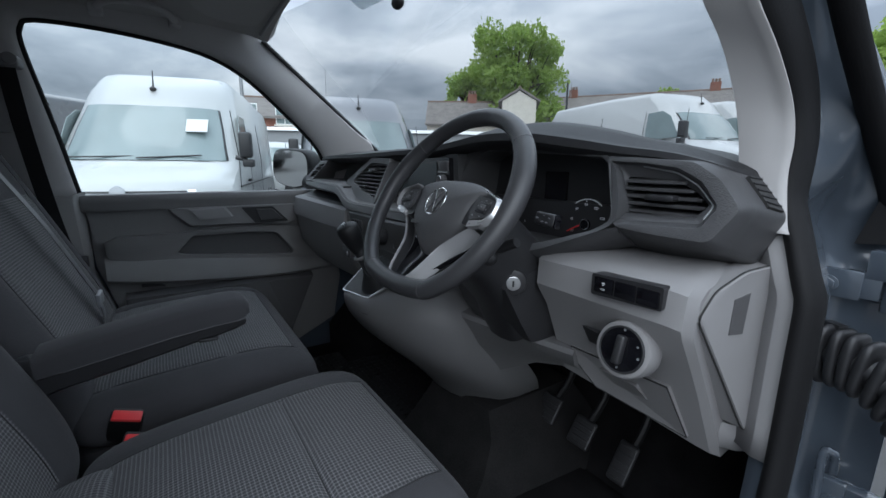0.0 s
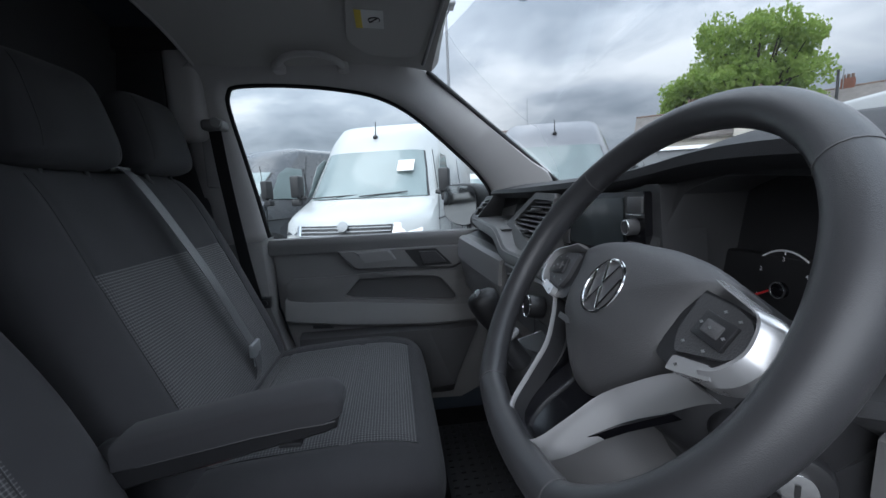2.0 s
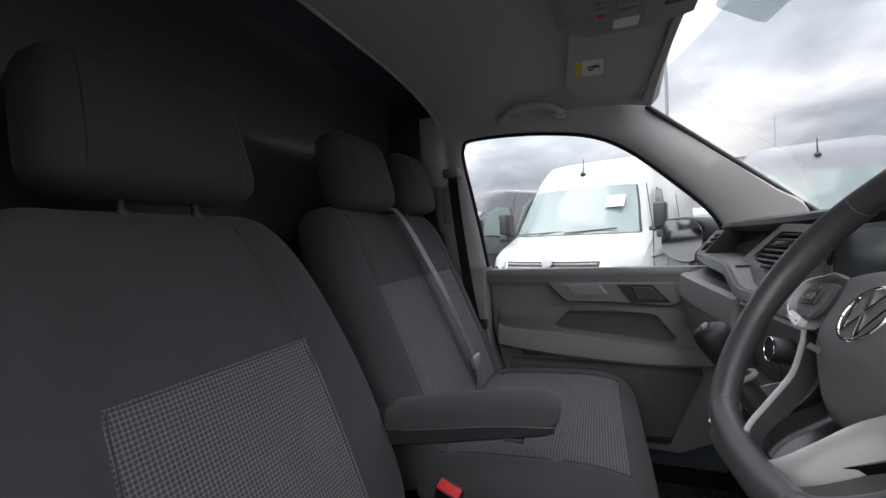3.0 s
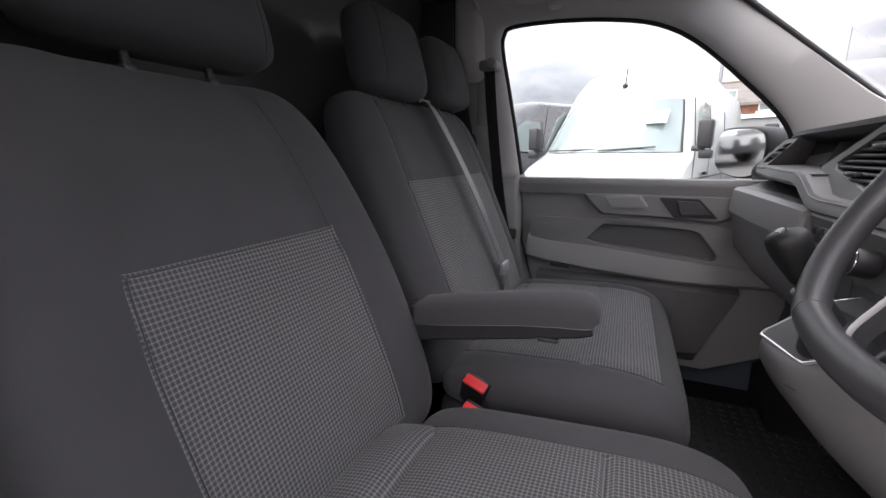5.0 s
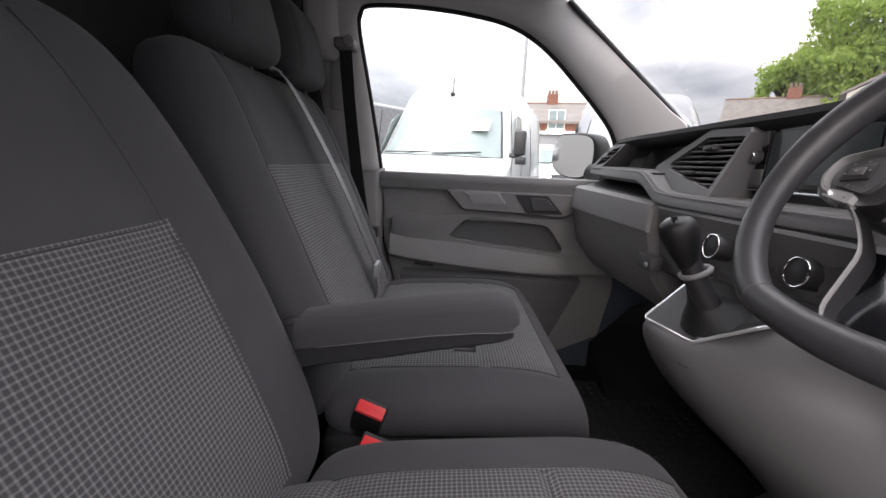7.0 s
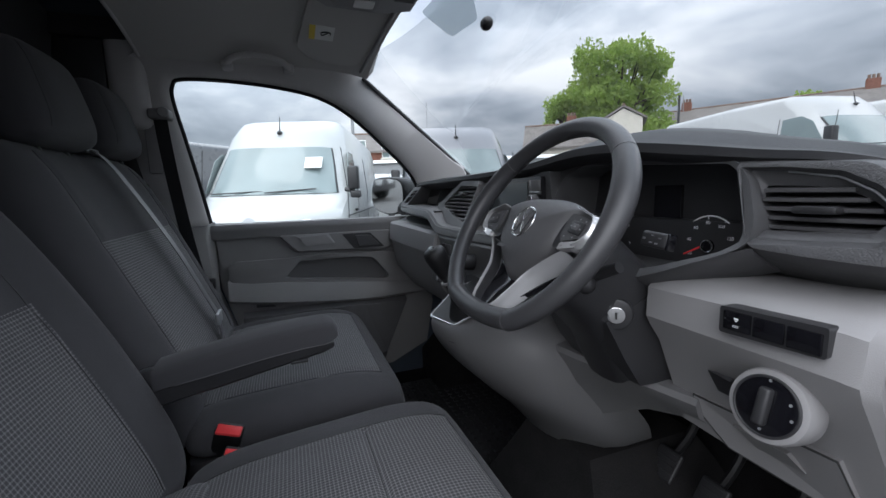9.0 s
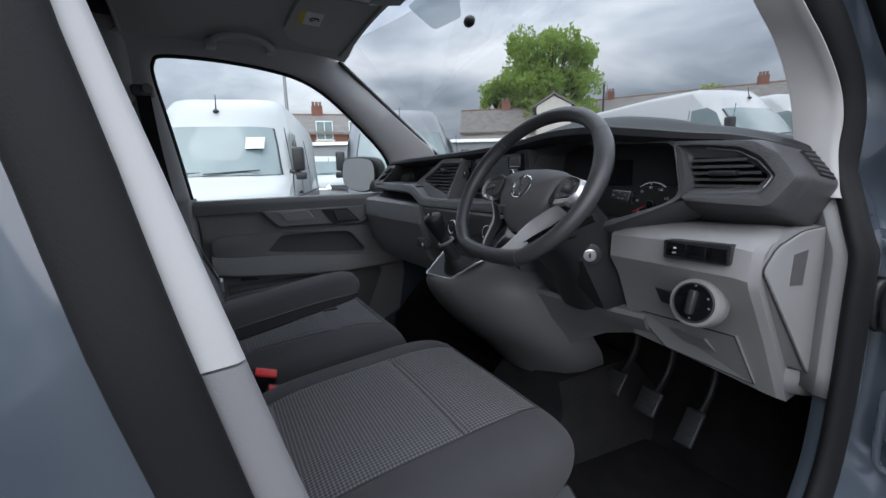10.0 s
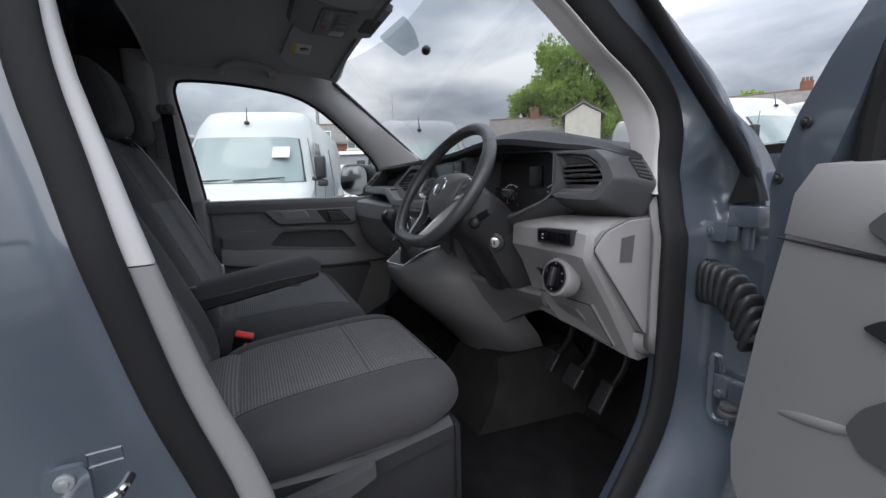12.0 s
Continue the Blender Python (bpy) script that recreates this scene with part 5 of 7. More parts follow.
part("lower_tray", loft([[(-0.74, 0.49, 1.238), (-0.20, 0.485, 1.222), (-0.20, 0.60, 1.222), (-0.74, 0.60, 1.238)], [(-0.74, 0.60, 1.28), (-0.20, 0.60, 1.27), (-0.20, 0.61, 1.27), (-0.74, 0.61, 1.28)]]), M_BLACK, dash)
PAS = [(0.50, 1.240), (0.468, 1.236), (0.458, 1.222), (0.455, 1.165), (0.460, 1.150), (0.480, 1.05), (0.545, 0.965), (0.66, 0.955), (0.74, 1.0), (0.74, 1.238)]


def pas(x, dy, dz, k=1.0):
    return [(x, y + dy + (0.05 * (1 - k)), z + dz * (1 if z > 1.1 else 0)) for y, z in PAS]


glove = part("glove_panel", loft([pas(-0.748, 0.02, 0.0), pas(-0.73, 0.0, 0.002), pas(-0.50, 0.002, 0.0), pas(-0.205, 0.018, -0.006), pas(-0.192, 0.03, -0.008)]), M_DOOR, dash, "mid-grey passenger lower panel", smooth=28)
band = part("pale_band", loft([[(x, y - 0.005 + dy, z) for y, z in ((0.475, 1.2385 + dz), (0.462, 1.230 + dz), (0.457, 1.20), (0.455, 1.163), (0.47, 1.160), (0.475, 1.20))] for x, dy, dz in ((-0.745, 0.02, 0), (-0.73, 0.0, 0.001), (-0.50, 0.002, 0), (-0.20, 0.018, -0.006))]), M_GREY, dash, "light grey band over the glove box", smooth=28)
latch = part("glove_latch", box(-0.225, -0.160, 0.470, 0.50, 1.078, 1.112, 0.004), M_POCKET, dash, "charcoal glove box latch")
part("latch_lock", disc((-0.176, 0.469, 1.090), (0, -1, 0), 0.007, 0.006, 18), M_STEEL, latch)
hvac = part("heater_panel", loft([[(x, 0.480 + dy, 1.226), (x, 0.476 + dy, 1.220), (x, 0.500 + dy, 1.085), (x, 0.515 + dy, 1.075), (x, 0.60 + dy, 1.075), (x, 0.60 + dy, 1.226)] for x, dy in ((-0.195, 0.01), (-0.18, 0.004), (0.0, 0.008), (0.30, 0.022))]), M_FRAME, dash, "charcoal heater control panel", smooth=28)
for x0, x1, z0, z1 in ((-0.155, -0.085, 1.172, 1.205), (-0.070, -0.036, 1.160, 1.203), (-0.022, 0.015, 1.150, 1.20), (0.09, 0.150, 1.150, 1.20), (0.225, 0.29, 1.15, 1.20), (0.02, 0.20, 1.205, 1.217), (-0.02, 0.28, 1.095, 1.135)):
    part("switch", box(x0, x1, 0.474 + 0.05 * (x0 + 0.2) / 0.5 + 0.17 * (1.22 - z1), 0.50, z0, z1, 0.002), M_POCKET, hvac)
for i in range(3):
    for j in range(2):
        part("button", box(-0.152 + 0.0225 * i, -0.132 + 0.0225 * i, 0.4700 + 0.05 * (0.045 + 0.0225 * i) / 0.5 + 0.17 * (1.22 - 1.205), 0.49, 1.1745 + 0.0155 * j, 1.188 + 0.0155 * j, 0.0012), M_BLACK, hvac)
part("chrome_switch", box(-0.018, 0.012, 0.488, 0.50, 1.199, 1.208, 0.001), M_CHROME, hvac)
for x, z, y in ((0.055, 1.178, 0.486), (0.206, 1.174, 0.508)):
    k = part("rotary_knob", disc((x, y - 0.012, z), (0, -1, 0.15), 0.0215, 0.030, 32, 0.002), M_BLACK, hvac)
    part("knob_ring", ring((x, y - 0.028, z + 0.0025), (0, -1, 0.15), 0.0200, 0.0012, 36), M_CHROME, k, "chrome ring")
part("lower_slot", box(-0.06, 0.28, 0.53, 0.56, 1.02, 1.07, 0.004), M_BLACK, hvac)

# Console between the footwells
con = thing("centre_console", "grey plastic gear lever console", "console", at=(0.15, 0.7, FLOOR))
SEC = [  # height, left edge, right edge, rear face y, front y, rise towards the front
    (1.046, 0.020, 0.245, 0.378, 0.60, 0.70), (1.030, 0.008, 0.285, 0.368, 0.62, 0.60), (0.99, -0.002, 0.335, 0.382, 0.66, 0.35), (0.93, -0.004, 0.345, 0.425, 0.70, 0.12), (0.86, 0.002, 0.34, 0.495, 0.76, 0), (0.79, 0.015, 0.325, 0.572, 0.82, 0), (0.735, 0.035, 0.30, 0.622, 0.86, 0), (0.712, 0.055, 0.28, 0.642, 0.88, 0), (0.705, 0.075, 0.26, 0.665, 0.90, 0)]


def con_ring(z, xa, xb, yr, yf, rise):
    w = xb - xa
    pts = [(xa, yf), (xa, yr + 0.10), (xa + 0.004, yr + 0.045), (xa + 0.03, yr + 0.006), (xa + 0.055, yr - 0.002), (xa + 0.36 * w + 0.02, yr + 0.004), (xa + 0.6 * w, yr + 0.018), (xb - 0.07, yr + 0.05), (xb - 0.015, yr + 0.10), (xb, yr + 0.15), (xb, yf)]
    return [(x, y, z + rise * min(0.10, max(0.0, y - yr - 0.012))) for x, y in pts]


rows = [smooth_path(c, 4) for c in zip(*[con_ring(*s) for s in SEC])]
# Console and knee panel: light grey plastic given a darker grey for the shade there.
part("console_body", loft([list(r) for r in zip(*rows)]), M_FRAME, con, "grey console body, darkened for its shade", smooth=40)
part("knee_panel", loft([[(x, yt + 0.03, zt + 0.004), (x, yt + 0.004, zt), (x, yt, zt - 0.010), (x, (yt + yb) / 2 - 0.012, (zt + zb) / 2), (x, yb, zb + 0.012), (x, yb + 0.008, zb), (x, yb + 0.06, zb + 0.004)]
                         for x, yt, zt, yb, zb in ((0.27, 0.53, 1.04, 0.64, 0.80), (0.34, 0.55, 1.035, 0.66, 0.86), (0.45, 0.578, 1.03, 0.672, 0.925), (0.53, 0.600, 1.03, 0.662, 0.955), (0.60, 0.615, 1.03, 0.655, 0.965))]), M_FRAME, con, "grey panel under the steering column, darkened for its shade", smooth=40)
part("console_foot", loft([[(0.06, 0.66, 0.72), (0.30, 0.67, 0.72), (0.30, 1.0, 0.72), (0.06, 1.0, 0.72)], [(0.03, 0.64, 0.66), (0.34, 0.65, 0.66), (0.36, 1.02, 0.66), (0.02, 1.02, 0.66)], [(0.0, 0.60, 0.58), (0.36, 0.61, 0.58), (0.40, 1.05, 0.58), (-0.02, 1.05, 0.58)], [(-0.03, 0.54, FLOOR), (0.38, 0.54, FLOOR), (0.43, 1.05, FLOOR), (-0.04, 1.05, FLOOR)]]), M_TUNNEL, con, "dark carpeted tunnel foot", smooth=50)
BEZ = [(0.012, 0.452, 1.098), (0.044, 0.374, 1.048), (0.054, 0.369, 1.046), (0.140, 0.388, 1.047), (0.156, 0.393, 1.048), (0.212, 0.440, 1.096), (0.225, 0.52, 1.12), (0.015, 0.52, 1.12)]
part("bezel", tube([Vector(q) for q in BEZ], 0.0027, 8, True), M_SILVER, con, "satin silver gear bezel")
part("bezel_well", loft([[(x + (0.12 - x) * 0.03, y + (0.45 - y) * 0.03, z + 0.002) for x, y, z in BEZ], [(x + (0.12 - x) * 0.25, y + (0.45 - y) * 0.25, z - 0.006) for x, y, z in BEZ], [(x + (0.12 - x) * 0.95, y + (0.45 - y) * 0.95, 1.07) for x, y, z in BEZ]]), M_BOOT, con, "black surround inside the bezel")
gear = thing("gear_lever", "black gear lever with a leather boot", "gear lever", at=(0.115, 0.44, 1.06))
bt = [(0.080, 1.052), (0.070, 1.068), (0.050, 1.078), (0.040, 1.090), (0.027, 1.104), (0.022, 1.122)]
rings = []
for r, z in bt:
    k = (z - 1.052) / 0.066
    rings.append([(0.135 + (0.022 * -k) + r * math.cos(t) * (1 + 0.16 * math.sin(5 * t + 9 * k) * (1 - 0.8 * k)), 0.455 - 0.035 * k + r * 0.95 * math.sin(t), z + 0.045 * (1 - k) * math.sin(t)) for t in (2 * math.pi * i / 32 for i in range(32))])
part("boot", loft(rings), M_BOOT, gear, "black leather gear boot", smooth=60)
part("shaft", tube([(0.128, 0.425, 1.10), (0.124, 0.400, 1.14), (0.121, 0.385, 1.172)], [0.020, 0.017, 0.015], 16), M_BLACK, gear)
part("collar", ring((0.1235, 0.398, 1.150), (-0.1, -0.45, 0.9), 0.021, 0.0045, 24), M_DOOR, gear, "pale reverse collar")
part("knob", tube(smooth_path([(0.121, 0.387, 1.160), (0.1205, 0.378, 1.180), (0.120, 0.367, 1.205), (0.1195, 0.358, 1.224), (0.1193, 0.355, 1.231)], 3), [0.015, 0.016, 0.018, 0.0205, 0.023, 0.0252, 0.0268, 0.0275, 0.027, 0.025, 0.021, 0.014, 0.004], 22), M_BOOT, gear, "black ball-shaped knob", smooth=70)
part("knob_cap", disc((0.1193, 0.3475, 1.222), (0, -0.75, 0.65), 0.015, 0.006, 24, 0.001), M_GLOSS, gear)

# Steering column, stalks and key
WC = Vector((0.450, 0.404, 1.312))
WU, WN = Vector((0, 0.551, 0.834)), Vector((0, -0.834, 0.551))
WR = Vector((1, 0, 0))
WROT = Matrix((WR, WU, WN)).transposed().to_4x4()


def wpt(a, b, d=0.0):
    """A place on the wheel: a to the right, b up in its plane, d towards the driver."""
    return WC + WR * a + WU * b + WN * d


col = thing("steering_column", "black steering column shroud with ignition lock", "steering column", at=tuple(wpt(0, 0, -0.2)))
rings = []
for d, hw, up, dn in ((-0.055, 0.062, 0.045, 0.065), (-0.075, 0.085, 0.055, 0.085), (-0.14, 0.090, 0.050, 0.095), (-0.22, 0.088, 0.04, 0.115), (-0.30, 0.080, 0.02, 0.16)):
    rings.append([wpt(math.copysign(abs(math.cos(t)) ** 0.6, math.cos(t)) * hw, (up if math.sin(t) > 0 else dn) * math.copysign(abs(math.sin(t)) ** 0.7, math.sin(t)), d) for t in (2 * math.pi * i / 32 for i in range(32))])
part("shroud", loft(rings), M_BLACK, col, smooth=50)
part("lower_shroud", loft([[(0.36, 0.50, 1.15), (0.53, 0.50, 1.15), (0.55, 0.62, 1.21), (0.34, 0.62, 1.21)], [(0.36, 0.535, 1.08), (0.54, 0.535, 1.08), (0.55, 0.66, 1.08), (0.35, 0.66, 1.08)], [(0.36, 0.575, 1.03), (0.53, 0.575, 1.03), (0.54, 0.68, 1.03), (0.36, 0.68, 1.03)]]), M_BLACK, col, smooth=50)
kn = Vector((0.75, -0.62, -0.05)).normalized()
kc = Vector((0.534, 0.515, 1.163))
part("lock_housing", disc(kc - kn * 0.012, kn, 0.026, 0.03, 32, 0.006), M_BLACK, col)
part("key_barrel", disc(kc + kn * 0.003, kn, 0.0135, 0.008, 28, 0.001), M_CHROME, col, "bright key barrel")
part("key_slot", box(-0.0018, 0.0018, -0.0055, 0.0055, -0.001, 0.0015, 0), M_INK, col, matrix=Matrix.Translation(kc + kn * 0.007) @ kn.to_track_quat("Z", "Y").to_matrix().to_4x4())
stalk = part("wiper_stalk", joined(tube([wpt(0.08, -0.035, -0.10), wpt(0.135, -0.015, -0.09)], [0.010, 0.008], 12), ball(wpt(0.085, -0.05, -0.095), 0.015, (1, 1, 1), 14)), M_BLACK, col, "black wiper stalk")
sm = Matrix.Translation((0.622, 0.497, 1.290)) @ Matrix.Scale(0.70, 4) @ Matrix.Rotation(radians(4), 4, "Y") @ Matrix.Rotation(radians(-12), 4, "X")
part("stalk_paddle", bevelled(box(-0.030, 0.030, -0.010, 0.010, -0.015, 0.015, 0.0), 0.006, 3), M_BLACK, stalk, matrix=sm)
part("paddle_tip", box(0.028, 0.034, -0.0105, 0.0105, -0.0155, 0.0155, 0.003), M_GLOSS, stalk, matrix=sm)
writing("OFF", 0.0042, sm @ pose(0.014, -0.0105, 0.004, 90, 0, 0), M_STEEL, stalk, "symbol")
part("symbol", joined(box(-0.024, -0.017, -0.0108, -0.0102, -0.002, 0.002, 0), box(-0.008, 0.0, -0.0108, -0.0102, -0.007, -0.0045, 0), box(0.005, 0.012, -0.0108, -0.0102, -0.008, -0.005, 0), box(-0.006, 0.0, -0.0108, -0.0102, 0.007, 0.0085, 0)), M_STEEL, stalk, matrix=sm)
part("indicator_stalk", tube([wpt(-0.08, -0.02, -0.10), wpt(-0.17, 0.0, -0.09)], [0.010, 0.012], 12), M_BLACK, col)

# Steering wheel
wheel = thing("steering_wheel", "black leather steering wheel with flat base and silver spoke", "steering wheel", at=tuple(WC))


def rim_at(t):
    a, b = 0.189 * math.sin(t), 0.176 * math.cos(t) - 0.002
    if b < -0.152:
        b = -0.152 - (abs(b) - 0.152) * 0.45
    return a, b


def rim_part(name, t0, t1, n, label, rad=0.0150, mat=None):
    rings = []
    for k in range(n + 1):
        t = t0 + (t1 - t0) * k / n
        a, b = rim_at(t)
        a2, b2 = rim_at(t + 0.01)
        d = (WR * (a2 - a) + WU * (b2 - b)).normalized()
        out = WN.cross(d).normalized()
        thick = rad * (1.0 + 0.16 * max(0, math.cos(2 * (abs(t) - 1.25))) ** 3)
        c = wpt(a, b)
        rings.append([c + out * thick * 1.05 * math.cos(q) + WN * thick * math.sin(q) for q in (2 * math.pi * i / 18 for i in range(18))])
    return part(name, loft(rings), mat or M_LEATHER, wheel, label, smooth=70)


rim_part("rim_top", -0.86, 0.86, 40, "smooth black leather upper rim")
rim_part("rim_side", 0.87, 2.62, 40, "")
rim_part("rim_side", -2.62, -0.87, 40, "")
rim_part("rim_base", 2.63, 2 * math.pi - 2.63, 26, "flattened rim base")
for t in (0.865, -0.865, 2.625, -2.625):
    rim_part("seam", t - 0.004, t + 0.004, 1, "", 0.0154, M_POCKET)


PAD = [(0.0, 0.052), (0.035, 0.0515), (0.07, 0.0465), (0.094, 0.0385), (0.100, 0.0330), (0.096, 0.022), (0.089, 0.006), (0.087, -0.010), (0.083, -0.026), (0.071, -0.043), (0.050, -0.066), (0.033, -0.081), (0.017, -0.0925), (0.0, -0.0955)]
PAD = PAD + [(-a, b) for a, b in PAD[-2:0:-1]]
padc = [tuple(p)[:2] for p in smooth_path([(a, b, 0) for a, b in PAD], 3, True)]


def pad_at(a, b, d):
    """The pad's lower third falls back below a soft crease."""
    return wpt(a, b, d - 0.26 * max(0.0, -0.040 - b))


part("airbag_pad", loft([[pad_at(a * s, -0.012 + (b + 0.012) * s, d) for a, b in padc] for s, d in
                         ((0.97, -0.060), (1.0, -0.034), (1.0, -0.027), (0.985, -0.0215), (0.95, -0.0170), (0.88, -0.0115), (0.78, -0.0075), (0.62, -0.0040), (0.45, -0.0015), (0.25, 0.0), (0.05, 0.0003))]), M_PAD, wheel, "dark grained centre pad", smooth=60)
BA, BB = -0.003, -0.003
lg = part("emblem", ring(wpt(BA, BB, 0.0005), WN, 0.0262, 0.0015, 44), M_CHROME, wheel, "round chrome badge")
part("badge_face", disc(wpt(BA, BB, -0.002), WN, 0.0258, 0.004, 36, 0.0005), M_POCKET, lg)
for a, b, c, d in ((-0.0105, 0.0225, 0.0, 0.003), (0.0105, 0.0225, 0.0, 0.003), (-0.0215, 0.0115, -0.0105, -0.020), (0.0215, 0.0115, 0.0105, -0.020), (-0.0105, -0.020, 0.0, -0.0005), (0.0105, -0.020, 0.0, -0.0005)):
    part("badge_bar", tube([wpt(BA + a, BB + b, 0.0010), wpt(BA + c, BB + d, 0.0010)], 0.0018, 6, flat=0.7), M_CHROME, lg)
part("pad_print", box(-0.013, 0.013, -0.003, 0.003, -0.0004, 0.0004, 0), M_DASH, wheel, "embossed line of unreadable letters", matrix=Matrix.Translation(wpt(-0.045, -0.047, -0.0068)) @ WROT)
part("hub_body", loft([[wpt(a * s, -0.012 + (b + 0.012) * s, d) for a, b in padc] for s, d in ((0.93, -0.040), (0.90, -0.055), (0.72, -0.095), (0.60, -0.11))]), M_BLACK, wheel, "black hub behind the pad", smooth=60)
for s in (-1, 1):
    def face(poly, d0, d1):
        return loft([[wpt(s * a, q, d) for a, q in poly] for d in (d0, d1)])

    PLATE = round_poly([(0.078, 0.026), (0.118, 0.0205), (0.140, 0.0155), (0.147, 0.006), (0.147, -0.010), (0.138, -0.022), (0.10, -0.034), (0.078, -0.030)], 0.006)
    sp = part("spoke", bevelled(face(PLATE, -0.040, -0.0135), 0.003), M_BLACK, wheel, "black side spoke with switches", smooth=30)
    # Satin band: a bright edge inside, falling away outwards to the rim.
    RIMO = smooth_path([(0.102, 0.0330, 0), (0.112, 0.0295, 0), (0.128, 0.0250, 0), (0.147, 0.0198, 0), (0.155, 0.0130, 0), (0.158, 0.0, 0), (0.157, -0.010, 0), (0.150, -0.0220, 0), (0.1400, -0.0290, 0), (0.128, -0.0325, 0)], 3)
    RIMI = smooth_path([(0.103, 0.0302, 0), (0.113, 0.0262, 0), (0.127, 0.0217, 0), (0.141, 0.0165, 0), (0.1455, 0.0100, 0), (0.1475, 0.0, 0), (0.1462, -0.008, 0), (0.1405, -0.0165, 0), (0.1350, -0.0215, 0), (0.127, -0.0245, 0)], 3)
    part("spoke_trim", loft([[wpt(s * i_.x, i_.y, -0.0040), wpt(s * (0.75 * i_.x + 0.25 * o_.x), 0.75 * i_.y + 0.25 * o_.y, -0.0038), wpt(s * o_.x, o_.y, -0.0115), wpt(s * o_.x, o_.y, -0.024), wpt(s * i_.x, i_.y, -0.020)] for o_, i_ in zip(RIMO, RIMI)]), M_SILVER, sp, "satin silver trim band", smooth=40)
    part("silver_key", bevelled(face(round_poly([(0.1025, -0.0250), (0.132, -0.0205), (0.1365, -0.0290), (0.102, -0.0360)], 0.003), -0.018, -0.0065), 0.0014, 2), M_SILVER, sp, "silver rocker key")
    part("switch_plate", bevelled(face(round_poly([(0.093, 0.0215), (0.122, 0.0185), (0.137, 0.0135), (0.143, 0.0070), (0.1435, -0.0060), (0.137, -0.0135), (0.098, -0.0228), (0.091, -0.010)], 0.004), -0.018, -0.0090), 0.0016, 2), M_DASH, sp)
    for w, h, top in ((0.0140, 0.0092, -0.0062), (0.0075, 0.0048, -0.0046)):
        part("button", bevelled(box(-w, w, -h, h, -0.004, 0.0, 0), 0.0014, 2), M_POCKET if w < 0.01 else M_BLACK, sp, matrix=Matrix.Translation(wpt(s * 0.119, 0.0, top)) @ WROT @ Matrix.Rotation(radians(-9 * s), 4, "Z"))
    for a, b_, dd in ((0.1085, 0.002, -0.0061), (0.1295, -0.003, -0.0061), (0.118, 0.0135, -0.0088), (0.131, 0.0105, -0.0088), (0.101, -0.0140, -0.0088), (0.119, -0.0145, -0.0088), (0.109, -0.0300, -0.0063), (0.129, -0.0265, -0.0063), (0.119, 0.0, -0.0044)):
        part("symbol", joined(box(-0.0014, 0.0014, -0.0004, 0.0004, 0, 0.0005, 0), box(-0.0004, 0.0004, -0.0011, 0.0011, 0, 0.0005, 0)), M_STEEL if b_ > -0.02 else M_POCKET, sp, matrix=Matrix.Translation(wpt(s * a, b_, dd)) @ WROT)
# Lower spoke: one satin U whose sharp inner edge stands proud and whose faces fall away to the rim.
IN_U = [(0.108, -0.0330, -0.0145), (0.098, -0.0390, -0.0135), (0.082, -0.0530, -0.0125), (0.0585, -0.0790, -0.0100), (0.047, -0.1100, -0.0050), (0.036, -0.1390, 0.0005), (0.022, -0.1500, 0.0025), (0.0, -0.1520, 0.003)]
OUT_U = [(0.117, -0.0370, -0.037), (0.106, -0.0430, -0.038), (0.088, -0.0590, -0.039), (0.065, -0.0860, -0.037), (0.052, -0.1150, -0.030), (0.041, -0.1440, -0.018), (0.026, -0.1630, -0.009), (0.0, -0.1680, -0.006)]


def whole_u(half):
    return smooth_path([(-a, b, d) for a, b, d in half[:-1]] + [half[-1]] + [(a, b, d) for a, b, d in half[-2::-1]], 4)


edges = list(zip(whole_u(IN_U), whole_u(OUT_U)))
low_spoke = part("lower_spoke", loft([[wpt(i_.x, i_.y, i_.z - 0.004), wpt(i_.x, i_.y, i_.z - 0.0015), wpt(*i_.lerp(o_, 0.06)[:2], i_.z + 0.0006), wpt(*i_.lerp(o_, 0.20)[:2], i_.z - 0.001), wpt(*i_.lerp(o_, 0.60)[:2], i_.lerp(o_, 0.55).z + 0.001), wpt(o_.x, o_.y, o_.z), wpt(o_.x, o_.y, o_.z - 0.006), wpt(*i_.lerp(o_, 0.4)[:2], i_.lerp(o_, 0.4).z - 0.008)] for i_, o_ in edges]), M_SILVER, wheel, "satin silver U-shaped lower spoke", smooth=45)
part("spoke_lining", loft([[wpt(*i_.lerp(o_, 0.02)[:2], i_.z - 0.004), wpt(*i_.lerp(o_, 0.02)[:2], i_.z - 0.022), wpt(*i_.lerp(o_, 0.12)[:2], i_.z - 0.022), wpt(*i_.lerp(o_, 0.12)[:2], i_.z - 0.006)] for i_, o_ in edges]), M_BLACK, low_spoke, "black back of the spoke", smooth=45)
part("spoke_inlay", loft([[wpt(a * k, b, d) for a in (-1, -0.4, 0.4, 1)] + [wpt(a * k, b, d - 0.010) for a in (1, 0.4, -0.4, -1)] for k, b, d in ((0.086, -0.062, -0.046), (0.062, -0.095, -0.034), (0.046, -0.125, -0.022), (0.026, -0.152, -0.014))]), M_GLOSS, wheel, "gloss black inlay inside the spoke")

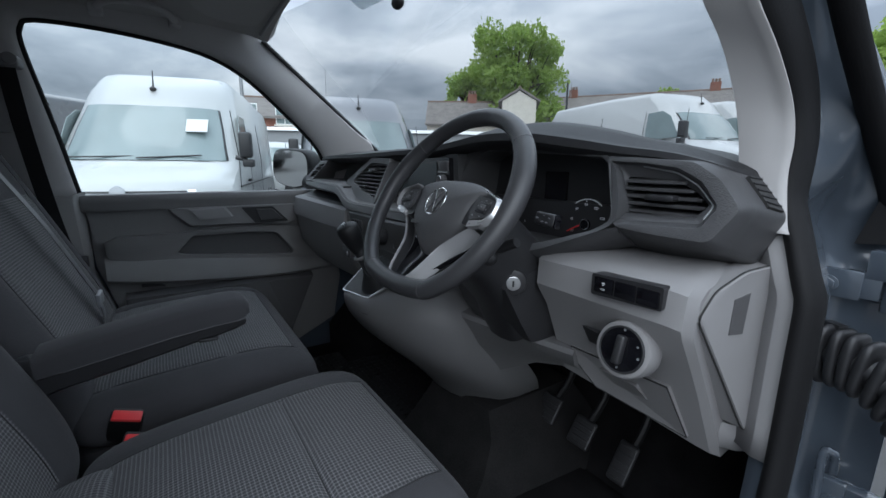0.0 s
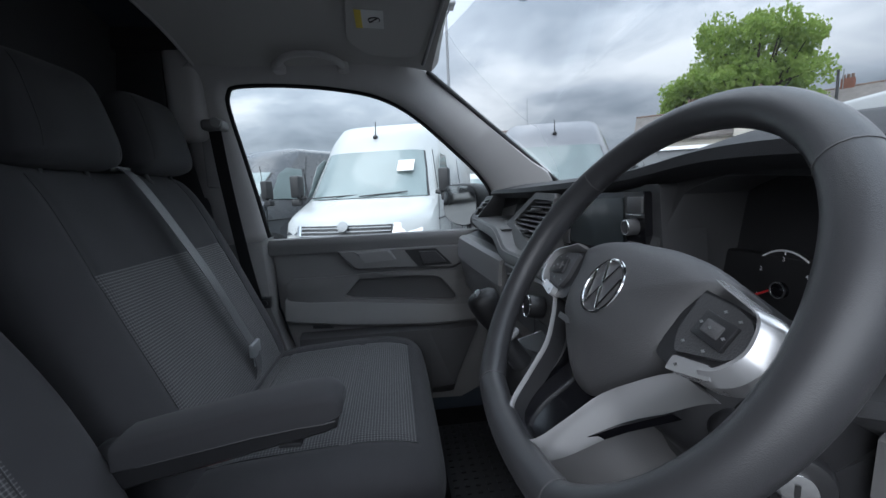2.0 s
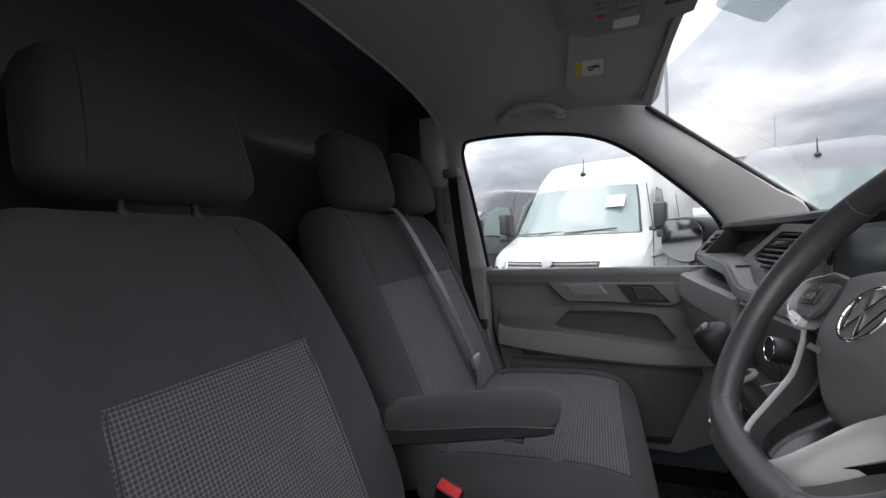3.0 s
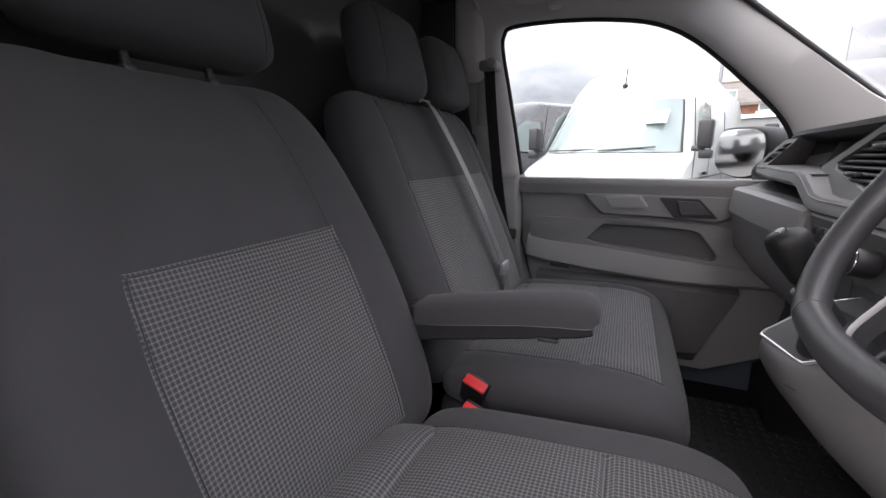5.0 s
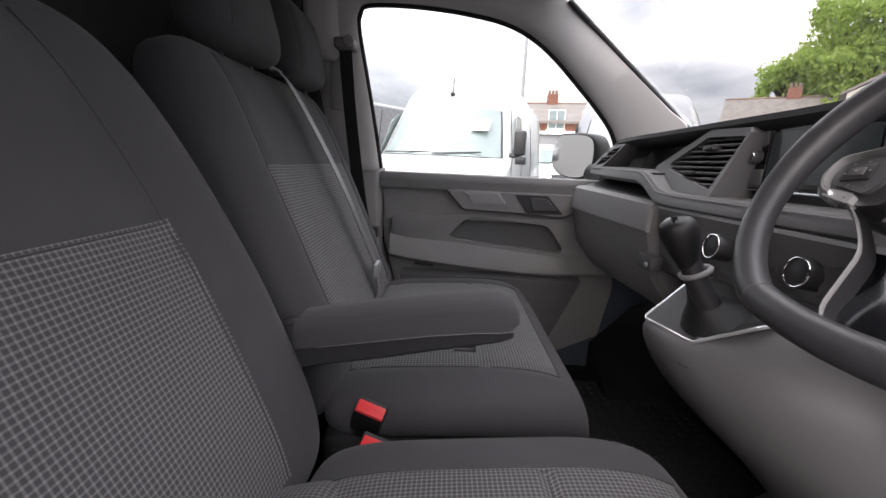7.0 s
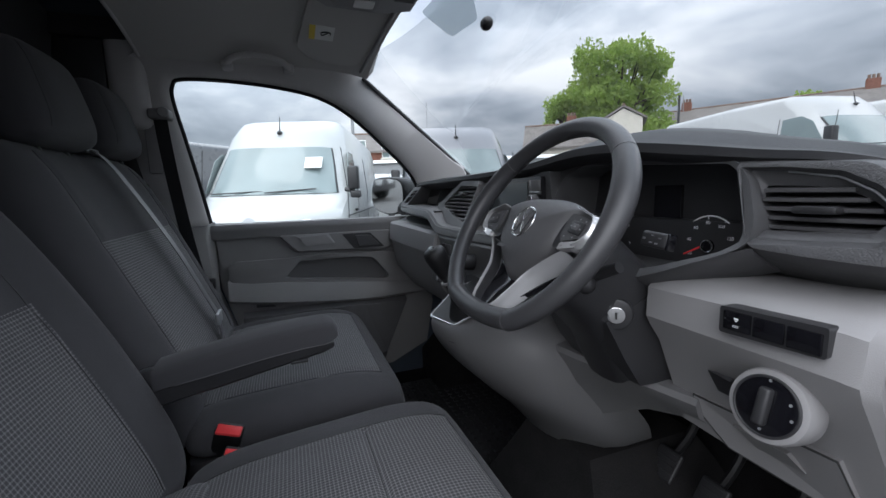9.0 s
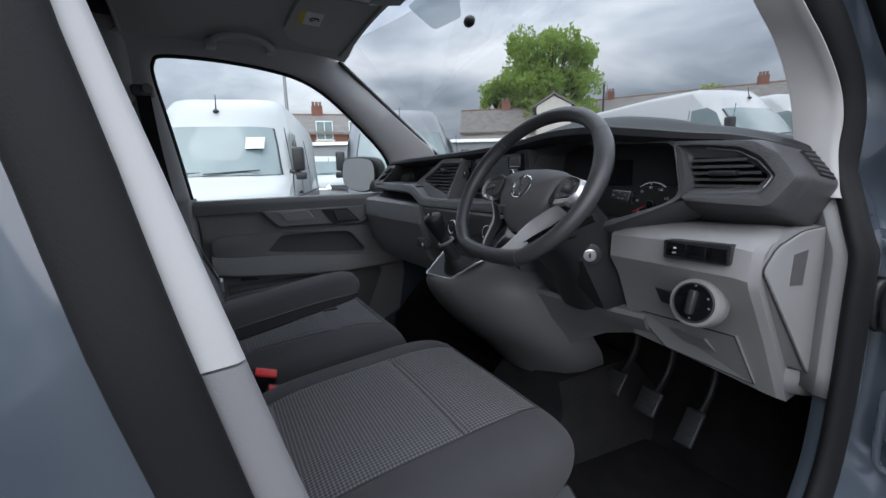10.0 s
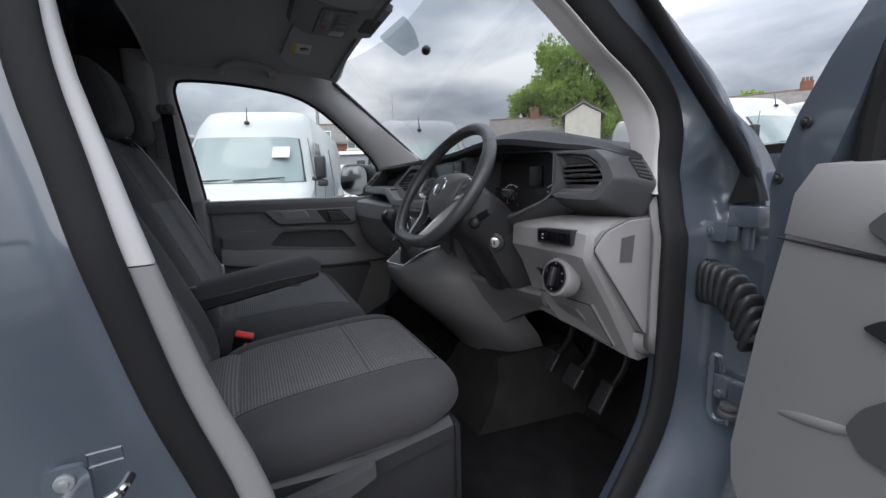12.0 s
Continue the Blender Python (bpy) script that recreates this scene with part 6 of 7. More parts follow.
# Pedals
for name, x, y, z, w, h in (("accelerator_pedal", 0.575, 0.87, 0.66, 0.05, 0.10), ("brake_pedal", 0.46, 0.86, 0.68, 0.065, 0.075), ("clutch_pedal", 0.345, 0.86, 0.69, 0.065, 0.075)):
    p = thing(name, "black ribbed rubber " + name.replace("_", " "), "pedal", "pedals", at=(x, y, z))
    q = pose(x, y, z, -35, 0, 0)
    pad = part("pad", box(-w / 2, w / 2, -0.006, 0.006, -h / 2, h / 2, 0.006, 3), M_MAT, p, matrix=q)
    for i in range(5):
        part("rib", box(-w / 2 + 0.006, w / 2 - 0.006, -0.009, -0.004, -h / 2 + h * (i + 0.35) / 5, -h / 2 + h * (i + 0.65) / 5, 0.001), M_MAT, pad, matrix=q)
    part("arm", tube(smooth_path([(x, y + 0.01, z), (x, y + 0.10, z + 0.10), (x, y + 0.10, z + 0.36)], 5), 0.010, 8), M_BOOT, p, "black steel pedal arm")

# ---- passenger door ----
door1 = thing("door_1", "closed passenger door with a grey moulded card", "door", kind="structure", at=(-0.82, 0.2, 0.6))
CARD = [(-0.235, 1.25), (-0.222, 1.0), (-0.165, 0.80), (-0.12, 0.60), (0.45, 0.58), (0.62, 0.66), (0.66, 0.85), (0.64, 1.25)]
part("card", prism(CARD, "x", -0.86, -0.800, 0.006), M_DOOR, door1, "mid-grey moulded door card")
part("top_rail", loft([[(-0.835, y, 1.254), (-0.79, y, 1.258), (-0.774, y, 1.254), (-0.766, y, 1.243), (-0.7645, y, 1.228), (-0.7655, y, 1.226), (-0.764, y, 1.206), (-0.767, y, 1.199), (-0.79, y, 1.198), (-0.835, y, 1.20)] for y in (-0.236, 0.0, 0.3, 0.46, 0.62)]), M_DOOR, door1, "grey padded top rail", smooth=35)
part("upper_panel", prism(round_poly([(-0.228, 1.204), (-0.212, 1.085), (0.03, 1.090), (0.12, 1.09), (0.50, 1.09), (0.66, 1.10), (0.63, 1.204)], 0.008), "x", -0.83, -0.7785, 0.004), M_DOOR, door1, "grey upper door panel")
HOUSE = round_poly([(0.002, 1.202), (0.066, 1.128), (0.238, 1.125), (0.434, 1.113), (0.505, 1.145), (0.545, 1.202)], 0.012)
part("grip_housing", loft([[(-0.785, y, z) for y, z in HOUSE], [(-0.765, y, z) for y, z in HOUSE], [(-0.7545, 0.27 + (y - 0.27) * 0.965, 1.17 + (z - 1.17) * 0.86) for y, z in HOUSE]]), M_DOOR, door1, "raised housing of the door grip", smooth=30)
part("pull_cup", loft([[(-0.7555, 0.066, 1.197), (-0.7555, 0.196, 1.202), (-0.7555, 0.222, 1.164), (-0.7555, 0.104, 1.157)], [(-0.7500, 0.080, 1.190), (-0.7500, 0.188, 1.195), (-0.7480, 0.217, 1.160), (-0.7480, 0.106, 1.154)]]), M_GREY, door1, "pale pull cup", smooth=0)
bz = part("handle_bezel", prism(round_poly([(0.252, 1.194), (0.371, 1.194), (0.431, 1.130), (0.301, 1.128)], 0.006), "x", -0.7575, -0.7515, 0.002), M_BLACK, door1, "dark door handle recess")
part("handle", loft([[(-0.753, y, z) for y, z in round_poly([(0.303, 1.187), (0.370, 1.185), (0.411, 1.140), (0.318, 1.138)], 0.005)], [(-0.7455, 0.35 + (y - 0.35) * 0.9, 1.163 + (z - 1.163) * 0.88) for y, z in round_poly([(0.303, 1.187), (0.370, 1.185), (0.411, 1.140), (0.318, 1.138)], 0.005)]]), M_DASH, bz, "charcoal release handle", smooth=30)
POCKET = [(0.016, 1.026), (0.085, 1.098), (0.126, 1.104), (0.360, 1.086), (0.385, 1.078), (0.448, 0.998), (0.440, 0.985), (0.420, 0.983), (0.05, 1.019)]
pk = part("pocket_rim", frame_ring(round_poly(POCKET, 0.008), round_poly([(-0.19, 1.108), (0.03, 1.107), (0.10, 1.112), (0.24, 1.112), (0.44, 1.108), (0.56, 1.08), (0.64, 0.95), (0.418, 0.955), (0.036, 0.997), (-0.112, 1.002), (-0.19, 1.02)], 0.01), 0.0, 0.0, 0.032, 120), M_DOOR, door1, "moulded surround of the door pocket", smooth=35)
for v in pk.data.vertices:
    y, d, z = v.co.x, v.co.y, v.co.z
    v.co = (-0.7685 - d, y, z)
part("pocket", prism([(-0.02, 1.005), (0.065, 1.107), (0.41, 1.107), (0.47, 0.965)], "x", -0.803, -0.797, 0), M_POCKET, door1, "dark pocket lining")
part("lower_swage", loft([[(-0.80, y, a + 0.006), (-0.7695, y, a), (-0.764, y, a - 0.006), (-0.7485, y, b + 0.012), (-0.7465, y, b), (-0.758, y, b - 0.012), (-0.80, y, b - 0.016)] for y, a, b in ((-0.195, 1.030, 0.958), (-0.112, 1.016, 0.944), (0.036, 1.009, 0.927), (0.18, 0.994, 0.916), (0.318, 0.980, 0.908), (0.418, 0.970, 0.908), (0.513, 0.966, 0.912), (0.62, 0.963, 0.917))]), M_DOOR, door1, "sloping moulded swage of the door card", smooth=40)
part("lower_panel", prism([(-0.200, 0.94), (-0.165, 0.80), (-0.12, 0.60), (0.45, 0.58), (0.62, 0.66), (0.655, 0.85), (0.645, 0.94)], "x", -0.83, -0.782, 0.005), M_DOOR, door1)
part("bin_slot", prism([(-0.10, 0.932), (-0.04, 0.926), (-0.025, 0.916), (-0.10, 0.920)], "x", -0.765, -0.748, 0.001), M_BLACK, door1)
part("lower_bin", loft([[(-0.79, y, 0.90), (-0.735, y, 0.885), (-0.725, y, 0.70), (-0.75, y, 0.60), (-0.79, y, 0.60)] for y in (-0.15, 0.1, 0.33)]), M_POCKET, door1, "charcoal lower door bin", smooth=40)
part("bin_front", loft([[(-0.79, 0.33, 0.90), (-0.735, 0.33, 0.88), (-0.73, 0.33, 0.65), (-0.79, 0.33, 0.60)], [(-0.79, 0.52, 0.90), (-0.745, 0.52, 0.88), (-0.75, 0.42, 0.65), (-0.79, 0.42, 0.60)]]), M_POCKET, door1)
part("wheel_arch", loft([[(-0.80, y, FLOOR), (-0.80, y, z), (-0.66, y, z - 0.03), (-0.56, y, FLOOR)] for y, z in ((0.60, 0.62), (0.75, 0.78), (0.95, 0.86), (1.15, 0.88))]), M_FLOOR, door1, smooth=60)

# Passenger door mirror
mir = thing("door_mirror", "black door mirror with a bright glass", "mirror", at=(-0.95, 0.6, 1.27))
hx = [(-1.075, 1.300), (-1.06, 1.415), (-0.99, 1.432), (-0.885, 1.420), (-0.862, 1.36), (-0.885, 1.275), (-0.98, 1.256)]
mc = [tuple(p)[:2] for p in smooth_path([(a, b, 0) for a, b in hx], 4, True)]
cx, cz = -0.968, 1.345
MROT = Matrix.Translation((cx, 0.52, cz)) @ Matrix.Rotation(radians(34), 4, "Z") @ Matrix.Rotation(radians(3), 4, "X") @ Matrix.Translation((-cx, -0.52, -cz))
part("mirror_shell", loft([[(cx + (a - cx) * s, y, cz + (b - cz) * s) for a, b in mc] for s, y in ((0.94, 0.500), (1.0, 0.505), (1.03, 0.53), (0.98, 0.58), (0.75, 0.625), (0.3, 0.64))]), M_BOOT, mir, "black mirror shell", smooth=60, matrix=MROT)
part("mirror_glass", loft([[(cx + (a - cx) * 0.93, y, cz + (b - cz) * 0.93) for a, b in mc] for y in (0.4965, 0.503)]), M_MIRROR, mir, "bright mirror glass", smooth=0, matrix=MROT)
part("mirror_foot", tube([(-0.90, 0.56, 1.29), (-0.84, 0.60, 1.26)], [0.035, 0.04], 12), M_BLACK, mir)

# ---- driver's door, standing open ----
TH = radians(68)
HP = Vector((0.968, 0.880, 0.0))
DM = Matrix((Vector((math.sin(TH), -math.cos(TH), 0)), Vector((math.cos(TH), math.sin(TH), 0)), Vector((0, 0, 1)))).transposed().to_4x4()
DM.translation = HP
door2 = thing("door_2", "driver's door standing open, blue-grey with a grey card", "door", kind="structure", at=(0.968, 0.88, 0.5))
# Local: x along the door from its hinges, y from inside to outside, z up.
part("door_shell", loft([[(0.085, y, 0.50), (0.085, y, 1.20), (0.12, y, 1.30), (0.14, y, 1.24), (1.02, y, 1.24), (1.06, y, 0.9), (0.98, y, 0.50)] for y in (-0.045, 0.02)]), M_BODY, door2, "blue-grey painted door shell", smooth=30, matrix=DM)
FR = [(0.50, 0.07, 0.10, -0.055), (1.10, 0.072, 0.11, -0.055), (1.22, 0.076, 0.14, -0.055), (1.30, 0.068, 0.16, -0.055), (1.36, 0.085, 0.185, -0.055), (1.42, 0.108, 0.205, -0.053), (1.50, 0.150, 0.225, -0.048), (1.60, 0.215, 0.275, -0.04), (1.72, 0.315, 0.37, -0.025), (1.80, 0.42, 0.46, -0.02)]
part("edge_flange", loft([[(a, y, z), (c, y, z), (c, 0.0, z), (a, 0.0, z)] for z, a, c, y in FR] + [[(0.90, -0.02, 1.82), (0.90, -0.02, 1.78), (0.90, 0.0, 1.78), (0.90, 0.0, 1.82)]]), M_BODY, door2, "painted window frame of the door", smooth=40, matrix=DM)
part("window_channel", tube([(0.215, -0.035, 1.25), (0.217, -0.035, 1.40), (0.238, -0.035, 1.50), (0.30, -0.03, 1.60), (0.39, -0.02, 1.71), (0.48, -0.015, 1.765), (0.9, -0.015, 1.77)], 0.018, 8), M_RUBBER, door2, "black rubber window channel", matrix=DM)
pane = part("pane", loft([[(0.13, -0.035, 1.24), (0.14, -0.035, 1.40), (0.30, -0.025, 1.64), (0.45, -0.015, 1.76), (0.9, -0.015, 1.76), (1.0, -0.035, 1.24)], [(0.13, -0.031, 1.24), (0.14, -0.031, 1.40), (0.30, -0.021, 1.64), (0.45, -0.011, 1.76), (0.9, -0.011, 1.76), (1.0, -0.031, 1.24)]]), M_GLASS, door2, "clear door window", smooth=0, matrix=DM)
pane.visible_shadow = False
DC = DM @ Matrix.Translation((0.07, 0.040, 0))
CARD2 = [(0.10, 0.60), (0.012, 0.735), (0.004, 0.80), (0.037, 1.03), (0.078, 1.225), (0.98, 1.225), (1.0, 0.9), (0.93, 0.55)]
part("card", loft([[(a + 0.01 * k, y, b) for a, b in CARD2] for y, k in ((-0.06, 0), (-0.125, 0), (-0.137, 1))]), M_GREY, door2, "grey moulded door card", smooth=30, matrix=DC)
part("top_rail", loft([[(0.085, -0.06, 1.225), (0.085, -0.138, 1.225), (0.10, -0.142, 1.29), (0.115, -0.125, 1.335), (0.125, -0.06, 1.340)], [(0.25, -0.06, 1.215), (0.25, -0.145, 1.215), (0.25, -0.150, 1.28), (0.24, -0.125, 1.330), (0.24, -0.06, 1.335)], [(0.40, -0.06, 1.20), (0.40, -0.145, 1.20), (0.40, -0.15, 1.235), (0.38, -0.12, 1.262), (0.38, -0.06, 1.265)], [(0.98, -0.06, 1.20), (0.98, -0.145, 1.20), (0.98, -0.15, 1.235), (0.98, -0.12, 1.26), (0.98, -0.06, 1.26)]]), M_GREY, door2, "grey padded rail of the door", smooth=40, matrix=DC)
part("swage", tube([(0.080, -0.1260, 0.910), (0.11, -0.1290, 0.925), (0.152, -0.1310, 0.938), (0.20, -0.1310, 0.952), (0.226, -0.1300, 0.962)], [0.006, 0.009, 0.011, 0.011, 0.009], 20), M_GREY, door2, "moulded ridge of the door card", smooth=60, matrix=DC)
# No hollows here: three dark plates on the card give the recesses their shade.
part("pocket", prism(round_poly([(0.218, 0.965), (0.238, 1.005), (0.275, 1.04), (0.80, 1.04), (0.80, 0.93), (0.245, 0.938)], 0.012), "y", -0.1415, -0.1365, 0.001), M_POCKET, door2, "flat dark plate for the shade in the door pocket", matrix=DC)
part("handle_recess_shade", prism(round_poly([(0.225, 1.115), (0.252, 1.135), (0.60, 1.14), (0.60, 1.10), (0.27, 1.10)], 0.008), "y", -0.1445, -0.1365, 0.001), M_BLACK, door2, "flat black plate for the shade in the handle recess", matrix=DC)
part("latch_recess_shade", prism(round_poly([(0.222, 1.252), (0.245, 1.275), (0.50, 1.28), (0.50, 1.235), (0.245, 1.235)], 0.008), "y", -0.1535, -0.1475, 0.001), M_POCKET, door2, "flat charcoal plate for the shade in the latch recess", matrix=DC)
for x, z in ((0.128, 1.404), (0.085, 1.314)):
    part("screw", joined(disc((x, -0.055, z), (0, -1, 0), 0.010, 0.008, 18), disc((x, -0.059, z), (0, -1, 0), 0.005, 0.008, 12)), M_BLACK, door2, "black cap screw", matrix=DM)
part("mirror_housing", ball((0.28, 0.05, 1.38), 0.09, (1.2, 0.7, 1.1), 20), M_BLACK, door2, "black outer mirror seen past the glass", matrix=DM)
part("card_line", tube([(0.074, -0.1385, 1.218), (0.25, -0.1385, 1.208), (0.42, -0.1385, 1.192), (0.95, -0.1385, 1.19)], 0.0022, 6), M_INK, door2, matrix=DC)

# Hinges, check strap and cable gaiter
z, hh = 1.205, 0.022
h = part("hinge", joined(box(0.872, 0.925, 0.830, 0.842, z - hh, z + hh, 0.003), box(0.905, 0.945, 0.832, 0.852, z - hh + 0.004, z + hh, 0.003)), M_BODY, door2, "painted upper hinge")
part("knuckle", joined(box(0.925, 0.985, 0.830, 0.868, z + 0.012, z + 0.055, 0.004), disc((0.955, 0.852, z + 0.01), (0, 0, 1), 0.012, 0.09, 20)), M_BODY, h)
part("bolt", joined(disc((0.888, 0.826, z - 0.002), (0, -1, 0), 0.010, 0.010, 6, 0.001), disc((0.888, 0.829, z - 0.002), (0, -1, 0), 0.013, 0.005, 20, 0.001)), M_BODY, h)
h = part("hinge", joined(box(0.917, 0.957, 0.822, 0.840, 0.850, 0.897, 0.004), box(0.945, 1.00, 0.830, 0.858, 0.835, 0.89, 0.006)), M_BODY, door2, "painted lower hinge")
part("check_rod", tube(smooth_path([(0.938, 0.834, 0.905), (0.938, 0.826, 0.935), (0.932, 0.822, 0.942), (0.926, 0.818, 0.935), (0.927, 0.816, 0.86), (0.930, 0.816, 0.815), (0.944, 0.816, 0.800), (0.966, 0.818, 0.805)], 5), 0.0065, 10), M_BODY, h, "bent painted check rod")
part("roller", joined(disc((0.968, 0.818, 0.828), (0.1, 0, 1), 0.021, 0.012, 24), disc((0.968, 0.818, 0.842), (0.1, 0, 1), 0.017, 0.010, 24)), M_POCKET, h)
part("bolt", joined(disc((0.944, 0.817, 0.862), (0, -1, 0), 0.009, 0.012, 6, 0.001), disc((0.944, 0.820, 0.862), (0, -1, 0), 0.012, 0.004, 20, 0.001)), M_BODY, h)
gp = smooth_path([(0.890, 0.828, 1.096), (0.920, 0.808, 1.100), (0.950, 0.798, 1.098), (0.985, 0.788, 1.080), (1.012, 0.780, 1.048), (1.028, 0.778, 1.015)], 8)
gt = part("cable_gaiter", tube(gp, 0.020, 14), M_BLACK, door2, "black ribbed rubber cable gaiter")
part("end_flange", loft([[(0.874, 0.832, 1.136), (0.892, 0.822, 1.146), (0.914, 0.810, 1.146), (0.918, 0.808, 1.060), (0.900, 0.816, 1.048), (0.884, 0.828, 1.052)], [(0.882, 0.842, 1.136), (0.900, 0.834, 1.146), (0.922, 0.822, 1.146), (0.926, 0.820, 1.060), (0.908, 0.828, 1.048), (0.892, 0.840, 1.052)]]), M_BLACK, gt, smooth=30)
for k in range(5, len(gp) - 1, 4):
    f_ = k / len(gp)
    d = ((gp[k + 1] - gp[k - 1]).normalized() * 0.5 + Vector((0.8, -0.25, 0))).normalized()
    u_ = d.cross(Vector((0, 0, 1))).normalized()
    v_ = u_.cross(d).normalized()
    rr = [(0.50, -0.0075), (0.88, -0.0062), (0.98, -0.0035), (1.0, 0.0), (0.98, 0.0035), (0.88, 0.0062), (0.50, 0.0075)]
    hw_, hh_ = 0.026, 0.047 - 0.006 * f_
    part("rib", loft([[gp[k] + d * dd + u_ * hw_ * q * math.copysign(abs(math.cos(w)) ** 0.6, math.cos(w)) + v_ * hh_ * q * math.copysign(abs(math.sin(w)) ** 0.6, math.sin(w)) for w in (2 * math.pi * i / 24 for i in range(24))] for q, dd in rr]), M_BLACK, gt, smooth=60)
ON_PILLAR = Matrix.Translation((1.452, -0.057, 1.322)) @ Matrix.Scale(1.05, 4) @ Matrix.Translation((-1.452, 0.057, -1.322))
st = thing("striker", "steel door striker and catch on the pillar", "striker", at=(0.935, -0.25, 1.02))
part("plate", prism(round_poly([(-0.262, 1.002), (-0.224, 1.002), (-0.224, 1.056), (-0.262, 1.056)], 0.014), "x", 0.956, 0.964, 0.002), M_BODY, st, "painted striker plate", matrix=ON_PILLAR)
part("loop", tube(smooth_path([(0.964, -0.248, 1.018), (0.988, -0.243, 1.020), (0.995, -0.225, 1.024), (0.988, -0.200, 1.028), (0.960, -0.194, 1.028)], 4), 0.006, 10), M_CHROME, st, "bright striker loop", matrix=ON_PILLAR)
part("bolt", joined(disc((0.966, -0.243, 1.042), (1, 0, 0), 0.009, 0.006, 20), disc((0.969, -0.243, 1.042), (1, 0, 0), 0.005, 0.004, 12)), M_STEEL, st, matrix=ON_PILLAR)
part("embossed_panel", tube([(0.9625, y, z) for y, z in ((-0.224, 1.064), (-0.196, 1.065), (-0.195, 1.052), (-0.224, 1.050))], 0.0016, 6, True), M_BODY, st, matrix=ON_PILLAR)

# ---- overhead ----
oh = thing("overhead_console", "grey overhead console with lamp and switches", "overhead console", at=(-0.03, 0.2, 1.89))
part("console_shell", loft([[(-0.15, 0.115, 1.895), (-0.12, 0.12, 1.862), (0.12, 0.12, 1.862), (0.15, 0.115, 1.895)], [(-0.16, 0.18, 1.895), (-0.135, 0.18, 1.838), (0.135, 0.18, 1.838), (0.16, 0.18, 1.895)], [(-0.16, 0.32, 1.885), (-0.14, 0.32, 1.838), (0.14, 0.32, 1.838), (0.16, 0.32, 1.885)], [(-0.14, 0.40, 1.86), (-0.13, 0.40, 1.848), (0.13, 0.40, 1.848), (0.14, 0.40, 1.86)]]), M_GREY, oh, "grey console shell", smooth=35)
part("lamp_panel", prism(round_poly([(-0.11, 0.19), (0.11, 0.19), (0.11, 0.30), (-0.11, 0.30)], 0.015), "z", 1.832, 1.845, 0.002), M_DOOR, oh)
part("sos_button", box(-0.040, -0.030, 0.208, 0.222, 1.829, 1.834, 0.002), M_RED, oh, "small red button")
part("lamp_lens", prism(round_poly([(-0.10, 0.24), (-0.06, 0.24), (-0.06, 0.29), (-0.10, 0.29)], 0.006), "z", 1.829, 1.834, 0.001), M_LABEL, oh, "white lamp lens")
for i in range(6):
    part("switch", box(-0.015 + 0.02 * i, 0.001 + 0.02 * i, 0.20, 0.222, 1.828, 1.834, 0.0015), M_GREY, oh)
for i in range(4):
    part("switch", box(-0.05 + 0.036 * i, -0.02 + 0.036 * i, 0.245, 0.285, 1.828, 1.834, 0.0015), M_GREY, oh)
for i in range(10):
    part("speaker_slot", box(-0.05 + 0.011 * i, -0.045 + 0.011 * i, 0.335, 0.385, 1.834, 1.842, 0), M_POCKET, oh)
vis = thing("sun_visor", "grey sun visor with a warning label", "sun visor", at=(-0.34, 0.28, 1.84))
VP = round_poly([(-0.585, 0.165), (-0.50, 0.115), (-0.20, 0.145), (-0.165, 0.20), (-0.18, 0.365), (-0.24, 0.372), (-0.585, 0.325), (-0.60, 0.25)], 0.03)


def vz(x, y, h=0.0):
    """Under face of the visor, a plane that dips towards the door."""
    return 1.858 + 0.14 * (x + 0.39) - 0.10 * max(0.0, y - 0.25) - h


part("visor_flap", loft([[(x, y, 1.858 + 0.14 * (x + 0.39) - 0.05 * (y - 0.25) + h) for x, y in VP] for h in (0.0, 0.016)]), M_LINER, vis, "cloth-covered flap", smooth=40)
part("visor_rod", tube([(-0.16, 0.378, 1.878), (-0.62, 0.345, 1.815)], 0.006), M_GREY, vis)
part("visor_clip", box(-0.175, -0.145, 0.35, 0.385, 1.865, 1.892, 0.006), M_GREY, vis)


def on_visor(poly, h):
    return loft([[(x, y, 1.858 + 0.14 * (x + 0.39) - 0.05 * (y - 0.25) - h - d) for x, y in poly] for d in (0.0, 0.0006)])


lab = part("warning_label", on_visor([(-0.43, 0.150), (-0.345, 0.150), (-0.345, 0.225), (-0.43, 0.225)], 0.0006), M_LABEL, vis, "white airbag label with a yellow edge", smooth=0)
part("label_band", on_visor([(-0.43, 0.150), (-0.345, 0.150), (-0.345, 0.168), (-0.43, 0.168)], 0.0014), M_YELLOW, lab, smooth=0)
part("label_sign", joined(ring((-0.388, 0.200, vz(-0.388, 0.2) + 0.0007), (0, 0, -1), 0.015, 0.0016), tube([(-0.40, 0.188, vz(-0.4, 0.19) + 0.0007), (-0.377, 0.212, vz(-0.377, 0.21) + 0.0007)], 0.0016, 6)), M_INK, lab)
vis2 = copy_thing(vis, Matrix.Translation((0.40, 0.28, 1.84)))
grab = thing("grab_handle", "pale grey folding grab handle", "grab handle", at=(-0.62, 0.0, 1.83))
part("bar", tube(smooth_path([(-0.640, -0.112, 1.812), (-0.605, -0.102, 1.822), (-0.578, -0.065, 1.832), (-0.570, -0.01, 1.835), (-0.578, 0.045, 1.830), (-0.605, 0.080, 1.818), (-0.640, 0.090, 1.803)], 5), 0.012, 12, flat=0.8), M_TRIM, grab, smooth=60)
for y in (-0.112, 0.088):
    part("pivot", box(-0.665, -0.615, y - 0.018, y + 0.018, 1.798, 1.828, 0.008), M_TRIM, grab)
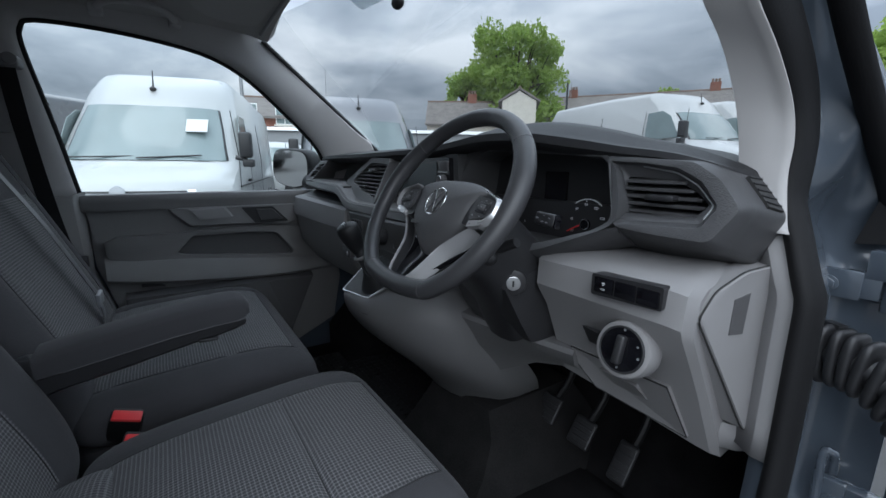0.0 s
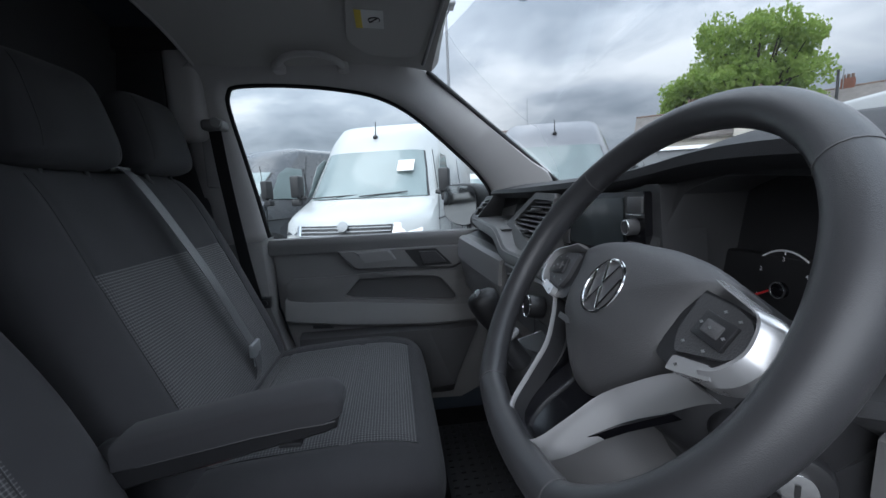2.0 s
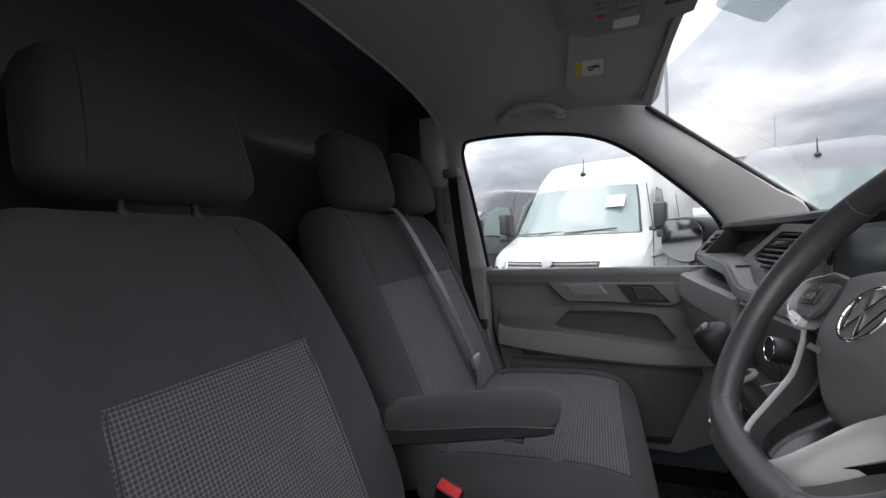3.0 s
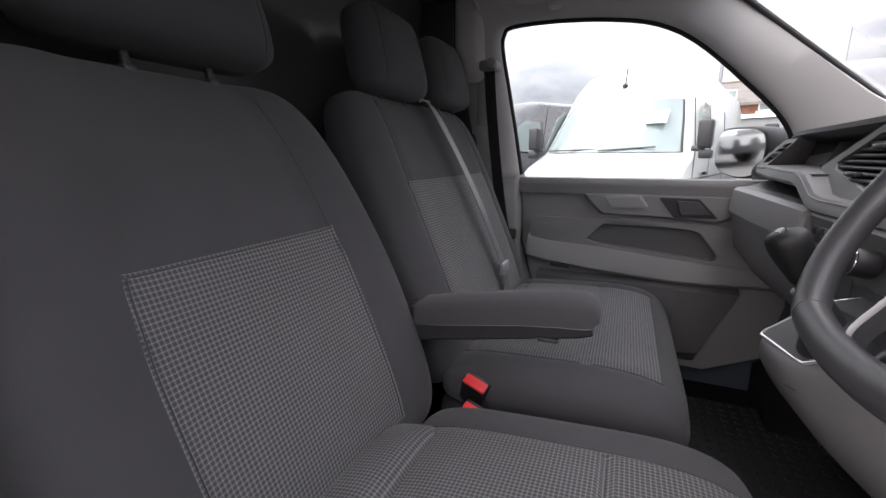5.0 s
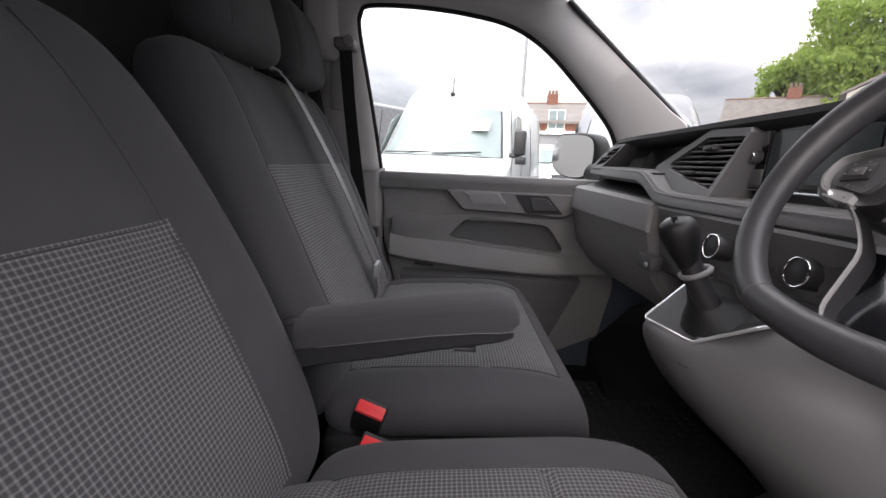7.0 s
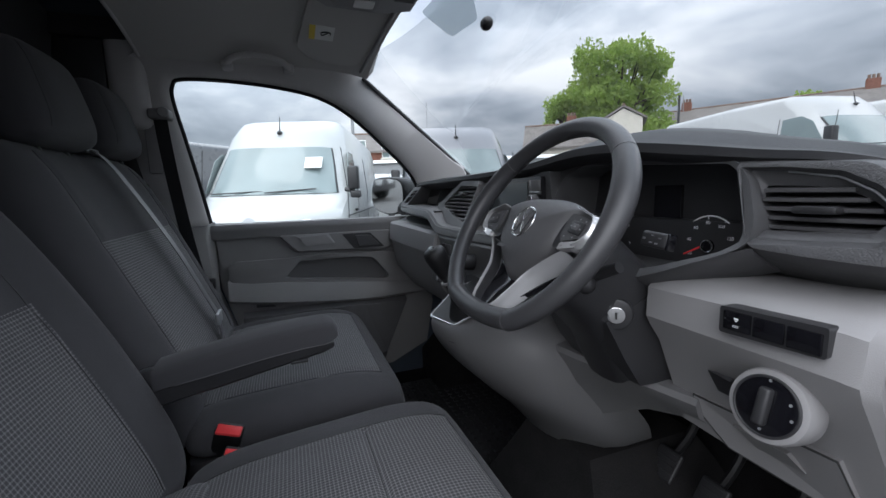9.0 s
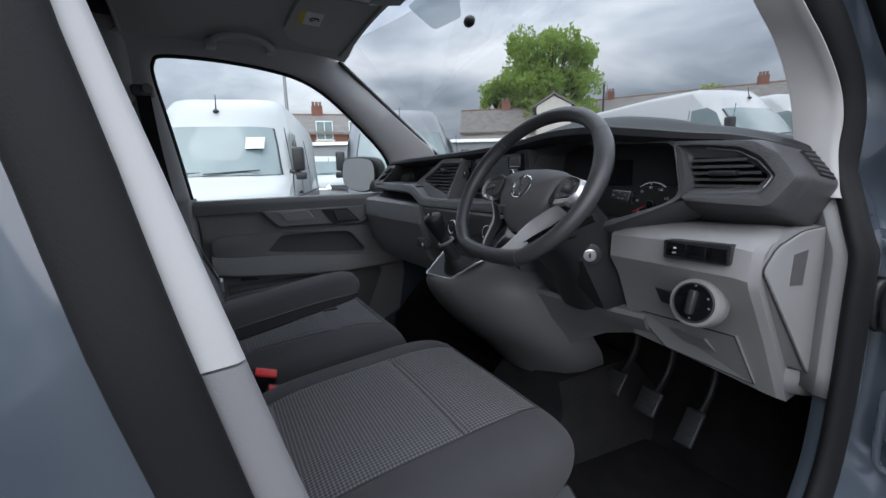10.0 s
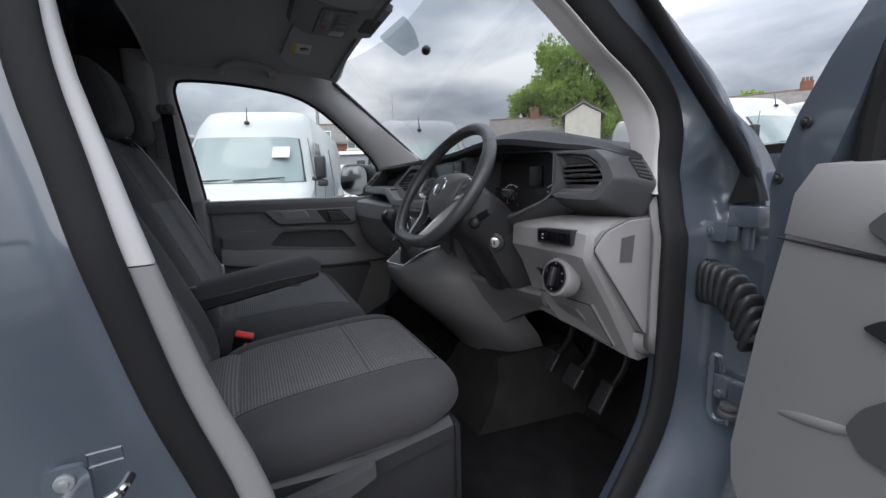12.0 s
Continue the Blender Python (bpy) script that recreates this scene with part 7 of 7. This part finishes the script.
sen = thing("rain_sensor", "small black sensor pod on the windscreen", "sensor", at=(0.012, 0.565, 1.785))
part("pod", ball((0.012, 0.560, 1.783), 0.022, (1.0, 0.7, 0.75), 18), M_BLACK, sen)
mirror_base = thing("windscreen_sticker", "pale translucent patch at the head of the windscreen", "sticker", at=(-0.1, 0.5, 1.80))
part("film", loft([[(x, screen_y(x, z) - d, z) for x, z in round_poly([(-0.18, 1.87), (-0.155, 1.803), (-0.01, 1.800), (0.045, 1.835), (0.06, 1.87)], 0.015)] for d in (0.004, 0.002)]), M_FILM, mirror_base, smooth=0)

# ---- floor coverings ----
matp = part("rubber_mat", box(-0.70, -0.05, 0.34, 0.86, FLOOR + 0.002, FLOOR + 0.010, 0.003), M_MAT)
tagged(matp, "black rubber floor mat with raised studs", "floor mat")
stud = bmesh.new()
for i in range(20):
    for j in range(15):
        x, y = -0.68 + 0.0325 * i, 0.36 + 0.0335 * j
        b = box(x - 0.007, x + 0.007, y - 0.007, y + 0.007, FLOOR + 0.009, FLOOR + 0.014, 0)
        me = bpy.data.meshes.new("t")
        b.to_mesh(me)
        b.free()
        stud.from_mesh(me)
        bpy.data.meshes.remove(me)
tagged(part("mat_studs", stud, M_MAT, matp, smooth=0), kind="stuff")
matd = part("rubber_mat", loft([[(0.20, 0.30, FLOOR + 0.002), (0.78, 0.24, FLOOR + 0.002), (0.78, 0.24, FLOOR + 0.010), (0.20, 0.30, FLOOR + 0.010)], [(0.26, 0.93, FLOOR + 0.002), (0.78, 0.93, FLOOR + 0.002), (0.78, 0.93, FLOOR + 0.010), (0.26, 0.93, FLOOR + 0.010)]]), M_FLOOR)
tagged(matd, "worn black carpet mat in the driver's footwell", "floor mat")

# ---- the yard: parked vans ----


def van(label, paint_m, x, y, heading, roof=2.40, length=5.9, name="panel_van", aerial=True, paper=False, dark=False, ground_z=0.0):
    """A large parked panel van; local x runs forward from its middle axis, nose at 0."""
    t = thing(name, label, "van", "parked vans", at=(x, y, ground_z))
    m = pose(x, y, ground_z, 0, 0, heading)
    R = roof
    PROF = [(0.0, 0.42), (0.03, 0.62), (0.0, 0.90), (-0.06, 1.08), (-0.20, 1.17), (-0.50, 1.28), (-0.74, 1.37), (-0.86, 1.50), (-1.08, 1.78), (-1.28, R - 0.50), (-1.42, R - 0.28), (-1.66, R - 0.08), (-2.1, R), (-3.4, R + 0.02), (-length + 0.1, R - 0.04), (-length, R - 0.3), (-length, 0.45)]

    def sect(yy):
        k = abs(yy)
        back = 0.42 * (k / 1.0) ** 4
        side = []
        for px, pz in PROF:
            nz = pz
            if pz > 1.4:
                f = (pz - 1.4) / (R - 1.4)
                yk = 1.0 - 0.18 * f ** 1.6
                nz = pz - 0.11 * f * (k ** 10)
            else:
                yk = 1.0 - 0.05 * max(0, 0.7 - pz)
            side.append((px - back * (1 if px > -2 else 0), yy * yk, nz))
        return side

    ys = [-1.0, -0.97, -0.9, -0.75, -0.5, -0.25, 0, 0.25, 0.5, 0.75, 0.9, 0.97, 1.0]
    body = part("body", loft([sect(v) for v in ys]), paint_m, t, matrix=m, smooth=40)

    def patch(i0, i1, half, out=0.006, n=14):
        """A curved pane on the nose, narrower towards its top."""
        rows = []
        for k in range(n + 1):
            v = 2.0 * k / n - 1
            rows.append([Vector(sect(v * half * (1 - 0.030 * (i - i0)))[i]) + Vector((out * 0.8, 0, out * 0.6)) for i in range(i0, i1 + 1)])
        return loft(rows, False)

    edge = part("screen_edge", patch(6, 9, 0.885, 0.006), M_BLACK, t, "black edge of the windscreen", matrix=m)
    ws = part("windscreen", patch(6, 9, 0.86, 0.012), M_VGLASS, t, "windscreen with reflected sky in its colour", matrix=m)
    part("wiper", joined(tube([(-0.72, -0.05, 1.40), (-0.80, 0.62, 1.44)], 0.010, 6), tube([(-0.72, -0.75, 1.40), (-0.78, -0.10, 1.42)], 0.010, 6)), M_BLACK, ws, matrix=m)
    if paper:
        part("paper", loft([[(-1.02, 0.42, 1.73), (-1.02, 0.66, 1.73), (-1.15, 0.66, 1.89), (-1.15, 0.42, 1.89)], [(-1.00, 0.42, 1.73), (-1.00, 0.66, 1.73), (-1.13, 0.66, 1.89), (-1.13, 0.42, 1.89)]]), M_LABEL, ws, "white paper behind the glass", smooth=0, matrix=m)
    for s in (-1, 1):
        win = [(-1.12, 1.42), (-1.42, 1.42), (-1.98, 1.40), (-1.98, 1.98), (-1.62, 2.0), (-1.40, 1.88)]
        part("side_window", loft([[(a, s * (1.005 - 0.18 * (max(0, b - 1.4) / (R - 1.4)) ** 1.6 + d), b) for a, b in win] for d in (0.0, 0.006)]), M_VGLASS, t, "cab side window with reflected sky in its colour", smooth=0, matrix=m)
        part("door_line", joined(*[tube([(a, s * 1.003, 0.55), (a, s * 1.003, 1.40), (a, s * (1.003 - 0.18 * (0.6 / (R - 1.4)) ** 1.6), 2.0)], 0.006, 5) for a in (-1.02, -2.05, -3.35)], tube([(-1.0, s * 1.004, 1.05), (-length, s * 1.004, 1.05)], 0.012, 5)), M_BLACK if not dark else M_INK, t, matrix=m)
        part("door_handle", joined(box(-1.98, -1.78, s * 1.0 - 0.02, s * 1.0 + 0.02, 1.08, 1.12, 0.008)), M_BLACK, t, matrix=m)
        mm = part("wing_mirror", joined(box(-1.06, -0.90, s * 1.10 - 0.075, s * 1.10 + 0.075, 1.42, 1.74, 0.03, 3), box(-1.05, -0.93, s * 1.12 - 0.07, s * 1.12 + 0.07, 1.30, 1.40, 0.02), tube([(-1.0, s * 0.97, 1.42), (-0.98, s * 1.10, 1.40)], 0.03, 8)), M_BLACK, t, "black wing mirror", matrix=m)
        part("headlight", loft([[(px + 0.012 - 0.42 * abs(v) ** 4, s * v, z) for px, v, z in ((0.0, 0.58, 0.93), (-0.06, 0.60, 1.06), (-0.18, 0.93, 1.15), (-0.02, 0.93, 0.92))], [(px + 0.03 - 0.42 * abs(v) ** 4, s * v, z) for px, v, z in ((0.0, 0.60, 0.95), (-0.06, 0.62, 1.05), (-0.17, 0.91, 1.13), (-0.02, 0.91, 0.94))]]), M_CHROME, t, "clear headlight", matrix=m)
        for wx in (-1.05, -length + 1.25):
            w = part("wheel", disc((wx, s * 0.90, 0.345), (0, 1, 0), 0.345, 0.24, 32, 0.03), M_RUBBER, t, "black tyre", matrix=m)
            part("hubcap", disc((wx, s * 1.015, 0.345), (0, 1, 0), 0.21, 0.03, 24, 0.01), M_STEEL, w, matrix=m)
            part("arch", disc((wx, s * 0.96, 0.40), (0, 1, 0), 0.43, 0.10, 32, 0.01), M_BLACK, t, matrix=m)
    gr = part("grille", loft([[(0.012 - 0.42 * abs(v) ** 4 + d, v, 0.90), (-0.045 - 0.42 * abs(v) ** 4 + d, v, 1.055), (-0.10 - 0.42 * abs(v) ** 4, v, 1.055), (-0.05 - 0.42 * abs(v) ** 4, v, 0.90)] for v, d in ((-0.6, 0.0), (-0.3, 0.012), (0, 0.014), (0.3, 0.012), (0.6, 0.0))]), M_BLACK, t, "black slatted grille", matrix=m)
    for zz in (0.935, 0.98, 1.025):
        part("slat", tube([(0.03 - 0.4 * (zz - 0.90) - 0.42 * abs(v) ** 4, v, zz) for v in (-0.58, -0.3, 0, 0.3, 0.58)], 0.010, 6), M_STEEL, gr, matrix=m)
    part("badge", disc((0.018, 0, 1.045), (1, 0, 0.35), 0.07, 0.02, 24, 0.005), M_STEEL, t, "round chrome badge", matrix=m)
    part("bumper", loft([[(0.05 - 0.42 * abs(v) ** 4, v, 0.40), (0.06 - 0.42 * abs(v) ** 4, v, 0.55), (0.02 - 0.42 * abs(v) ** 4, v, 0.80), (-0.3, v, 0.80), (-0.3, v, 0.40)] for v in (-0.95, -0.6, 0, 0.6, 0.95)]), M_BLACK, t, "black front bumper", matrix=m)
    if aerial:
        part("aerial", joined(tube([(-1.42, 0.0, R - 0.28), (-1.47, 0.0, R - 0.04)], [0.012, 0.006], 6), ball((-1.42, 0, R - 0.27), 0.04, (1.3, 1, 0.8), 10)), M_BLACK, t, "black roof aerial", matrix=m)
    return t


apron = part("pavement_upper", loft([[(x, 7.9, -0.1), (x, 8.6, 0.53), (x, 40, 0.53), (x, 40, -0.1)] for x in (-9.5, 16)]), M_ASPHALT, smooth=0)
tagged(apron, "raised asphalt parking apron with a sloping edge", "pavement", kind="structure")
van("white high-roof panel van parked facing the cab", M_WHITE, -4.34, -0.39, -17, 2.54, paper=True)
van("mid-grey high-roof panel van parked alongside", M_VGREY, -4.80, 2.60, -17, 2.58)
van("dark grey panel van parked at an angle", M_VDARK, -6.66, -3.4, -34, 2.42, dark=True)
van("white panel van parked beyond the bonnet", M_WHITE, -2.38, 9.83, -9.3, 2.46, 5.4, ground_z=0.53)
van("white panel van parked further back", M_WHITE, -1.97, 12.35, -9.3, 2.46, 5.4, ground_z=0.53)
van("white panel van near the yard's edge", M_WHITE, 1.6, 12.8, -15, 2.46, ground_z=0.53)
van("silver grey van between the rows", M_VGREY, -9.5, 6.6, 0, 1.95, 5.0)
van("white panel van parked behind the cab", M_WHITE, -5.0, -8.5, 20, 2.3)
van("white panel van parked far behind the cab", M_WHITE, -3.2, -13.0, 30, 2.1)
van("white van standing behind the grey one", M_WHITE, -11.5, 3.6, 10, 2.0, 5.0)

# ---- houses ----


def house(label, x, y, rot, w, d, eaves, ridge, wall_m, roof_m, wins=3, storeys=2, chimneys=(), name="house", gable=False):
    t = thing(name, label, "house", "houses", at=(x, y, 0))
    m = pose(x, y, 0, 0, 0, rot)
    part("wall", box(-w / 2, w / 2, -d / 2, d / 2, 0, eaves, 0), wall_m, t, matrix=m, smooth=0)
    part("gable_wall", joined(*[loft([[(sx, -d / 2, eaves), (sx, d / 2, eaves), (sx, 0, ridge - 0.1)], [(sx - 0.2 * math.copysign(1, sx), -d / 2, eaves), (sx - 0.2 * math.copysign(1, sx), d / 2, eaves), (sx - 0.2 * math.copysign(1, sx), 0, ridge - 0.1)]]) for sx in (-w / 2, w / 2)]), wall_m, t, matrix=m, smooth=0)
    rf = part("roof", loft([[(sx, -d / 2 - 0.3, eaves - 0.15), (sx, 0, ridge), (sx, d / 2 + 0.3, eaves - 0.15), (sx, d / 2 + 0.3, eaves), (sx, 0, ridge + 0.16), (sx, -d / 2 - 0.3, eaves)] for sx in (-w / 2 - 0.15, w / 2 + 0.15)]), roof_m, t, matrix=m, smooth=0)
    part("ridge_tiles", tube([(-w / 2 - 0.15, 0, ridge + 0.15), (w / 2 + 0.15, 0, ridge + 0.15)], 0.10, 8), M_ROOFB, rf, matrix=m)
    for cx_ in chimneys:
        c = part("chimney", box(cx_ - 0.40, cx_ + 0.40, -0.25, 0.25, ridge - 0.4, ridge + 0.8, 0.02), M_BRICK, rf, matrix=m, smooth=0)
        for q in (-0.25, 0.0, 0.25):
            part("pot", disc((cx_ + q, 0, ridge + 0.93), (0, 0, 1), 0.10, 0.35, 12, 0.01), M_ROOFB, c, matrix=m)
    for st_ in range(storeys):
        for i in range(wins):
            wx = -w / 2 + w * (i + 0.5) / wins
            wz = 1.0 + st_ * 2.7
            wd = part("window", joined(box(wx - 0.55, wx + 0.55, -d / 2 - 0.05, -d / 2 + 0.05, wz, wz + 1.25, 0.01)), M_LABEL, t, "white framed window", matrix=m, smooth=0)
            for a, b in ((wx - 0.49, wx - 0.03), (wx + 0.03, wx + 0.49)):
                part("pane", box(a, b, -d / 2 - 0.065, -d / 2 - 0.04, wz + 0.07, wz + 1.18, 0), M_VGLASS, wd, matrix=m, smooth=0)
            part("sill", box(wx - 0.65, wx + 0.65, -d / 2 - 0.14, -d / 2, wz - 0.10, wz, 0.01), M_RENDER, wd, matrix=m, smooth=0)
    return t


def polar(az_deg, dist, ex=1.2, ey=0.0):
    """A place seen under that azimuth (to the left of straight ahead) at a distance."""
    a = radians(az_deg)
    return ex - math.sin(a) * dist, ey + math.cos(a) * dist


hx_, hy_ = polar(74.5, 34)
house("red-brick terraced house with white windows", hx_, hy_, 75, 8.6, 8, 4.2, 5.7, M_BRICK, M_ROOF, 4, 2, (-1.6,))
hx_, hy_ = polar(53, 40)
house("low house with a brown slate roof", hx_, hy_, 55, 7.4, 7, 4.6, 6.7, M_RENDER, M_ROOF, 3, 1, (0.2,))
hx_, hy_ = polar(36, 46)
house("long terrace with a slate roof and chimneys", hx_, hy_, 32, 26, 8, 5.8, 7.9, M_RENDER, M_ROOF, 9, 2, (-3.2, 9.0))
hx_, hy_ = polar(46.7, 38)
house("cream rendered house end with a pointed gable", hx_, hy_, 137, 7, 2.6, 6.2, 7.0, M_RENDER, M_ROOF, 2, 2)
hx_, hy_ = polar(26.5, 52)
house("pale house with a brown gable", hx_, hy_, 116, 9, 7, 5.4, 7.6, M_RENDER, M_ROOFB, 2, 2)

# ---- trees ----


def tree(label, x, y, height, spread, seed, leaves=2600, leaf=0.34, bottom=0.28, name="tree"):
    """Tapered trunk, limbs, and a crown of many small leaf clumps laid unevenly about the limb ends."""
    rng = random.Random(seed)
    t = thing(name, label, "tree", "trees", at=(x, y, 0))
    limbs = [tube([(x, y, 0), (x + 0.1, y, height * 0.25), (x + 0.2, y + 0.1, height * 0.55), (x + 0.1, y, height * 0.8)], [height * 0.035, height * 0.028, height * 0.016, 0.04], 9)]
    ends = []
    for i in range(64):
        a = rng.uniform(0, 2 * math.pi)
        z0 = height * rng.uniform(0.22, 0.65)
        r = spread * rng.uniform(0.25, 0.95)
        z1 = height * rng.uniform(bottom + 0.05, 0.92)
        r *= math.sqrt(max(0.05, 1 - ((z1 / height - 0.58) / 0.46) ** 2))
        e = (x + r * math.cos(a), y + r * math.sin(a), z1)
        mid = ((x + e[0]) / 2 + rng.uniform(-0.3, 0.3), (y + e[1]) / 2, (z0 + z1) / 2 + 0.3)
        limbs.append(tube([(x, y, z0), mid, e], [height * 0.013, height * 0.008, 0.02], 6))
        ends.append((e, spread * rng.uniform(0.20, 0.34)))
    part("trunk", joined(*limbs), M_BARK, t)
    verts, faces = [], []
    for i in range(leaves):
        (ex, ey, ez), rad = ends[i % len(ends)]
        v = Vector((rng.gauss(0, 1), rng.gauss(0, 1), rng.gauss(0, 0.75)))
        v = v.normalized() * rad * rng.uniform(0.25, 1.0) ** 0.5 * rng.choice((1.0, 1.0, 1.15))
        c = Vector((ex, ey, ez)) + v
        q = Euler((rng.uniform(0, 6.3), rng.uniform(0, 6.3), rng.uniform(0, 6.3))).to_matrix()
        s = leaf * rng.uniform(0.6, 1.3)
        b = len(verts)
        for px, py, pz in ((-0.5, 0, 0), (-0.1, 0.32, 0.08), (0.5, 0, 0.12), (-0.1, -0.32, 0.08)):
            verts.append(c + q @ Vector((px * s, py * s, pz * s)))
        faces += [(b, b + 1, b + 2), (b, b + 2, b + 3)]
    me = bpy.data.meshes.new("crown")
    me.from_pydata(verts, [], faces)
    me.materials.append(M_LEAF)
    ob = new("crown", me)
    ob.parent = t
    ob.matrix_parent_inverse = world_of(t).inverted()
    ob["kind"] = "stuff"
    return t


tx, ty = polar(47.5, 42)
tree("large leafy green tree behind the roofs", tx, ty, 13.9, 4.3, 3, 24000, 0.34)
tx, ty = polar(53.2, 44)
tree("smaller leafy tree beside the large one", tx, ty, 10.6, 2.6, 5, 10000, 0.32)
tx, ty = polar(29.2, 62)
tree("small round tree beyond the rooftops", tx, ty, 11.5, 2.0, 7, 5000, 0.35)
tx, ty = polar(14.5, 34)
tree("broad green tree at the yard's edge", tx, ty, 9.0, 4.6, 9, 15000, 0.36)
tx, ty = polar(3, 36)
tree("broad green tree further along the edge", tx, ty, 9.6, 4.8, 11, 13000, 0.36)

# ---- posts, masts and fence ----


def post(label, az_deg, dist, h, r, mat, arm=False, name="lamp_post"):
    px_, py_ = polar(az_deg, dist)
    t = thing(name, label, "post", "posts", at=(px_, py_, 0))
    part("pole", tube([(px_, py_, 0), (px_, py_, h * 0.5), (px_, py_, h)], [r, r * 0.8, r * 0.6], 10), mat, t)
    if arm:
        part("lamp_arm", tube([(px_, py_, h), (px_ + 0.5, py_ + 0.1, h + 0.12)], 0.03, 8), mat, t)
        part("lamp_head", box(px_ + 0.3, px_ + 0.9, py_, py_ + 0.22, h + 0.06, h + 0.18, 0.03), mat, t)
    return t


post("tall grey steel lamp post behind the vans", 81.1, 16, 7.5, 0.07, M_STEEL, True)
post("dark steel post beside the terrace", 40.8, 30, 6.6, 0.10, M_BLACK, False, "post")
post("dark steel post by the trees", 20.6, 26, 6.2, 0.10, M_BLACK, False, "post")
post("slim lattice mast above the roofs", 40.3, 46, 9.4, 0.05, M_STEEL, False, "mast")
post("thin aerial mast above the grey van", 71.4, 34, 8.2, 0.03, M_STEEL, False, "mast")
fx, fy = polar(79, 20)
fence = thing("palisade_fence", "dark steel palisade fence behind the vans", "fence", at=(fx, fy, 0))
fm = pose(fx, fy, 0, 0, 0, 79)
for zz in (0.5, 1.7):
    part("rail", box(-12, 12, 0.02, 0.06, zz, zz + 0.06, 0), M_BLACK, fence, matrix=fm)
for i in range(96):
    part("slat", box(-12 + 0.25 * i, -11.93 + 0.25 * i, -0.01, 0.01, 0.05, 2.2, 0), M_BLACK, fence, smooth=0, matrix=fm)
ux, uy = polar(61, 26)
unit = thing("warehouse", "long low pale metal-clad warehouse", "building", at=(ux, uy, 0))
um = pose(ux, uy, 0, 0, 0, 66)
part("wall", box(-9, 9, -3, 3, 0, 2.9, 0), M_STEEL, unit, matrix=um, smooth=0)
part("roof", loft([[(-9.2, -3.2, 2.9), (-9.2, 0, 3.3), (-9.2, 3.2, 2.9)], [(9.2, -3.2, 2.9), (9.2, 0, 3.3), (9.2, 3.2, 2.9)]]), M_LABEL, unit, matrix=um, smooth=0)
